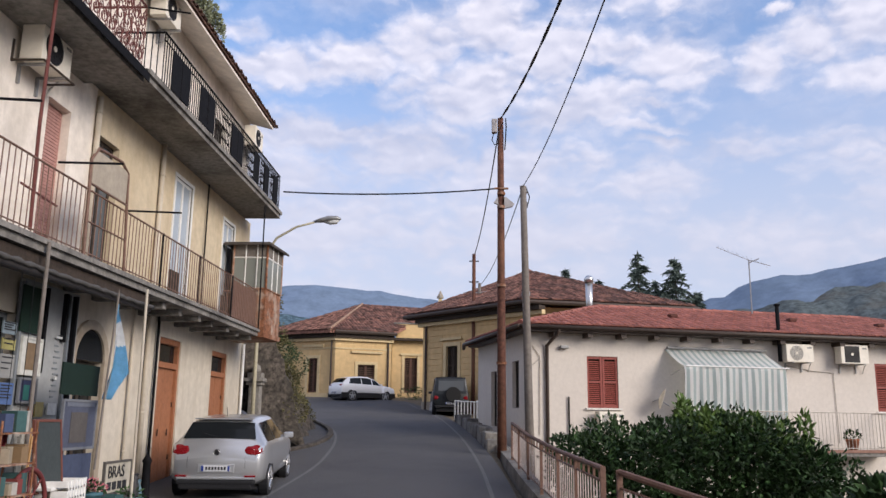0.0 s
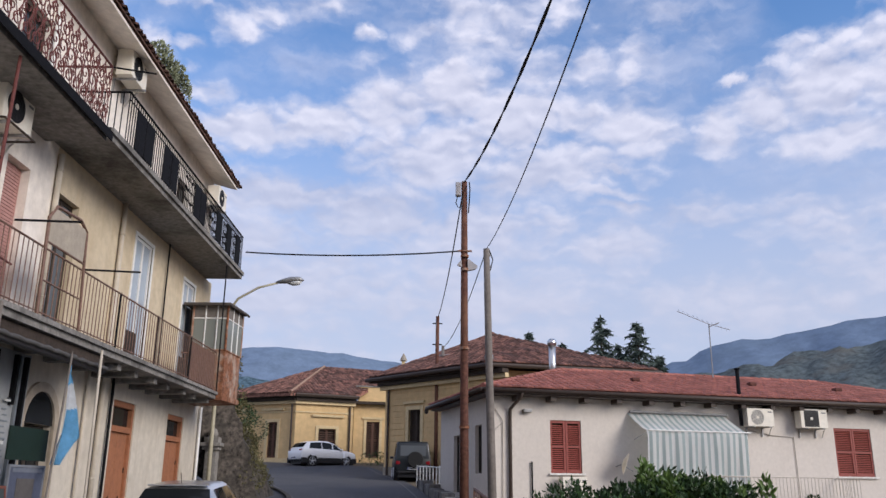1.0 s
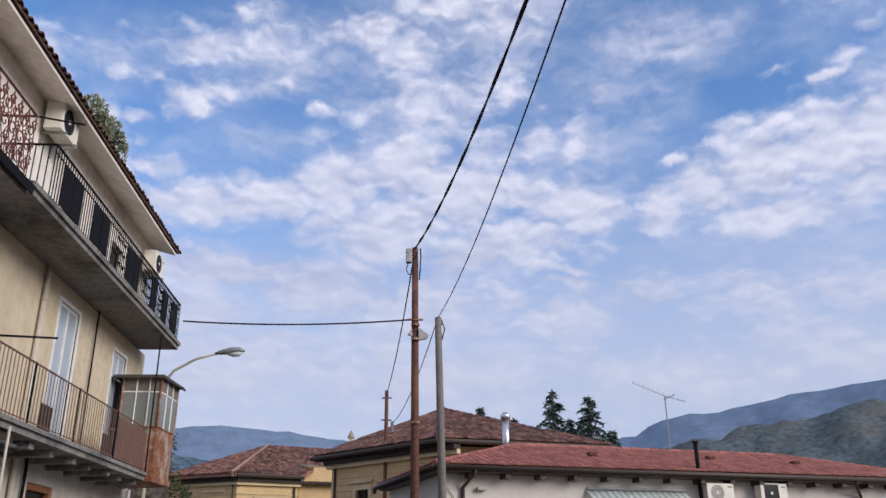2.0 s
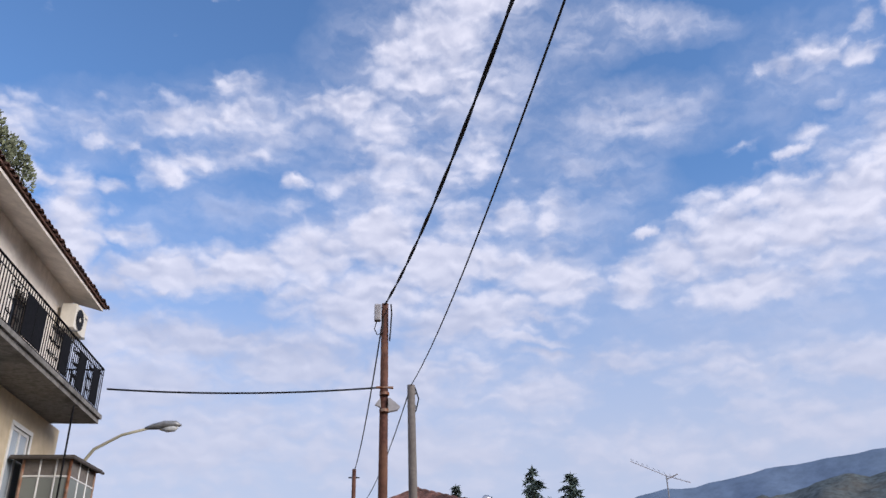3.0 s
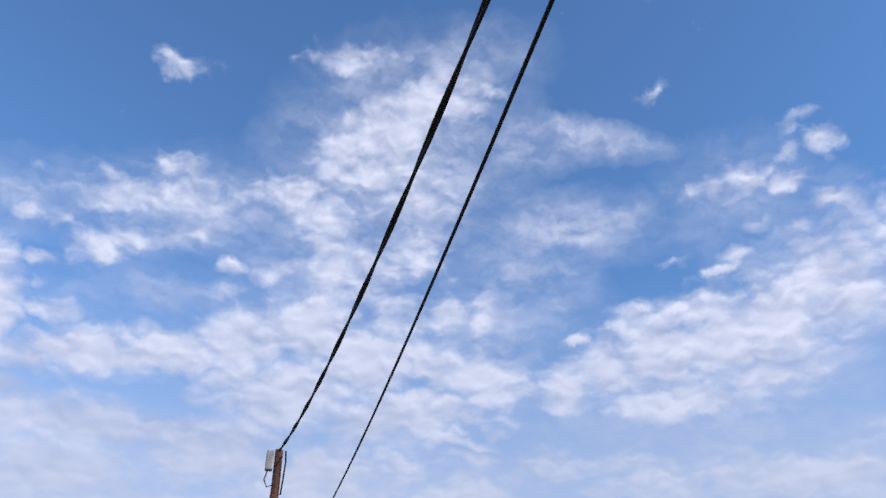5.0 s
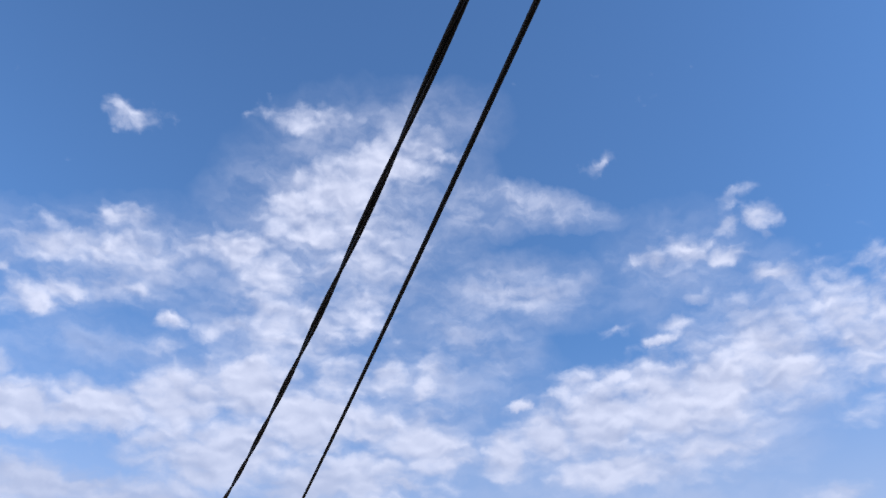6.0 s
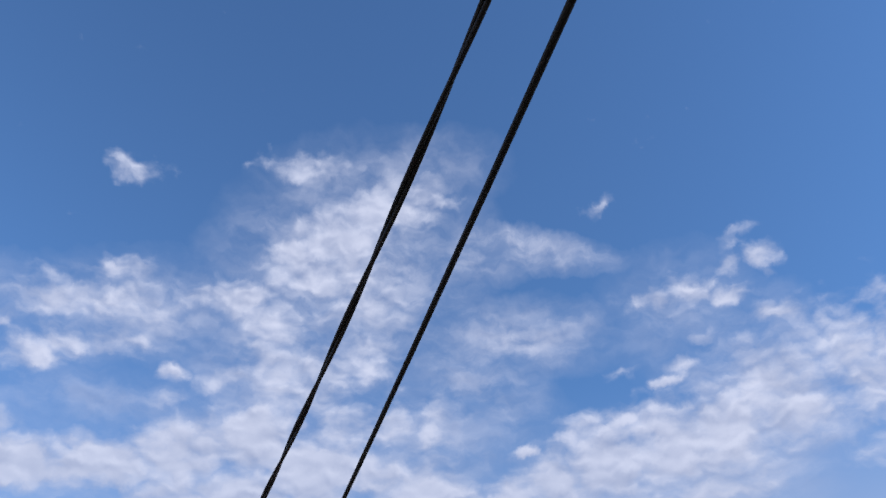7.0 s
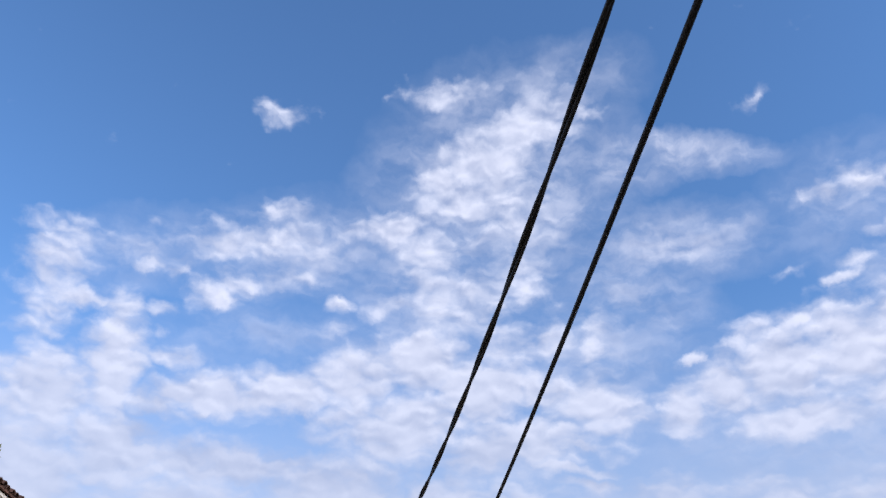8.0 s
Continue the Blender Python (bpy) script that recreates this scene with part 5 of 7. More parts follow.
for u0, u1, z0, z1 in ((-1.7, -1.0, 2.0, 3.5), (-4.2, -3.5, 1.4, 3.3)):
    window("side_window", house, SIDE_M, u0, u1, z0, z1, DARKWOOD, DARKGLASS, "dark wooden window")
for h in HOLES[1:3]:
    window("balcony_door", house, HM, *h, DARKWOOD, DARKGLASS, "dark wooden balcony door")
part("gutter", bar([hl(-2.4, -0.6, 4.42), hl(17.2, -0.6, 4.42)], 0.075, 8), mat("brown_gutter", (0.07, 0.05, 0.04), 0.5), house, "dark brown gutter", smooth=True)
part("gutter", bar([hl(-2.46, -0.6, 4.42), hl(-2.46, 6.2, 4.42), hl(-2.4, 6.5, 4.3)], 0.075, 8), MATS["brown_gutter"], house, "dark brown gutter", smooth=True)
part("soffit", boxes((-2.35, 17.1, -0.52, -0.01, 4.30, 4.36), (-2.35, -1.97, -0.01, 6.0, 4.30, 4.36), m=HM), MATS["brown_gutter"], house, "boarded eaves, coloured dark for the shade under the roof underside")
for i in range(16):
    u = -1.2 + i * 1.12
    part("rafter_end", boxes((u - 0.09, u + 0.09, -0.45, -0.002, 4.16, 4.30), m=HM), MATS["brown_gutter"], house)
for u, top_u in ((-1.38, -1.15), (13.2, 12.7)):
    part("down_pipe", bar([hl(top_u, -0.58, 4.38), hl(top_u - 0.02, -0.5, 4.25), hl(u, -0.09, 3.9), hl(u, -0.07, 3.5), hl(u, -0.07, -2.3)], 0.055, 8), MATS["brown_gutter"], house, "dark brown down pipe", smooth=True)
part("black_flue", bar([hl(6.6, -0.3, 3.6), hl(6.6, -0.3, 5.45)], 0.065, 10), BLACKIRON, house, "black stove pipe", smooth=True)
part("flue_cap", bar([hl(6.6, -0.3, 5.45), hl(6.6, -0.3, 5.5)], 0.1, 10), BLACKIRON, house)
part("wall_light", boxes((-0.95, -0.68, -0.16, 0.0, 3.82, 3.92), m=HM, bevel=0.02), GALV, house, "small wall spotlight")
PALECABLE = mat("pale_cable", (0.42, 0.38, 0.33), 0.7)
for pts in ([hl(-1.85, -0.03, 3.9), hl(-1.6, -0.03, 3.55), hl(-1.62, -0.03, 1.2)], [hl(-1.95, -0.03, 3.2), hl(-1.6, -0.03, 3.5)], [hl(7.0, -0.03, 3.5), hl(7.9, -0.03, 3.35), hl(8.75, -0.03, 3.3), hl(8.78, -0.03, 1.0)]):
    part("wall_cable", bar(pts, 0.013, 5), PALECABLE, house)
part("wall_pipe", bar([hl(-0.68, -0.05, 1.0), hl(-0.68, -0.05, 2.35)], 0.025, 6), BLACKIRON, house)
a1 = air_conditioner(hl(7.25, -0.12, 3.60), 14.6, 1.0, 0.58, facing="pale")
a2 = air_conditioner(hl(9.32, -0.12, 3.60), 14.6, 1.05, 0.62, facing="square")
a3 = air_conditioner(hl(0.55, -0.12, 1.36), 14.6, 0.8, 0.55, facing="pale")
chim = thing("chimney_pipe", "shiny steel chimney pipe with a cowl on the roof", "chimney", at=(4.7, 33.0, 0))
part("pipe", bar([(0, 0, 5.5), (0, 0, 7.15)], 0.14, 14), mat("bright_steel", (0.62, 0.62, 0.62), 0.3, metal=0.9, grain=0.05, size=5, stain=0.15), chim, smooth=True)
part("cowl", bar([(0, 0, 7.13), (0, 0, 7.3), (0, 0, 7.4)], [0.18, 0.19, 0.1], 14), MATS["bright_steel"], chim, smooth=True)
ant = thing("tv_antenna", "roof television aerial on a thin mast", "antenna", at=(10.28, 30.4, 0))
part("mast", bar([(0, 0, 4.9), (0, 0, 7.6)], 0.022, 6), GALV, ant)
part("boom", bar([(-1.1, 0.2, 8.1), (0, 0, 7.58), (0.75, -0.1, 7.35)], 0.012, 5), GALV, ant)
for i in range(11):
    k = i / 10
    x, z = -1.1 + 1.75 * k, 8.1 - 0.72 * k
    part("element", bar([(x - 0.05, -0.28 + 0.1 * k, z - 0.09), (x + 0.05, 0.28 - 0.1 * k, z + 0.09)], 0.006, 4), GALV, ant)
part("panel_element", bar([(-0.05, -0.1, 7.45), (0.35, -0.1, 7.62)], 0.02, 5), GALV, ant)
dish = thing("satellite_dish", "small pale satellite dish on the wall", "satellite dish", at=hl(2.15, -0.45, 2.35), turn=14.6)
bm = bmesh.new()
rings = []
for j in range(5):
    r = 0.34 * j / 4
    rings.append([bm.verts.new((r * math.cos(a) * 0.9, 0.22 * (r / 0.34) ** 2 * -0.5, r * math.sin(a))) for a in (2 * math.pi * k / 20 for k in range(20))] if j else [bm.verts.new((0, 0, 0))])
for k in range(20):
    bm.faces.new((rings[0][0], rings[1][k], rings[1][(k + 1) % 20]))
for a, b in zip(rings[1:], rings[2:]):
    for k in range(20):
        bm.faces.new((a[k], b[k], b[(k + 1) % 20], a[(k + 1) % 20]))
bmesh.ops.solidify(bm, geom=bm.faces[:], thickness=0.012)
bowl = part("bowl", bm, ACWHITE, dish, smooth=True)
bowl.rotation_euler = (0.3, 0, 1.2)
part("arm", bar([(0, 0.45, -0.1), (0, 0.05, -0.05), (0.3, -0.1, -0.25)], 0.015, 6), GALV, dish)

# striped awning: the cloth comes out from the wall and drops straight down
STRIPE = bpy.data.materials.new("striped_cloth")
STRIPE.use_nodes = True
t = STRIPE.node_tree
uv = t.nodes.new("ShaderNodeTexCoord").outputs["Object"]
sp = t.nodes.new("ShaderNodeSeparateXYZ")
link(t, uv, sp.inputs[0])
wave = mathn(t, "FRACT", mathn(t, "MULTIPLY", sp.outputs[0], 1 / 0.225))
st = ramp(t, wave, [(0.0, (0.93, 0.94, 0.93)), (0.48, (0.93, 0.94, 0.93)), (0.54, (0.58, 0.67, 0.67)), (0.94, (0.58, 0.67, 0.67)), (1.0, (0.93, 0.94, 0.93))])
dirt = noisen(t, uv, 1.5, 5, 0.6)
thru = t.nodes.new("ShaderNodeBsdfTranslucent")
both = t.nodes.new("ShaderNodeMixShader")
both.inputs[0].default_value = 0.35
link(t, st, thru.inputs[0])
link(t, t.nodes["Principled BSDF"].outputs[0], both.inputs[1]), link(t, thru.outputs[0], both.inputs[2])
link(t, both.outputs[0], t.nodes["Material Output"].inputs[0])
link(t, mixc(t, mathn(t, "MULTIPLY", dirt, 0.2), st, (0.5, 0.5, 0.48)), t.nodes["Principled BSDF"].inputs["Base Color"])
t.nodes["Principled BSDF"].inputs["Roughness"].default_value = 0.9
awning = thing("awning", "green and white striped cloth awning hanging over a balcony", "awning", at=(3.62, 26.02, 0), turn=14.6)
bm = bmesh.new()
prev = None
for i in range(61):
    k = i / 60
    row = []
    for j, (v, z) in enumerate(((0.0, 3.92), (-0.35, 3.68), (-0.85, 3.40), (-0.98, 3.34), (-1.0, 3.2), (-0.98, 2.7), (-0.94, 2.1), (-0.9, 1.6))):
        u = 2.62 + 3.55 * k + (0.12 * j / 3 if j < 4 else 0.14)
        fold = 0.035 * math.sin(k * 50 + j * 0.3) * (max(0, j - 3) / 4) + 0.02 * math.sin(k * 17 + j)
        row.append(bm.verts.new((u, v + fold, z - 0.03 * math.sin(k * math.pi) * (j in (1, 2)))))
    if prev:
        for j in range(7):
            bm.faces.new((prev[j], row[j], row[j + 1], prev[j + 1]))
    prev = row
bmesh.ops.solidify(bm, geom=bm.faces[:], thickness=0.004)
part("cloth", bm, STRIPE, awning, smooth=True)
part("front_bar", bar([(2.8, -1.0, 3.33), (6.42, -1.0, 3.33)], 0.025, 8), WHITEPAINT, awning)
for u in (2.84, 6.36):
    part("arm", bar([(u, 0, 3.1), (u, -0.98, 3.32)], 0.018, 6), WHITEPAINT, awning)
part("roller", bar([(2.7, -0.04, 3.96), (6.24, -0.04, 3.96)], 0.05, 8), GALV, awning)

hb = thing("house_balcony", "small balcony with a pale iron railing", "balcony", at=(3.62, 26.02, 0), turn=14.6)
part("slab", boxes((2.6, 10.3, -1.15, -0.002, 0.62, 0.80), bevel=0.01), CONCRETE, hb)
part("slab_edge", boxes((2.6, 10.3, -1.19, -1.152, 0.74, 0.83)), mat("terracotta_edge", (0.30, 0.17, 0.13), 0.8), hb)
rail_run(hb, [(2.65, -1.1), (10.25, -1.1), (10.25, -0.02)], 0.82, 1.98, 0.13, 0.009, mat("pale_iron", (0.55, 0.50, 0.44), 0.6, grain=0.1, size=10, stain=0.3), 0.02)
TERRA = mat("terracotta", (0.42, 0.16, 0.09), 0.8, grain=0.12, size=10, stain=0.2)
for i, u in enumerate((8.65,)):
    potx = thing("flower_pot", "terracotta flower pot with a small plant on the balcony", "flower pot", "balcony pots", at=hl(u, -0.8, 0.80))
    part("pot", bar([(0, 0, 0), (0, 0, 0.3), (0, 0, 0.31), (0, 0, 0.36)], [0.14, 0.2, 0.225, 0.225], 14), TERRA, potx, smooth=True)
    leaf_cloud("plant", "", "", [(0, 0, 0.45, 0.2, 0.2, 0.16)], 110, 0.13, LEAF, 30 + i, potx)

# ---- shrub below the street ----
shrub = thing("shrub", "large dense dark green shrub growing beside the railing", "shrub", at=(4.2, 16.2, -2.4))
rnd = random.Random(8)
lumps = []
for x, topz in ((2.1, 1.5), (2.6, 1.72), (3.2, 1.62), (3.8, 1.74), (4.45, 1.98), (5.0, 1.88), (5.5, 1.78), (6.0, 1.5), (6.4, 1.1), (6.7, 0.7)):
    for y in (15.4, 16.2, 17.0):
        r = rnd.uniform(0.42, 0.6)
        lumps.append((x - 4.2 + rnd.uniform(-0.15, 0.15), y - 16.2, topz - r + 2.4 - 0.06 * abs(y - 16) + rnd.uniform(-0.12, 0.05), r, r, r))
    for z in (0.75, 0.2, -0.35, -0.9, -1.5):
        if z < topz - 0.7:
            lumps.append((x - 4.2, -0.55 + rnd.uniform(-0.1, 0.3), z + 2.4, 0.62, 0.7, 0.62))
leaf_cloud("crown", "", "", lumps, 36000, 0.135, LEAF, 9, shrub)
for i in range(14):
    a = rnd.uniform(0, 6.28)
    tipx, tipy = rnd.uniform(-2.0, 2.1), rnd.uniform(-0.5, 0.6)
    part("stem", bar([(tipx * 0.15, tipy * 0.15, 0.0), (tipx * 0.5, tipy * 0.6, 1.4), (tipx, tipy, 3.2 + rnd.uniform(0, 0.6))], [0.05, 0.035, 0.012], 6), BARK, shrub)
SPRIG = mat("young_leaf", (0.12, 0.20, 0.05), 0.5, grain=0.2, size=5, stain=0.2, tone=0.6, bump=0)
rnd = random.Random(12)
bl = []
for i in range(20):
    x = rnd.uniform(3.9, 6.2)
    bl.append((x - 4.2, rnd.uniform(-1.0, 0.2), 4.15 + 0.15 * math.sin(x * 2.2) - 0.5 * max(0, abs(x - 4.2) - 1.2) + rnd.uniform(-0.35, 0.05), 0.10, 0.10, 0.26))
leaf_cloud("young_shoot", "", "", bl, 900, 0.16, SPRIG, 13, shrub, droop=-0.4)
low = thing("palm_shrub", "low fan-leaved plant in the yard", "shrub", at=(6.4, 12.8, -2.4))
leaf_cloud("crown", "", "", [(0, 0, 2.75, 0.7, 0.5, 0.4), (-0.6, 0.2, 2.45, 0.5, 0.4, 0.35), (0.5, 0.3, 2.4, 0.5, 0.4, 0.3)], 700, 0.34, LEAF, 15, low)
part("trunk", bar([(0, 0, 0), (0.05, 0, 1.2), (0, 0, 2.6)], [0.12, 0.09, 0.06], 8), BARK, low)

rnd = random.Random(21)
for i, y in enumerate((15.6, 16.3, 17.0)):
    leaf_cloud("roof_weed", "pale feathery weeds growing out of the roof tiles", "plant", [(-5.85 + rnd.uniform(-0.05, 0.05), y + rnd.uniform(-0.3, 0.3), 10.12 + rnd.uniform(0, 0.22), 0.16, 0.26, 0.2) for k in range(4)], 420, 0.10, WEED, 80 + i, droop=-0.5)

# ---- cars ----
TYRE = mat("tyre_rubber", (0.02, 0.02, 0.02), 0.9, grain=0.1, size=20, stain=0.1)
RIM = mat("alloy_rim", (0.45, 0.45, 0.46), 0.35, metal=0.8, grain=0.05, size=20, stain=0.1)
TAIL = glass("tail_lamp_red", (0.20, 0.008, 0.012), 0.2)
CLEARLAMP = glass("clear_lamp", (0.5, 0.5, 0.5), 0.1)
PLATE = mat("plate_white", (0.65, 0.66, 0.68), 0.4, grain=0.03, size=20, stain=0.1)
PLATEBLUE = mat("plate_blue", (0.02, 0.05, 0.25), 0.4, grain=0.03, size=20, stain=0.1)
INK = mat("dark_ink", (0.03, 0.03, 0.035), 0.6, grain=0.05, size=20, stain=0.1)


def paint(name, colour, metal, rough=0.28):
    m = mat(name, colour, rough, metal=metal, grain=0.02, size=40, stain=0.12, stain_size=1.2, bump=0, spec=0.5)
    m.node_tree.nodes["Principled BSDF"].inputs["Coat Weight"].default_value = 0.6
    m.node_tree.nodes["Principled BSDF"].inputs["Coat Roughness"].default_value = 0.08
    return m


def car(label, at, turn, stations, body_mat, wheel_r, axles, side_glass, rear_glass, screen, lamp_z, lamp_x, lamp_h, spare=False, skirt=False, pitch=0.0):
    """A car facing local +y with its tail at y = 0. Stations: y, sill, belt, half width, roof, half roof."""
    ob = thing("car", label, "car", at=at, turn=turn)
    ob.rotation_euler.x = pitch

    def st(y):
        for a, b in zip(stations, stations[1:]):
            if y <= b[0]:
                k = (y - a[0]) / (b[0] - a[0])
                return [u + (v - u) * k for u, v in zip(a, b)]
        return list(stations[-1])

    def ring(y):
        _, zl, zb, w, zr, rw = st(y)
        half = [(0, zl), (w * 0.82, zl), (w * 0.97, zl + 0.10), (w, zl + (zb - zl) * 0.55), (w * 0.985, zb - 0.05), (w * 0.955, zb), (rw, zr - 0.05), (rw * 0.86, zr - 0.005), (0, zr + 0.015)]
        return half

    bm = bmesh.new()
    rows = []
    ys = sorted({s[0] for s in stations} | {stations[-1][0] * i / 36 for i in range(37)})
    for y in ys:
        h = ring(y)
        rows.append([bm.verts.new((x, y, z)) for x, z in h] + [bm.verts.new((-x, y, z)) for x, z in h[-2:0:-1]])
    n = len(rows[0])
    for a, b in zip(rows, rows[1:]):
        for k in range(n):
            bm.faces.new((a[k], b[k], b[(k + 1) % n], a[(k + 1) % n]))
    bm.faces.new(rows[0]), bm.faces.new(rows[-1][::-1])
    bmesh.ops.recalc_face_normals(bm, faces=bm.faces)
    body = part("body", bm, body_mat, ob, smooth=True)

    def side(y, s, sgn):
        _, zl, zb, w, zr, rw = st(y)
        x = w * 0.955 + (rw - w * 0.955) * s
        return Vector((sgn * (x + 0.008), y, zb + (zr - 0.05 - zb) * s))

    for y0, y1, lean0, lean1 in side_glass:
        for sgn in (-1, 1):
            bm = bmesh.new()
            g = [[bm.verts.new(side(y0 + lean0 * s + (y1 + lean1 * s - y0 - lean0 * s) * i / 6, 0.08 + 0.84 * s, sgn)) for i in range(7)] for s in (0, 0.5, 1)]
            for a, b in zip(g, g[1:]):
                for i in range(6):
                    bm.faces.new((a[i], a[i + 1], b[i + 1], b[i]))
            part("side_window", bm, DARKGLASS, body)
    for name, (y0, y1) in (("rear_window", rear_glass), ("windscreen", screen)):
        bm = bmesh.new()
        g = []
        for i in range(5):
            y = y0 + (y1 - y0) * i / 4
            _, zl, zb, w, zr, rw = st(y)
            lift = Vector((0, -0.006 if name == "rear_window" else 0.006, 0.008))
            g.append([bm.verts.new(Vector((rw * (0.9 if name == "windscreen" else 0.97) * s, y, zr + 0.012 * (1 - abs(s)) - 0.004)) + lift) for s in (-1, -0.6, 0, 0.6, 1)])
        for a, b in zip(g, g[1:]):
            for i in range(4):
                bm.faces.new((a[i], a[i + 1], b[i + 1], b[i]))
        part(name, bm, DARKGLASS, body)
    for ay in axles:
        w = st(ay)[3]
        for sgn in (-1, 1):
            part("wheel_arch", bar([(sgn * (w - 0.15), ay, wheel_r), (sgn * (w - 0.006), ay, wheel_r)], wheel_r * 1.14, 24), BLACKPLASTIC, body)
            wh = part("wheel", bar([(sgn * (w - 0.2), ay, wheel_r), (sgn * (w - 0.18), ay, wheel_r), (sgn * (w - 0.035), ay, wheel_r), (sgn * (w - 0.012), ay, wheel_r)], [wheel_r * 0.93, wheel_r, wheel_r, wheel_r * 0.93], 26), TYRE, ob, "black rubber tyre")
            bm = bmesh.new()
            x = sgn * (w - 0.010)
            tube(bm, [(x - sgn * 0.01, ay, wheel_r), (x + sgn * 0.004, ay, wheel_r)], wheel_r * 0.17, 12)
            for k in range(5):
                a = 2 * math.pi * k / 5 + 0.3
                tube(bm, [(x, ay, wheel_r), (x, ay + wheel_r * 0.68 * math.cos(a), wheel_r + wheel_r * 0.68 * math.sin(a))], [wheel_r * 0.13, wheel_r * 0.09], 6)
            tube(bm, [(x, ay + wheel_r * 0.68 * math.cos(a), wheel_r + wheel_r * 0.68 * math.sin(a)) for a in (2 * math.pi * k / 24 for k in range(25))], 0.018, 6, False)
            part("rim", bm, RIM, wh, "alloy wheel rim")
    w0 = st(0.1)[3]

    def rear_y(x, z):
        """How far forward the tail's surface lies at this width and height."""
        y = 0.0
        while y < 0.7:
            prof = ring(y)[1:]
            if prof[0][1] <= z <= prof[-1][1] and np.interp(z, [p[1] for p in prof], [p[0] for p in prof]) >= x:
                return y
            y += 0.01
        return y

    for sgn in (-1, 1):
        bm = bmesh.new()
        mid = Vector(((lamp_x[0] + lamp_x[1]) / 2, lamp_z + lamp_h / 2))
        rings = []
        for q in range(5):
            loop = []
            for i in range(20 if q else 1):
                a = 2 * math.pi * i / 20
                c, d = math.cos(a), math.sin(a)
                k = q / 4 * (abs(c) ** 3.2 + abs(d) ** 3.2) ** (-1 / 3.2)
                x = mid.x + (lamp_x[1] - lamp_x[0]) / 2 * c * k
                z = mid.y + lamp_h / 2 * d * k * (0.86 + 0.14 * c)
                loop.append(bm.verts.new((sgn * x, rear_y(x, z) - 0.016 + 0.012 * (q == 4), z)))
            rings.append(loop)
        for i in range(20):
            bm.faces.new((rings[0][0], rings[1][i], rings[1][(i + 1) % 20]))
            for r0, r1 in zip(rings[1:], rings[2:]):
                bm.faces.new((r0[i], r1[i], r1[(i + 1) % 20], r0[(i + 1) % 20]))
        lampo = part("tail_lamp", bm, TAIL, body, "red tail lamp")
        box_y = stations[-1][0]
        part("head_lamp", boxes((sgn * 0.42 if sgn > 0 else -0.74, 0.74 if sgn > 0 else -0.42, box_y - 0.22, box_y - 0.08, stations[-1][2] - 0.08, stations[-1][2] + 0.06), bevel=0.02), CLEARLAMP, body)
        my = side_glass[-1][1] - 0.12
        mirror = boxes((sgn * (st(my)[3] - 0.08) if sgn > 0 else -(st(my)[3] + 0.12), (st(my)[3] + 0.12) if sgn > 0 else -(st(my)[3] - 0.08), my - 0.05, my + 0.07, st(my)[2] + 0.0, st(my)[2] + 0.12), bevel=0.03)
        part("door_mirror", mirror, body_mat, body)
    pl = part("number_plate", boxes((-0.26, 0.26, -0.028, 0.0, 0.50, 0.61), bevel=0.004), PLATE, body, "white plate with blue ends")
    part("plate_band", boxes((-0.255, -0.215, -0.031, -0.028, 0.503, 0.607)), PLATEBLUE, pl)
    part("plate_band", boxes((0.215, 0.255, -0.031, -0.028, 0.503, 0.607)), PLATEBLUE, pl)
    for k in range(7):
        x = -0.18 + 0.055 * k
        part("plate_bar", boxes((x, x + 0.035, -0.031, -0.028, 0.525, 0.585)), INK, pl)
    part("bumper_trim", boxes((-w0 * 0.86, w0 * 0.86, -0.03, 0.12, stations[1][1] - 0.06, stations[1][1] + 0.03), bevel=0.03), BLACKPLASTIC, body)
    part("underbody", boxes((-w0 * 0.8, w0 * 0.8, 0.15, stations[-1][0] - 0.2, 0.16, 0.34)), BLACKPLASTIC, body)
    if spare:
        part("spare_wheel", bar([(0.1, -0.16, 0.95), (0.1, -0.14, 0.95), (0.1, 0.0, 0.95)], [wheel_r * 0.9, wheel_r, wheel_r], 24), TYRE, ob, "spare wheel on the tailgate")
    if skirt:
        for sgn in (-1, 1):
            for y0, y1 in ((0.06, axles[0] - wheel_r * 1.1), (axles[0] + wheel_r * 1.1, axles[1] - wheel_r * 1.1), (axles[1] + wheel_r * 1.1, stations[-1][0] - 0.1)):
                part("side_skirt", boxes((sgn * 0.72 if sgn > 0 else -0.915, 0.915 if sgn > 0 else -0.72, y0, y1, 0.24, 0.56), bevel=0.02), BLACKPLASTIC, body)
    return ob, body


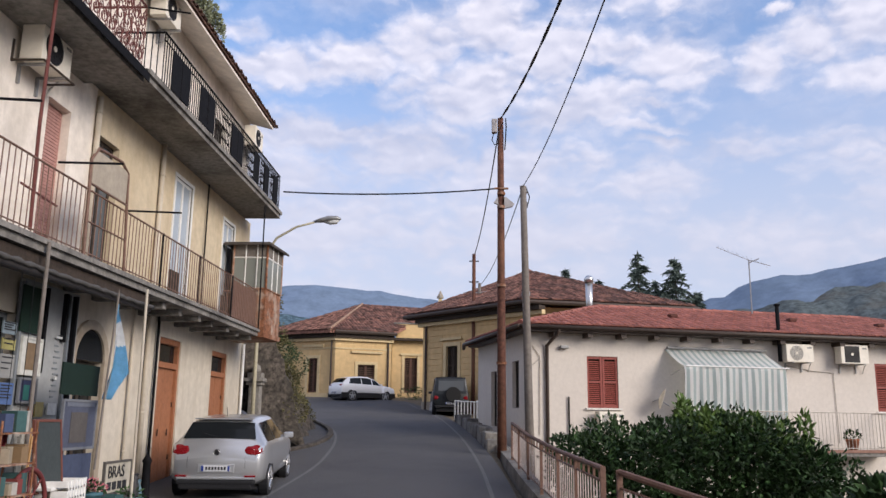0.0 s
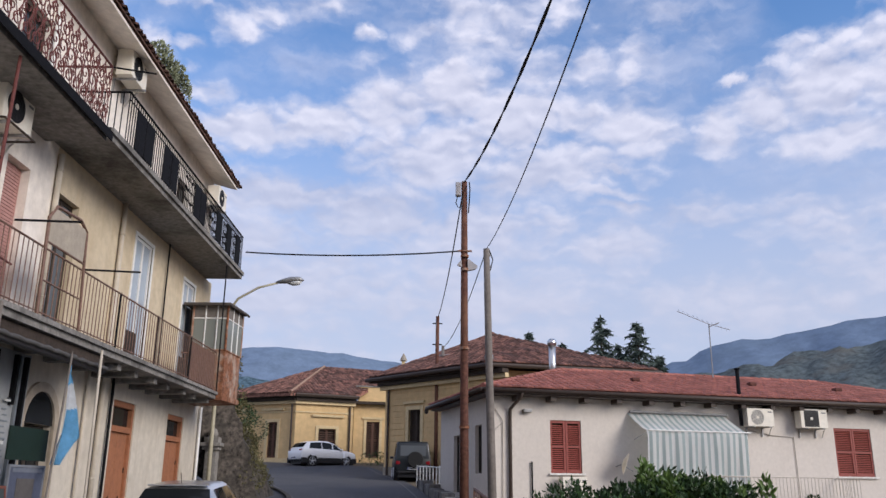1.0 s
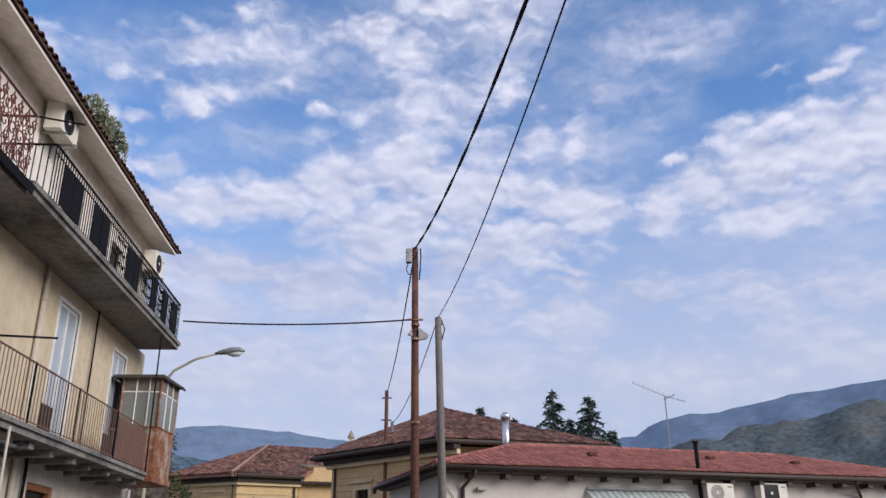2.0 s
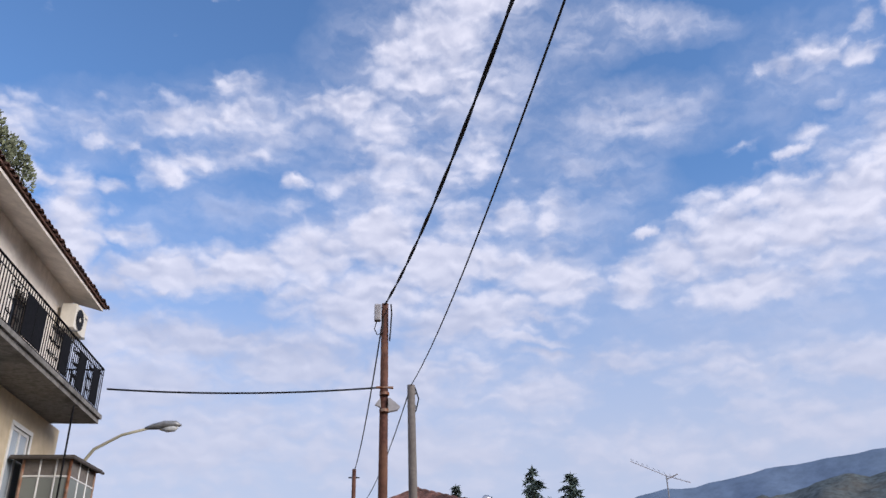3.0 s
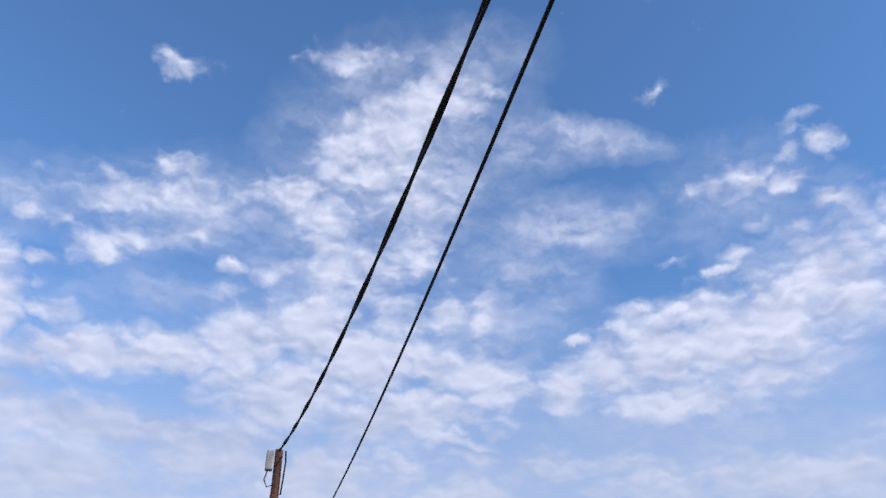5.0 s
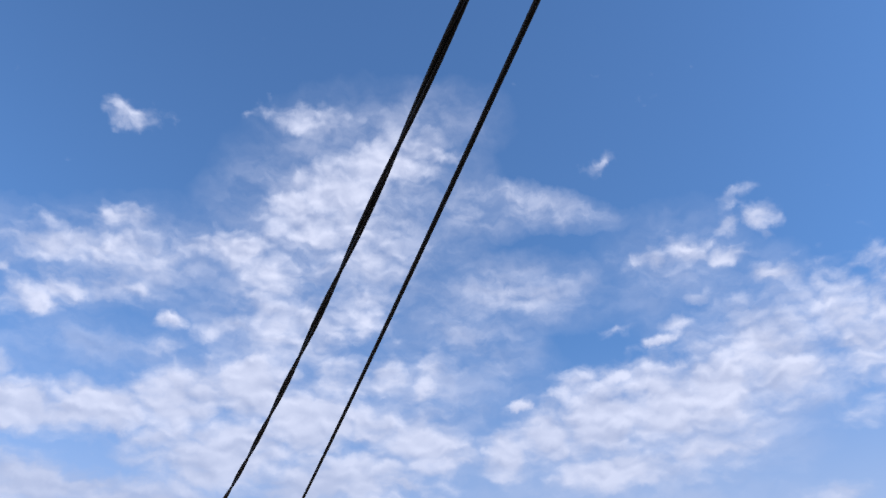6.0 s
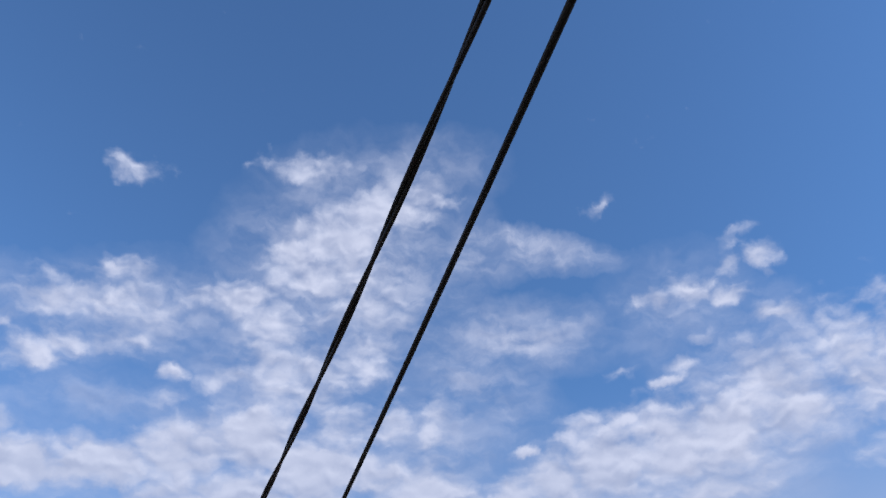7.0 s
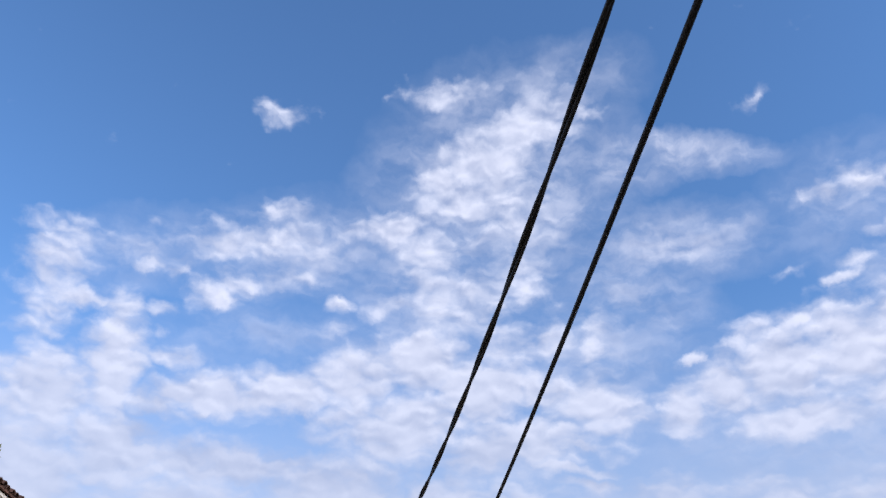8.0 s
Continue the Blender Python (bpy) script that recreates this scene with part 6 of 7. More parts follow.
SILVER = paint("silver_paint", (0.57, 0.575, 0.585), 0.62)
WHITECAR = paint("white_car_paint", (0.82, 0.82, 0.83), 0.0)
DARKCAR = paint("dark_green_paint", (0.014, 0.017, 0.019), 0.0, 0.4)
DARKCAR.node_tree.nodes["Principled BSDF"].inputs["Coat Weight"].default_value = 0.12
hatch, hatch_body = car("silver hatchback parked against the building", (-4.50, 14.75, road_z(15.4) + 0.0), 4.5,
    [(0, 0.42, 0.74, 0.74, 0.76, 0.68), (0.05, 0.32, 0.90, 0.80, 0.93, 0.72), (0.16, 0.26, 0.99, 0.845, 1.03, 0.70), (0.36, 0.24, 0.99, 0.868, 1.26, 0.63), (0.55, 0.24, 0.985, 0.875, 1.405, 0.585), (0.75, 0.24, 0.98, 0.878, 1.44, 0.58),
     (1.4, 0.24, 0.97, 0.88, 1.46, 0.60), (2.1, 0.24, 0.955, 0.878, 1.455, 0.60), (2.55, 0.24, 0.945, 0.872, 1.36, 0.60), (3.12, 0.24, 0.93, 0.86, 1.00, 0.70), (3.6, 0.25, 0.86, 0.84, 0.90, 0.70), (3.93, 0.28, 0.72, 0.78, 0.75, 0.66), (4.05, 0.34, 0.60, 0.66, 0.62, 0.56)],
    SILVER, 0.315, (0.72, 3.22), [(0.55, 1.35, 0.12, 0.05), (1.42, 2.2, 0.0, 0.0), (2.27, 3.0, 0.0, -0.42)], (0.20, 0.50), (2.6, 3.1), 0.78, (0.50, 0.835), 0.21, pitch=radians(2.6))
hatch.scale = (0.97, 0.97, 0.94)
part("emblem", bar([(0, 0.0, 0.84), (0, 0.06, 0.845)], 0.062, 20), BLACKPLASTIC, hatch_body, "round dark badge")
part("emblem_ring", tube(bmesh.new(), [(0.055 * math.cos(a), 0.0, 0.84 + 0.055 * math.sin(a)) for a in (2 * math.pi * k / 20 for k in range(21))], 0.006, 5, False), RIM, hatch_body)
part("hatch_line", boxes((-0.72, 0.72, 0.035, 0.06, 0.655, 0.668)), BLACKPLASTIC, hatch_body)
part("lower_bumper", boxes((-0.70, 0.70, -0.035, 0.1, 0.352, 0.40), bevel=0.02), SILVER, hatch_body, "bright lower bumper strip")
part("aerial", bar([(0, 0.78, 1.45), (0, 0.68, 1.66)], 0.006, 5), BLACKPLASTIC, hatch_body)
part("rear_wiper", bar([(0.05, 0.2, 1.09), (-0.3, 0.26, 1.17)], 0.01, 5), BLACKPLASTIC, hatch_body)
part("hatch_crease", boxes((-0.70, 0.70, 0.012, 0.06, 0.742, 0.752)), BLACKPLASTIC, hatch_body)
part("plate_recess", boxes((-0.33, 0.33, -0.014, 0.04, 0.47, 0.635), bevel=0.01), SILVER, hatch_body)
part("diffuser", boxes((-0.66, 0.66, -0.02, 0.2, 0.17, 0.345), bevel=0.03), BLACKPLASTIC, hatch_body, "black lower bumper")
for sgn in (-1, 1):
    part("hatch_seam", boxes((sgn * 0.52 - 0.004, sgn * 0.52 + 0.004, 0.0, 0.06, 0.56, 0.76)), BLACKPLASTIC, hatch_body)
    part("reflector", boxes((sgn * 0.62 - 0.1, sgn * 0.62 + 0.1, -0.03, 0.02, 0.40, 0.43), bevel=0.005), TAIL, hatch_body)
part("roof_spoiler", boxes((-0.54, 0.54, 0.46, 0.66, 1.425, 1.45), bevel=0.01), SILVER, hatch_body)

SUV = [(0, 0.55, 0.85, 0.74, 0.87, 0.68), (0.06, 0.42, 1.02, 0.84, 1.05, 0.76), (0.2, 0.36, 1.10, 0.88, 1.18, 0.72), (0.5, 0.34, 1.11, 0.905, 1.46, 0.66), (0.8, 0.34, 1.10, 0.92, 1.57, 0.64), (1.6, 0.34, 1.08, 0.92, 1.63, 0.66), (2.2, 0.34, 1.06, 0.92, 1.61, 0.66),
       (2.75, 0.34, 1.04, 0.91, 1.45, 0.66), (3.3, 0.34, 1.02, 0.90, 1.10, 0.74), (3.9, 0.36, 0.98, 0.88, 1.01, 0.74), (4.25, 0.42, 0.86, 0.82, 0.88, 0.70), (4.4, 0.48, 0.72, 0.68, 0.74, 0.58)]
suv, suv_body = car("white crossover parked by the yellow house", (-8.55, 51.2, road_z(51.5) - 0.05), -50, SUV, WHITECAR, 0.36, (0.85, 3.5), [(0.6, 1.55, 0.2, 0.05), (1.62, 2.4, 0.0, 0.0), (2.47, 3.2, 0.0, -0.4)], (0.22, 0.6), (2.8, 3.28), 0.98, (0.50, 0.84), 0.12, skirt=True)
suv.scale = (0.95, 0.93, 0.95)
OFFROAD = [(0, 0.50, 1.02, 0.80, 1.04, 0.76), (0.04, 0.42, 1.08, 0.85, 1.70, 0.72), (0.12, 0.40, 1.09, 0.87, 1.78, 0.72), (1.0, 0.40, 1.09, 0.88, 1.82, 0.74), (2.3, 0.40, 1.08, 0.88, 1.80, 0.74), (2.7, 0.40, 1.06, 0.87, 1.60, 0.72), (2.95, 0.40, 1.05, 0.86, 1.14, 0.76), (3.9, 0.42, 1.0, 0.84, 1.06, 0.74), (4.1, 0.46, 0.85, 0.80, 0.88, 0.70)]
offroad, offroad_body = car("dark off-road car parked at the kerb", (-1.02, 39.6, road_z(40) + 0.0), 5, OFFROAD, DARKCAR, 0.37, (0.75, 3.2), [(0.25, 1.2, 0.05, 0.0), (1.28, 2.0, 0.0, 0.0), (2.07, 2.8, 0.0, -0.2)], (0.05, 0.11), (2.65, 2.92), 0.72, (0.60, 0.80), 0.18, spare=True)
part("tailgate_window", boxes((-0.6, 0.6, -0.012, 0.03, 1.12, 1.6), bevel=0.01), WINGLASS, offroad_body)

# ---- shop front clutter under the balcony ----
def colour(name, c, rough=0.7):
    return mat(name, c, rough, grain=0.08, size=14, stain=0.25, stain_size=3.0)


roll = thing("rolled_awning", "dark rolled awning under the balcony", "awning", at=(-5.5, 0, 0))
part("cloth_roll", bar([(0, 4, 3.36), (0, 9, 3.36), (0, 13.6, 3.38)], 0.07, 8), colour("dark_canvas", (0.05, 0.045, 0.045)), roll, smooth=True)
part("beam", boxes((-0.08, -0.02, 4, 13.7, 3.45, 3.60)), DARKWOOD, roll)
part("string", bar([(0.08, 8.0, 3.31), (0.08, 13.5, 3.32)], 0.006, 4), CABLE, roll)
shop_pole = thing("awning_post", "thin galvanised post holding up the balcony edge", "post")
part("shaft", bar([(-5.36, 9.95, road_z(10)), (-5.38, 10.0, 3.75)], 0.026, 8), GREYPOLE, shop_pole)

flag = thing("flag", "light blue and white flag hanging from a slanting staff", "flag", at=(-5.35, 12.09, 0))
part("staff", bar([(0.0, -0.27, 0.85), (0.0, 0.0, 3.36)], 0.016, 6), GREYPOLE, flag)
part("finial", bar([(0, 0, 3.36), (0, 0.01, 3.46)], [0.02, 0.004], 6), GREYPOLE, flag)
FLAGM = [colour("flag_blue", (0.16, 0.42, 0.66)), colour("flag_white", (0.72, 0.74, 0.76))]
bm = bmesh.new()
prev = None
for i in range(49):
    k = i / 48
    row = []
    for j in range(25):
        s = j / 24
        reach = (0.04 + 0.38 * min(1, k * 1.45)) * (1 - 0.85 * max(0, k - 0.68) / 0.32)
        y = -0.13 * k + 1.25 * reach * s
        x = 0.05 * math.sin(s * 8 + k * 3) * (0.3 + k) + 0.25 * reach * s
        z = 3.28 - 1.45 * k - 0.20 * s * (1 - k)
        row.append(bm.verts.new((x, y, z)))
    if prev:
        for j in range(24):
            f = bm.faces.new((prev[j], row[j], row[j + 1], prev[j + 1]))
            f.material_index = 1 if 7 <= i * 0.62 + j * 0.2 <= 15 or (i > 18 and j < 3) else 0
    prev = row
bmesh.ops.solidify(bm, geom=bm.faces[:], thickness=0.003)
part("cloth", bm, FLAGM, flag, smooth=True)


def board(name, label, category, x, y0, y1, z0, z1, face, frame_c=None, lean=0.0, group=""):
    """A flat board facing the street with a raised frame."""
    ob = thing(name, label, category, group, at=(x, y0, z0))
    ob.rotation_euler.y = lean
    w, h = y1 - y0, z1 - z0
    part("face", boxes((-0.02, 0, 0.02, w - 0.02, 0.02, h - 0.02)), face, ob)
    if frame_c:
        for a in ((0, w, 0, 0.035), (0, w, h - 0.035, h), (0, 0.035, 0.035, h - 0.035), (w - 0.035, w, 0.035, h - 0.035)):
            part("frame_bar", boxes((-0.03, 0.012, a[0], a[1], a[2], a[3]), bevel=0.004), frame_c, ob)
    return ob


WHITEBOARD = colour("off_white_panel", (0.62, 0.62, 0.58))
board("sign_board", "dark green board fixed beside the arch", "sign", -5.62, 11.15, 12.31, 1.86, 2.34, colour("dark_green_board", (0.008, 0.022, 0.015)), None)
poster = board("poster_frame", "blue-grey poster in a pale frame", "poster", -5.62, 11.28, 12.31, 1.12, 1.82, colour("poster_blue", (0.08, 0.09, 0.13)), colour("pale_frame", (0.17, 0.18, 0.2)))
part("poster_picture", boxes((0.002, 0.006, 0.25, 0.75, 0.1, 0.52)), colour("poster_brown", (0.10, 0.09, 0.085)), poster)
part("poster_strip", boxes((0.002, 0.006, 0.1, 0.95, 0.60, 0.66)), colour("poster_pale", (0.14, 0.155, 0.19)), poster)
board("poster_frame", "lower blue panel below the poster", "poster", -5.62, 11.3, 12.3, 0.62, 1.08, colour("panel_blue", (0.06, 0.075, 0.125)), None)
bb = board("chalkboard", "dark chalkboard in a worn red frame leaning by the door", "chalkboard", -5.45, 10.45, 11.15, 0.62, 1.55, colour("chalk_dark", (0.05, 0.06, 0.06)), colour("worn_red", (0.16, 0.06, 0.045)), -0.12)
# small lettered strips down the grey pier, and papers fixed over the shop window and its frame
for i in range(10):
    z = 2.62 - i * 0.085
    part("shop_label", boxes((-6.358, -6.350, 12.28 + 0.03 * (i % 2), 12.40 + 0.04 * (i % 3), z, z + 0.022)), MATS["grey_shop_frame"], building)
NOTICES = [("pale printed notice fixed in the shop window", 10.75, 11.12, 2.65, 2.86, (0.24, 0.30, 0.34), 4), ("yellowed notice fixed in the shop window", 10.78, 11.14, 2.44, 2.63, (0.36, 0.33, 0.13), 2),
           ("grey printed notice fixed in the shop window", 10.77, 11.16, 2.06, 2.42, (0.30, 0.30, 0.29), 3), ("blue notice fixed in the shop window", 10.83, 11.21, 1.71, 2.04, (0.09, 0.15, 0.32), 5),
           ("yellow sheet hung on the shop front", 11.81, 12.07, 1.55, 1.80, (0.46, 0.38, 0.17), 0), ("orange sheet hung on the shop front", 11.64, 11.79, 1.55, 1.73, (0.48, 0.14, 0.05), 0),
           ("white paper fixed on the grey pier", 12.15, 12.44, 1.58, 1.79, (0.66, 0.66, 0.64), 0), ("white paper fixed high on the grey pier", 12.22, 12.42, 2.72, 2.79, (0.66, 0.66, 0.64), 1),
           ("small white label fixed on the grey pier", 12.28, 12.38, 2.10, 2.19, (0.66, 0.66, 0.64), 1), ("pale painted panel with small dark marks", 11.47, 12.04, 0.75, 1.5, (0.56, 0.54, 0.49), 2)]
for i, (label, y0, y1, z0, z1, c, lines) in enumerate(NOTICES):
    p = board("notice", label, "notice", -6.30, y0, y1, z0, z1, colour("notice_%s" % "abcdefghij"[i], c), None, group="shop notices")
    for k in range(lines):
        h = (z1 - z0) * (0.8 - 0.62 * k / max(lines, 1))
        part("print_line", boxes((0.001, 0.004, 0.05, (y1 - y0) * (0.85 - 0.12 * (k % 3)), h, h + 0.018)), INK, p)
picture = board("poster_frame", "white framed poster with a brown figureless picture", "poster", -6.28, 11.25, 11.80, 2.14, 2.68, WHITEBOARD, WHITEBOARD)
part("poster_picture", boxes((0.002, 0.006, 0.12, 0.38, 0.08, 0.46)), colour("poster_ochre", (0.22, 0.15, 0.09)), picture)
shade_panel = board("poster_frame", "dark blue and teal panel in a pale frame", "poster", -6.28, 11.29, 11.77, 1.75, 2.11, colour("navy_panel", (0.03, 0.035, 0.085)), colour("pale_frame", (0.17, 0.18, 0.2)))
part("teal_block", boxes((0.002, 0.006, 0.12, 0.27, 0.05, 0.26)), colour("teal_ink", (0.03, 0.14, 0.13)), shade_panel)
board("sign_board", "dark green shutter panel in the shop front", "sign", -6.30, 11.16, 11.80, 2.72, 3.42, colour("panel_green", (0.012, 0.032, 0.022)), None)
white_post = thing("awning_post", "thin white painted post standing under the balcony edge", "post")
part("shaft", bar([(-5.3, 13.09, road_z(13)), (-5.3, 13.03, 3.62)], 0.022, 8), CREAM, white_post)
brd = board("sign_board", "weathered shop sign with dark painted letters", "sign", -5.50, 12.5, 13.5, 0.42, 0.92, colour("sign_cream", (0.46, 0.42, 0.34)), colour("sign_frame", (0.10, 0.09, 0.08)))
cu = bpy.data.curves.new("letters", "FONT")
cu.body, cu.size, cu.extrude = "BRAS", 0.26, 0.004
txt = new("letters", cu)
dg = bpy.context.evaluated_depsgraph_get()
tm = bpy.data.meshes.new_from_object(txt.evaluated_get(dg))
bpy.data.objects.remove(txt)
tm.materials.append(INK)
lo = new("letters", tm)
lo.parent = brd
lo.matrix_basis = Matrix(((0, 0, 1, 0.008), (1, 0, 0, 0.12), (0, 1, 0, 0.25), (0, 0, 0, 1)))
for k in range(4):
    part("letter_bar", boxes((0.001, 0.008, 0.12 + k * 0.19, 0.26 + k * 0.19, 0.07, 0.19)), INK, brd)
crate = thing("crate", "white plastic slatted crate on the pavement", "crate", at=(-5.35, 10.9, road_z(11)), turn=8)
for z in (0.35, 0.47, 0.59):
    part("slat", boxes((-0.2, 0.2, -0.35, -0.335, z, z + 0.08), (-0.2, 0.2, 0.335, 0.35, z, z + 0.08), (0.185, 0.2, -0.335, 0.335, z, z + 0.08), (-0.2, -0.185, -0.335, 0.335, z, z + 0.08)), WHITEPAINT, crate)
for i in range(7):
    part("upright", boxes((0.2, 0.212, -0.34 + i * 0.11, -0.31 + i * 0.11, 0.33, 0.68)), WHITEPAINT, crate)
part("stand", boxes((-0.2, 0.2, -0.33, 0.33, 0.0, 0.34), bevel=0.01), colour("stand_yellow", (0.42, 0.32, 0.12)), crate, "faded yellow box under the crate")
wheel = thing("cart_wheel", "old red cart wheel leaning at the shop front", "wheel", at=(-5.3, 9.95, road_z(10) + 0.45))
part("tread", tube(bmesh.new(), [(0.02, 0.42 * math.cos(a), 0.42 * math.sin(a)) for a in (2 * math.pi * k / 30 for k in range(31))], 0.03, 8, False), colour("wheel_red", (0.15, 0.035, 0.035)), wheel, smooth=True)
for k in range(8):
    a = math.pi * k / 4
    part("spoke", bar([(0.02, 0, 0), (0.02, 0.42 * math.cos(a), 0.42 * math.sin(a))], 0.012, 6), MATS["wheel_red"], wheel)
part("hub", bar([(-0.05, 0, 0), (0.1, 0, 0)], 0.06, 12), BLACKIRON, wheel)
for i, (y, x, h, r, c) in enumerate(((11.75, -5.35, 0.42, 0.17, (0.06, 0.14, 0.17)), (12.15, -5.45, 0.36, 0.13, (0.05, 0.05, 0.06)), (9.3, -5.3, 0.5, 0.2, (0.30, 0.20, 0.12)), (12.9, -5.25, 0.22, 0.22, (0.20, 0.42, 0.42)))):
    tub = thing("planter", "small tub planter standing at the shop front", "planter", "shop planters", at=(x, y, road_z(y)))
    part("tub", bar([(0, 0, 0), (0, 0, h * 0.9), (0, 0, h * 0.92), (0, 0, h)], [r * 0.7, r * 0.95, r * 1.05, r * 1.05], 14), colour("tub_%s" % "abcd"[i], c), tub, smooth=True)
    leaf_cloud("plant", "", "", [(0, 0, h + 0.05, r * 0.8, r * 0.8, 0.09)], 50, 0.09, LEAF, 50 + i, tub)
bol = thing("bollard", "dark iron bollard beside the orange door", "bollard", at=(-5.6, 14.4, road_z(14.4)))
part("shaft", bar([(0, 0, 0), (0, 0, 0.1), (0, 0, 0.65), (0, 0, 0.68), (0, 0, 0.78)], [0.1, 0.075, 0.065, 0.085, 0.03], 12), BLACKIRON, bol, smooth=True)
FLOWER = colour("pink_petals", (0.55, 0.16, 0.20))
for i, (y, z) in enumerate(((11.72, 0.50), (11.85, 0.54), (12.1, 0.44))):
    fl = leaf_cloud("blossom", "small pink blossoms over a planter", "flower", [(-5.35, y, z + road_z(12), 0.08, 0.08, 0.06)], 40, 0.05, FLOWER, 70 + i)
for y, c in ((9.55, (0.30, 0.06, 0.08)), (9.85, (0.5, 0.47, 0.42))):
    rag = thing("hanging_cloth", "small folded cloth hanging at the shop window", "cloth", "hung cloths", at=(-5.5, y, 1.62))
    bm = bmesh.new()
    prev = None
    for i in range(9):
        row = [bm.verts.new((0.03 * math.sin(j * 1.3 + i * 0.4), j * 0.035, -0.05 * i - 0.01 * j)) for j in range(8)]
        if prev:
            for j in range(7):
                bm.faces.new((prev[j], row[j], row[j + 1], prev[j + 1]))
        prev = row
    bmesh.ops.solidify(bm, geom=bm.faces[:], thickness=0.004)
    part("cloth", bm, colour("cloth_%d" % int(y * 10), c), rag, smooth=True)
    part("cord", bar([(0, 0.12, 0), (0, 0.12, 1.72)], 0.004, 4), CABLE, rag)
part("step", boxes((-6.43, -5.9, 12.9, 22.8, 0.0, 0.1)), CONCRETE, building)

# racks, boxes and small wares before the shop window
rack = thing("display_rack", "rusty display rack with packets and boxes", "rack", at=(-5.35, 9.05, road_z(9.3)))
for x in (-0.18, 0.18):
    for y in (0.0, 0.75):
        part("upright", bar([(x, y, 0), (x, y, 1.45)], 0.014, 6), RUST, rack)
for z in (0.25, 0.6, 0.95, 1.3):
    part("shelf", boxes((-0.2, 0.2, -0.02, 0.77, z, z + 0.02)), RUST, rack)
rnd = random.Random(33)
PACK = [colour("packet_%s" % n, c) for n, c in (("white", (0.38, 0.36, 0.33)), ("red", (0.20, 0.05, 0.045)), ("blue", (0.06, 0.08, 0.15)), ("kraft", (0.24, 0.16, 0.09)), ("teal", (0.05, 0.11, 0.11)), ("cream", (0.32, 0.27, 0.20)))]
for z in (0.27, 0.62, 0.97, 1.32):
    y = 0.0
    while y < 0.68:
        w, h = rnd.uniform(0.07, 0.16), rnd.uniform(0.12, 0.26)
        pk = part("packet", boxes((-0.12, 0.12, 0, w, 0, h), bevel=0.008), rnd.choice(PACK))
        pk.matrix_basis = pose(-5.35 + rnd.uniform(-0.06, 0.05), 9.05 + y, road_z(9.3) + z, 0, 0, rnd.uniform(-16, 16))
        tagged(pk, "small coloured packet standing on the rack", "packet", "packets on the rack")
        y += w + 0.015
table = thing("side_table", "small white-topped table beside the shop door", "table", at=(-5.5, 10.55, road_z(10.7)))
part("tabletop", boxes((-0.25, 0.25, -0.1, 0.75, 0.56, 0.60), bevel=0.008), WHITEPAINT, table)
for x in (-0.2, 0.2):
    for y in (-0.05, 0.7):
        part("leg", bar([(x, y, 0), (x, y, 0.56)], 0.018, 6), DARKWOOD, table)
for i, (x, y, w, h, c) in enumerate(((-5.15, 10.25, 0.42, 0.3, 3), (-5.2, 11.45, 0.36, 0.26, 0), (-5.2, 12.05, 0.3, 0.36, 4), (-5.1, 9.75, 0.3, 0.24, 5))):
    bx = thing("cardboard_box", "open box of wares on the pavement", "box", "boxes of wares", at=(x, y, road_z(y)), turn=rnd.uniform(-12, 12))
    for a in ((-w / 2, w / 2, -w / 2, -w / 2 + 0.012), (-w / 2, w / 2, w / 2 - 0.012, w / 2), (-w / 2, -w / 2 + 0.012, -w / 2 + 0.012, w / 2 - 0.012), (w / 2 - 0.012, w / 2, -w / 2 + 0.012, w / 2 - 0.012)):
        part("side_panel", boxes((*a, 0.0, h)), PACK[c], bx)
    part("bottom_panel", boxes((-w / 2 + 0.012, w / 2 - 0.012, -w / 2 + 0.012, w / 2 - 0.012, 0.0, 0.01)), PACK[c], bx)
for y, z0 in ((11.82, 2.2), (12.42, 2.7), (12.72, 0.3)):
    part("shop_post", boxes((-6.36, -6.29, y, y + 0.07, z0, 3.45), bevel=0.008), BLACKIRON, building, "dark upright of the shop front")
for y in (12.58, 11.2):
    part("shop_frame", boxes((-6.36, -6.31, y, y + 0.05, 0.2, 3.45), bevel=0.006), MATS["grey_shop_frame"], building, "grey metal upright of the shop front")
# a sagging cord with rolled netting along the beam, wooden crate and tall bundles before the window
netting = thing("rolled_netting", "grey rolled netting slung along the balcony beam", "netting")
part("roll", bar([(-5.42, 8.0 + 0.14 * i, 3.40 + 0.008 * math.sin(i * 2.1)) for i in range(41)], [0.034 + 0.009 * math.sin(i * 3.3) for i in range(41)], 8), colour("grey_netting", (0.085, 0.08, 0.075)), netting, smooth=True)
bundle = thing("broom_bundle", "bundle of wooden broom handles standing by the shop", "brooms", at=(-5.45, 10.1, road_z(10)))
for i in range(7):
    part("handle", bar([(0.03 * math.cos(i * 2.2), 0.05 * math.sin(i * 1.7), 0), (0.05 * math.cos(i * 2.2), 0.07 * math.sin(i * 1.7) + 0.04, 1.25 + 0.05 * (i % 3))], 0.014, 6), colour("broom_wood", (0.46, 0.27, 0.12)), bundle)
crate2 = thing("wooden_crate", "worn wooden crate with dark packets on the pavement", "crate", at=(-5.25, 9.6, road_z(9.6)), turn=6)
for z in (0.02, 0.16, 0.30):
    part("slat", boxes((0.18, 0.2, -0.3, 0.3, z, z + 0.1), (-0.2, -0.18, -0.3, 0.3, z, z + 0.1), (-0.18, 0.18, -0.3, -0.28, z, z + 0.1), (-0.18, 0.18, 0.28, 0.3, z, z + 0.1), bevel=0.004), colour("crate_wood", (0.30, 0.20, 0.11)), crate2)
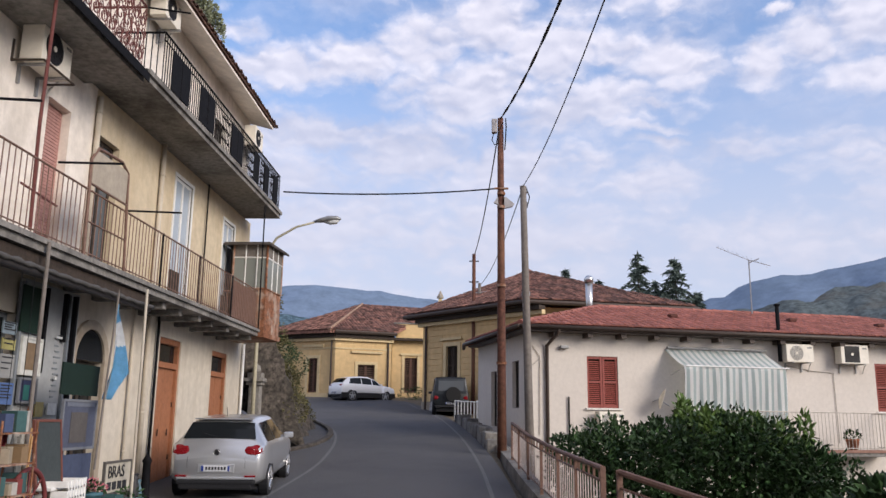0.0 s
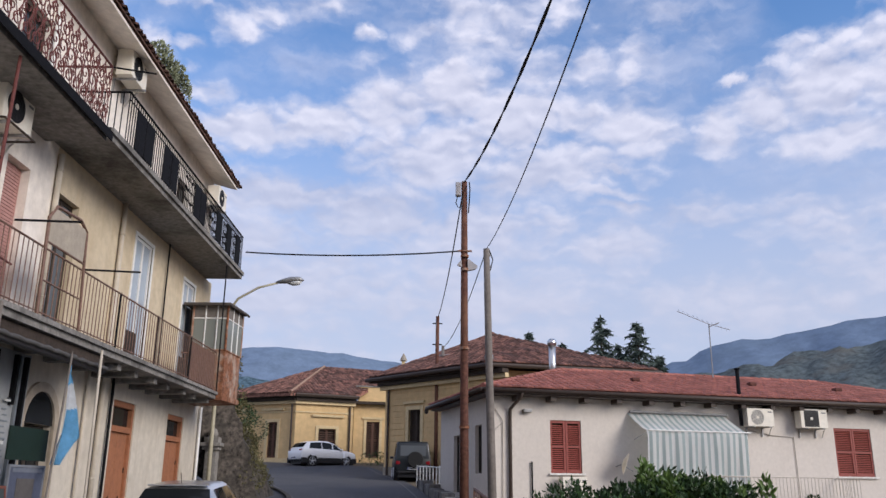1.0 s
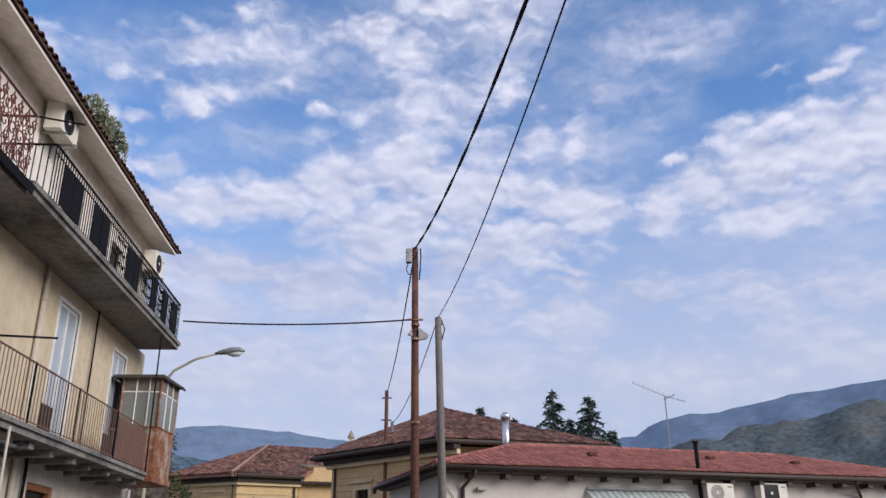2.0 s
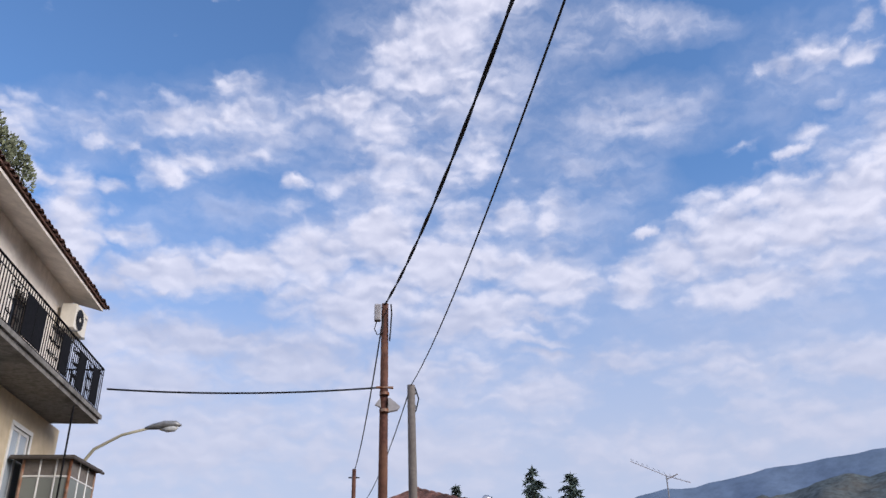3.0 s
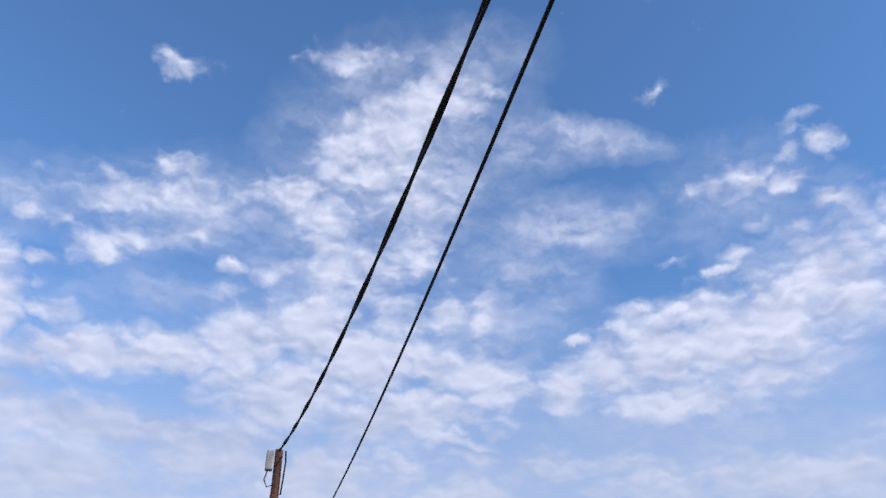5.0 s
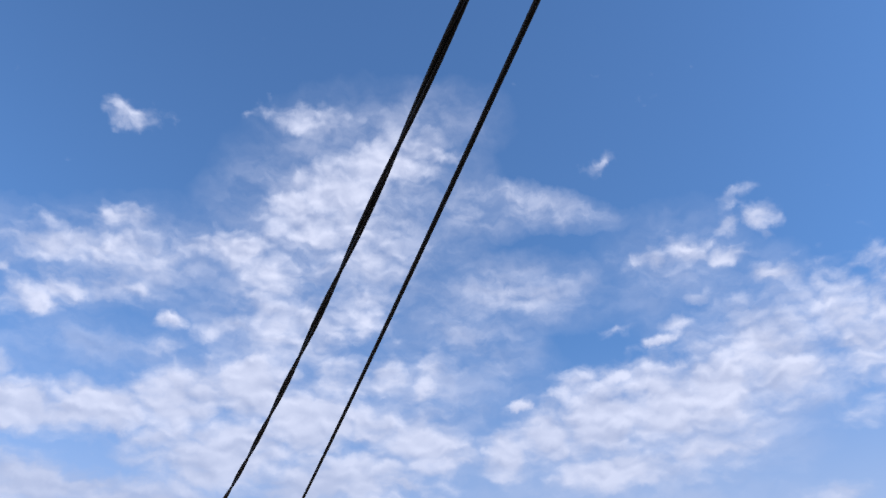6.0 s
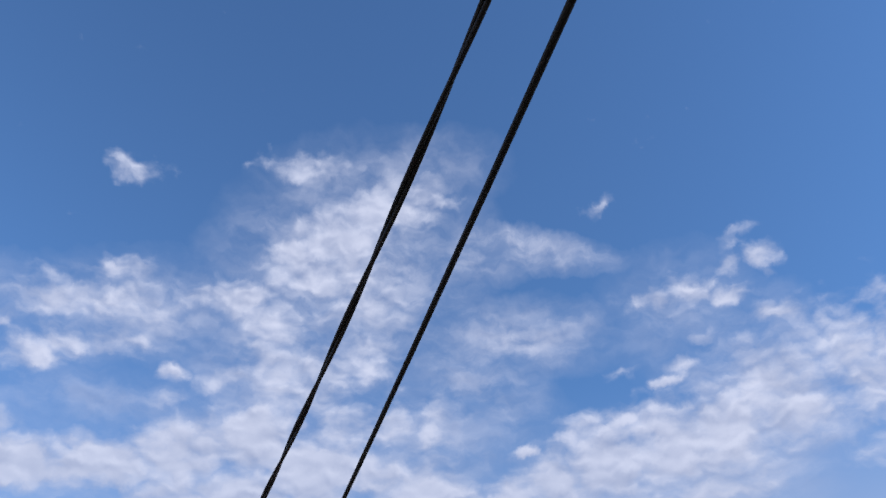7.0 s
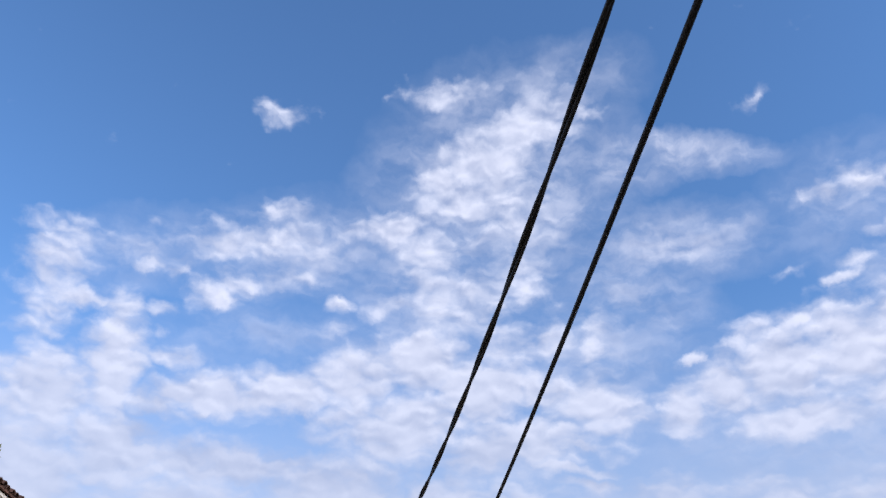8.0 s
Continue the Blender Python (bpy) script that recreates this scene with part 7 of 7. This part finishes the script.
part("bottom", boxes((-0.18, 0.18, -0.28, 0.28, 0.02, 0.04)), MATS["crate_wood"], crate2)
for i, (y, x, h, c) in enumerate(((11.35, -5.2, 0.36, (0.03, 0.03, 0.032)), (12.3, -5.25, 0.34, (0.04, 0.037, 0.04)), (13.9, -5.6, 0.5, (0.035, 0.035, 0.038)), (14.15, -5.65, 0.38, (0.12, 0.2, 0.24)))):
    jug = thing("tall_pot", "dark tall pot standing at the shop front", "pot", "dark pots", at=(x, y, road_z(y)))
    part("body", bar([(0, 0, 0), (0, 0, h * 0.3), (0, 0, h * 0.65), (0, 0, h * 0.85), (0, 0, h)], [0.06, 0.095, 0.085, 0.055, 0.065], 14), colour("pot_%s" % "abcd"[i], c, 0.5), jug, smooth=True)
    part("rim", tube(bmesh.new(), [(0.065 * math.cos(a), 0.065 * math.sin(a), h) for a in (2 * math.pi * k / 16 for k in range(17))], 0.012, 6, False), MATS["pot_%s" % "abcd"[i]], jug)

# ---- villa and bend house trim ----
for i in range(13):
    z = 2.6 + i * 0.31
    for u0, u1 in ([(0.4, 8.6)] if z < 3.1 or z > 5.75 else [(0.4, 1.6), (3.1, 4.9), (6.4, 8.6)]):
        part("rustic_course", boxes((u0, u1, -0.03, -0.001, z, z + 0.26), bevel=0.01, m=VILLA_M), YELLOW, villa)
part("plinth", boxes((0, 8.2, -0.06, -0.001, 1.2, 2.55), m=VILLA_M), mat("grey_plinth", (0.34, 0.30, 0.25), 0.9, grain=0.12, size=5, stain=0.4), villa, "grey plinth")
for u0, u1 in ((1.9, 2.8), (5.2, 6.1)):
    part("window_surround", boxes((u0 - 0.22, u0, -0.05, 0.05, 3.3, 5.6), (u1, u1 + 0.22, -0.05, 0.05, 3.3, 5.6), (u0, u1, -0.05, 0.05, 5.4, 5.6), (u0 - 0.35, u1 + 0.35, -0.14, 0.02, 5.72, 5.85), m=VILLA_M), STUCCO_TRIM, villa, "stone window surround with a hood")
    shutter("shutter", villa, VILLA_M, u0, u1, 3.4, 5.4, DARKWOOD, 0.12, 0.1)
part("cornice", boxes((-0.2, 8.8, -0.25, 0.0, 6.55, 6.75), m=VILLA_M), STUCCO_TRIM, villa, "moulded cornice")
# the dark band puts the deep shade under the eaves into the wood colour
part("eaves_board", boxes((-0.2, 8.8, -0.45, 0.0, 6.752, 6.95), m=VILLA_M), DARKWOOD, villa, "boarded eaves, coloured dark for the shade under the roof")
part("down_pipe", bar([VILLA_M @ Vector((0.35, -0.1, 6.6)), VILLA_M @ Vector((0.35, -0.1, 1.4))], 0.06, 8), MATS["brown_gutter"], villa)
for a, b in ((VL, VN), (VN, VR)):
    part("gutter", bar([a + Vector((0, 0, 7.1)), b + Vector((0, 0, 7.1))], 0.11, 8), MATS["brown_gutter"], villa, "dark brown gutter")
slope_roof("soffit", [VL + Vector((0.2, 0, 6.98)), VN + Vector((0, 0.2, 6.98)), vw[1] + Vector((0, 0, 6.98)), vw[0] + Vector((0, 0, 6.98))], DARKWOOD, villa, 0.04, "boarded eaves, coloured dark for the shade under the roof underside")
part("attic_turret", boxes((-0.13, 0.13, -0.13, 0.13, 0, 0.5), m=Matrix.Translation((-2.4, 60, 9.9))), STUCCO_TRIM, bend)
part("turret_cap", bar([(-2.4, 60, 10.4), (-2.4, 60, 10.6), (-2.4, 60, 10.95)], [0.27, 0.2, 0.03], 8), MATS["grey_plinth"], bend)
for m, holes, length in ((BEND_L, [(0.75, 1.55, 3.3, 5.6), (3.4, 4.2, 3.3, 5.6)], (BC - BL).length), (BEND_R, [(1.6, 2.8, 3.6, 5.2)], (BR - BC).length)):
    part("cornice", boxes((-0.1, length + 0.1, -0.2, 0.0, 6.75, 6.95), m=m), STUCCO_TRIM, bend, "moulded cornice")
    # here too the board's dark colour holds the shade below the gutter
    part("eaves_board", boxes((-0.1, length + 0.1, -0.35, 0.0, 6.952, 7.2), m=m), DARKWOOD, bend, "boarded eaves, coloured dark for the shade under the roof")
    part("string_course", boxes((0.0, length, -0.05, 0.0, 6.2, 6.3), m=m), STUCCO_TRIM, bend)
    part("plinth", boxes((0, length, -0.05, 0.0, 2.0, 3.25), m=m), STUCCO_TRIM, bend)
    part("gutter", bar([m @ Vector((-0.2, -0.55, 7.32)), m @ Vector((length + 0.2, -0.55, 7.32))], 0.11, 8), MATS["brown_gutter"], bend, "dark brown gutter")
    part("soffit", boxes((-0.2, length + 0.2, -0.6, -0.351, 7.2, 7.26), m=m), DARKWOOD, bend, "boarded eaves, coloured dark for the shade under the roof underside")
    part("down_pipe", bar([m @ Vector((length - 0.25, -0.1, 7.2)), m @ Vector((length - 0.25, -0.1, 3.0))], 0.06, 8), MATS["brown_gutter"], bend)
    for u0, u1, z0, z1 in holes:
        part("window_surround", boxes((u0 - 0.2, u0, -0.05, 0.05, z0 - 0.1, z1 + 0.2), (u1, u1 + 0.2, -0.05, 0.05, z0 - 0.1, z1 + 0.2), (u0, u1, -0.05, 0.05, z1, z1 + 0.2), (u0 - 0.5, u1 + 0.5, -0.15, 0.0, z1 + 0.75, z1 + 0.9), m=m), STUCCO_TRIM, bend, "stone window surround with a hood")
        shutter("shutter", bend, m, u0, u1, z0, z1, mat("brown_shutter", (0.13, 0.07, 0.05), 0.7), 0.14, 0.1)
wing = Matrix.Translation((BR.x, BR.y + 0.4, 0)) @ Matrix.Rotation(math.atan2(58.5 - BR.y - 0.4, 1 - BR.x), 4, "Z")
for u0, u1 in ((0.9, 1.8), (2.6, 3.5)):
    part("window_surround", boxes((u0 - 0.18, u0, -0.05, 0.05, 3.4, 6.0), (u1, u1 + 0.18, -0.05, 0.05, 3.4, 6.0), (u0 - 0.3, u1 + 0.3, -0.1, 0.05, 5.95, 6.1), m=wing), STUCCO_TRIM, bend, "stone window surround")
    shutter("shutter", bend, wing, u0, u1, 3.4, 5.8, MATS["brown_shutter"], 0.14, 0.1)
hedge_blobs = [(-4.4 + 0.5 * i, 54.3 - 0.25 * i, 3.2, 0.45, 0.4, 0.45) for i in range(6)]
leaf_cloud("hedge", "low clipped dark hedge before the yellow house", "hedge", hedge_blobs, 900, 0.12, LEAF, 91)

# ---- conifers behind the roofs ----


def conifer(at, height, radius, seed, label="tall dark conifer behind the roofs"):
    tree = thing("conifer_tree", label, "tree", "conifers", at=at)
    rnd = random.Random(seed)
    part("trunk", bar([(0, 0, 0), (0.05, 0, height * 0.5), (0, 0, height)], [0.22, 0.13, 0.02], 8), BARK, tree)
    verts, faces = [], []
    h = height * 0.22
    while h < height * 0.99:
        k = (h - height * 0.22) / (height * 0.78)
        for b in range(rnd.randint(3, 6)):
            a = rnd.uniform(0, 6.28)
            L = radius * (1 - k) ** 0.8 * rnd.uniform(0.45, 1.15) + 0.12
            d = Vector((math.cos(a), math.sin(a), 0))
            for s in range(int(14 + L * 24)):
                f = rnd.uniform(0.1, 1)
                p = d * L * f + Vector((0, 0, h + 0.25 * L * f - 0.5 * L * f * f))
                w = Vector((rnd.gauss(0, 1), rnd.gauss(0, 1), rnd.gauss(0, 0.4) - 0.5)).normalized() * rnd.uniform(0.3, 0.62)
                n = w.cross(Vector((rnd.gauss(0, 1), rnd.gauss(0, 1), rnd.gauss(0, 1)))).normalized() * 0.09
                i = len(verts)
                verts += [tuple(p - n), tuple(p + n), tuple(p + w)]
                faces.append((i, i + 1, i + 2))
        h += height * 0.027
    me = bpy.data.meshes.new("crown")
    me.from_pydata(verts, [], faces)
    me.materials.append(NEEDLE)
    ob = new("crown", me)
    ob.parent = tree


conifer((15.2, 75, 4.0), 13.1, 3.4, 1)
conifer((18.6, 75, 4.0), 12.6, 4.6, 2)
conifer((17.2, 77, 4.0), 10.8, 3.6, 4)
conifer((20.7, 76, 4.0), 9.6, 3.4, 5)
conifer((8.75, 77, 4.0), 11.9, 1.0, 6)
conifer((12.1, 78, 4.0), 11.0, 1.0, 7)

# ---- roof tiles ----


def tile_roof(poly, w, l, parent, material, limit, rise=0.055):
    """Barrel tiles in rows over a roof plane whose first edge is its eaves. The first ones are parts, the rest one joined part."""
    p0 = Vector(poly[0])
    e = (Vector(poly[1]) - p0).normalized()
    nrm = e.cross(Vector(poly[2]) - p0).normalized()
    if nrm.z < 0:
        nrm = -nrm
    s = nrm.cross(e)
    flat = [((Vector(p) - p0).dot(e), (Vector(p) - p0).dot(s)) for p in poly]
    if sum(f[1] for f in flat) < 0:
        s = -s
        flat = [(a, -b) for a, b in flat]

    def inside(u, v):
        hit = False
        for (ax, ay), (bx, by) in zip(flat, flat[1:] + flat[:1]):
            if (ay > v) != (by > v) and u < (bx - ax) * (v - ay) / (by - ay) + ax:
                hit = not hit
        return hit

    shape = []
    for v, lift in ((-0.02, 0.03), (l * 1.08, 0.006)):
        for k in range(5):
            a = math.pi * k / 4
            shape.append((w * 0.5 * math.cos(a), v, rise * math.sin(a) + lift))
    quads = [(k, k + 1, k + 6, k + 5) for k in range(4)] + [(0, 1, 2, 3, 4)]
    frame_m = Matrix((( e.x, s.x, nrm.x, 0), (e.y, s.y, nrm.y, 0), (e.z, s.z, nrm.z, 0), (0, 0, 0, 1)))
    me = bpy.data.meshes.new("roof_tile")
    me.from_pydata(shape, [], quads)
    me.materials.append(material)
    verts, faces = [], []
    rnd = random.Random(int(p0.x * 10))
    count = 0
    v = 0.0
    vmax, umin, umax = max(f[1] for f in flat), min(f[0] for f in flat), max(f[0] for f in flat)
    while v < vmax:
        u = umin + w / 2
        while u < umax:
            if inside(u, v + l * 0.4):
                at = p0 + e * (u + rnd.uniform(-0.008, 0.008)) + s * (v + rnd.uniform(-0.02, 0.02)) + nrm * (0.004 + rnd.uniform(0, 0.008))
                if count < limit:
                    ob = new("roof_tile", me)
                    ob.parent, ob.matrix_basis = parent, Matrix.Translation(at) @ frame_m
                else:
                    i = len(verts)
                    verts += [tuple(at + frame_m.to_3x3() @ Vector(q)) for q in shape]
                    faces += [tuple(i + j for j in f) for f in quads]
                count += 1
            u += w
        v += l
    if faces:
        me2 = bpy.data.meshes.new("tile_field")
        me2.from_pydata(verts, [], faces)
        me2.materials.append(material)
        ob = new("tile_field", me2)
        ob.parent = parent
        tagged(ob, kind="stuff")


def ridge(a, b, r, parent, material, step=0.4):
    a, b = Vector(a), Vector(b)
    n = max(2, int((b - a).length / step))
    for i in range(n):
        p, q = a.lerp(b, i / n), a.lerp(b, (i + 1.12) / n)
        part("ridge_tile", bar([p + Vector((0, 0, 0.01)), q + Vector((0, 0, 0.0))], [r * 1.12, r], 8), material, parent)


tile_roof(FRONT_SLOPE, 0.235, 0.36, house, TILE_NEW, 290)
tile_roof(SIDE_SLOPE, 0.235, 0.36, house, TILE_NEW, 0)
ridge(FRONT_SLOPE[3], FRONT_SLOPE[2], 0.10, house, TILE_NEW)
ridge(FRONT_SLOPE[0], FRONT_SLOPE[3], 0.10, house, TILE_NEW)
ridge(FRONT_SLOPE[1], FRONT_SLOPE[2], 0.10, house, TILE_NEW)
for u, k in ((3.6, 0.5), (8.3, 0.55), (11.6, 0.45)):
    p = hl(u, -0.55 + 3.45 * k, 4.5 + 1.1 * k + 0.06)
    part("vent_tile", boxes((-0.14, 0.14, -0.12, 0.12, 0.0, 0.12), bevel=0.03, m=Matrix.Translation(p) @ Matrix.Rotation(radians(14.6), 4, "Z")), mat("dark_tile", (0.12, 0.05, 0.04), 0.9), house)
up7 = Vector((0, 0, 7.22))
for a, b in ((VL, VN), (VN, VR)):
    tile_roof([a + up7, b + up7, APEX], 0.24, 0.42, villa, TILE_OLD, 0, 0.07)
ridge(VN + up7, APEX, 0.13, villa, TILE_OLD)
tile_roof([BL + e + Vector((-0.6, -0.6, 0)), BC + e + Vector((-0.3, -0.7, 0)), Vector((-8.4, 61.6, 10.1))], 0.24, 0.42, bend, TILE_OLD, 0, 0.07)
tile_roof(BEND_SLOPE, 0.24, 0.42, bend, TILE_OLD, 0, 0.07)
ridge(BC + e + Vector((-0.3, -0.7, 0.03)), (-8.4, 61.6, 10.12), 0.10, bend, mat("pale_ridge_tile", (0.36, 0.24, 0.17), 0.9))
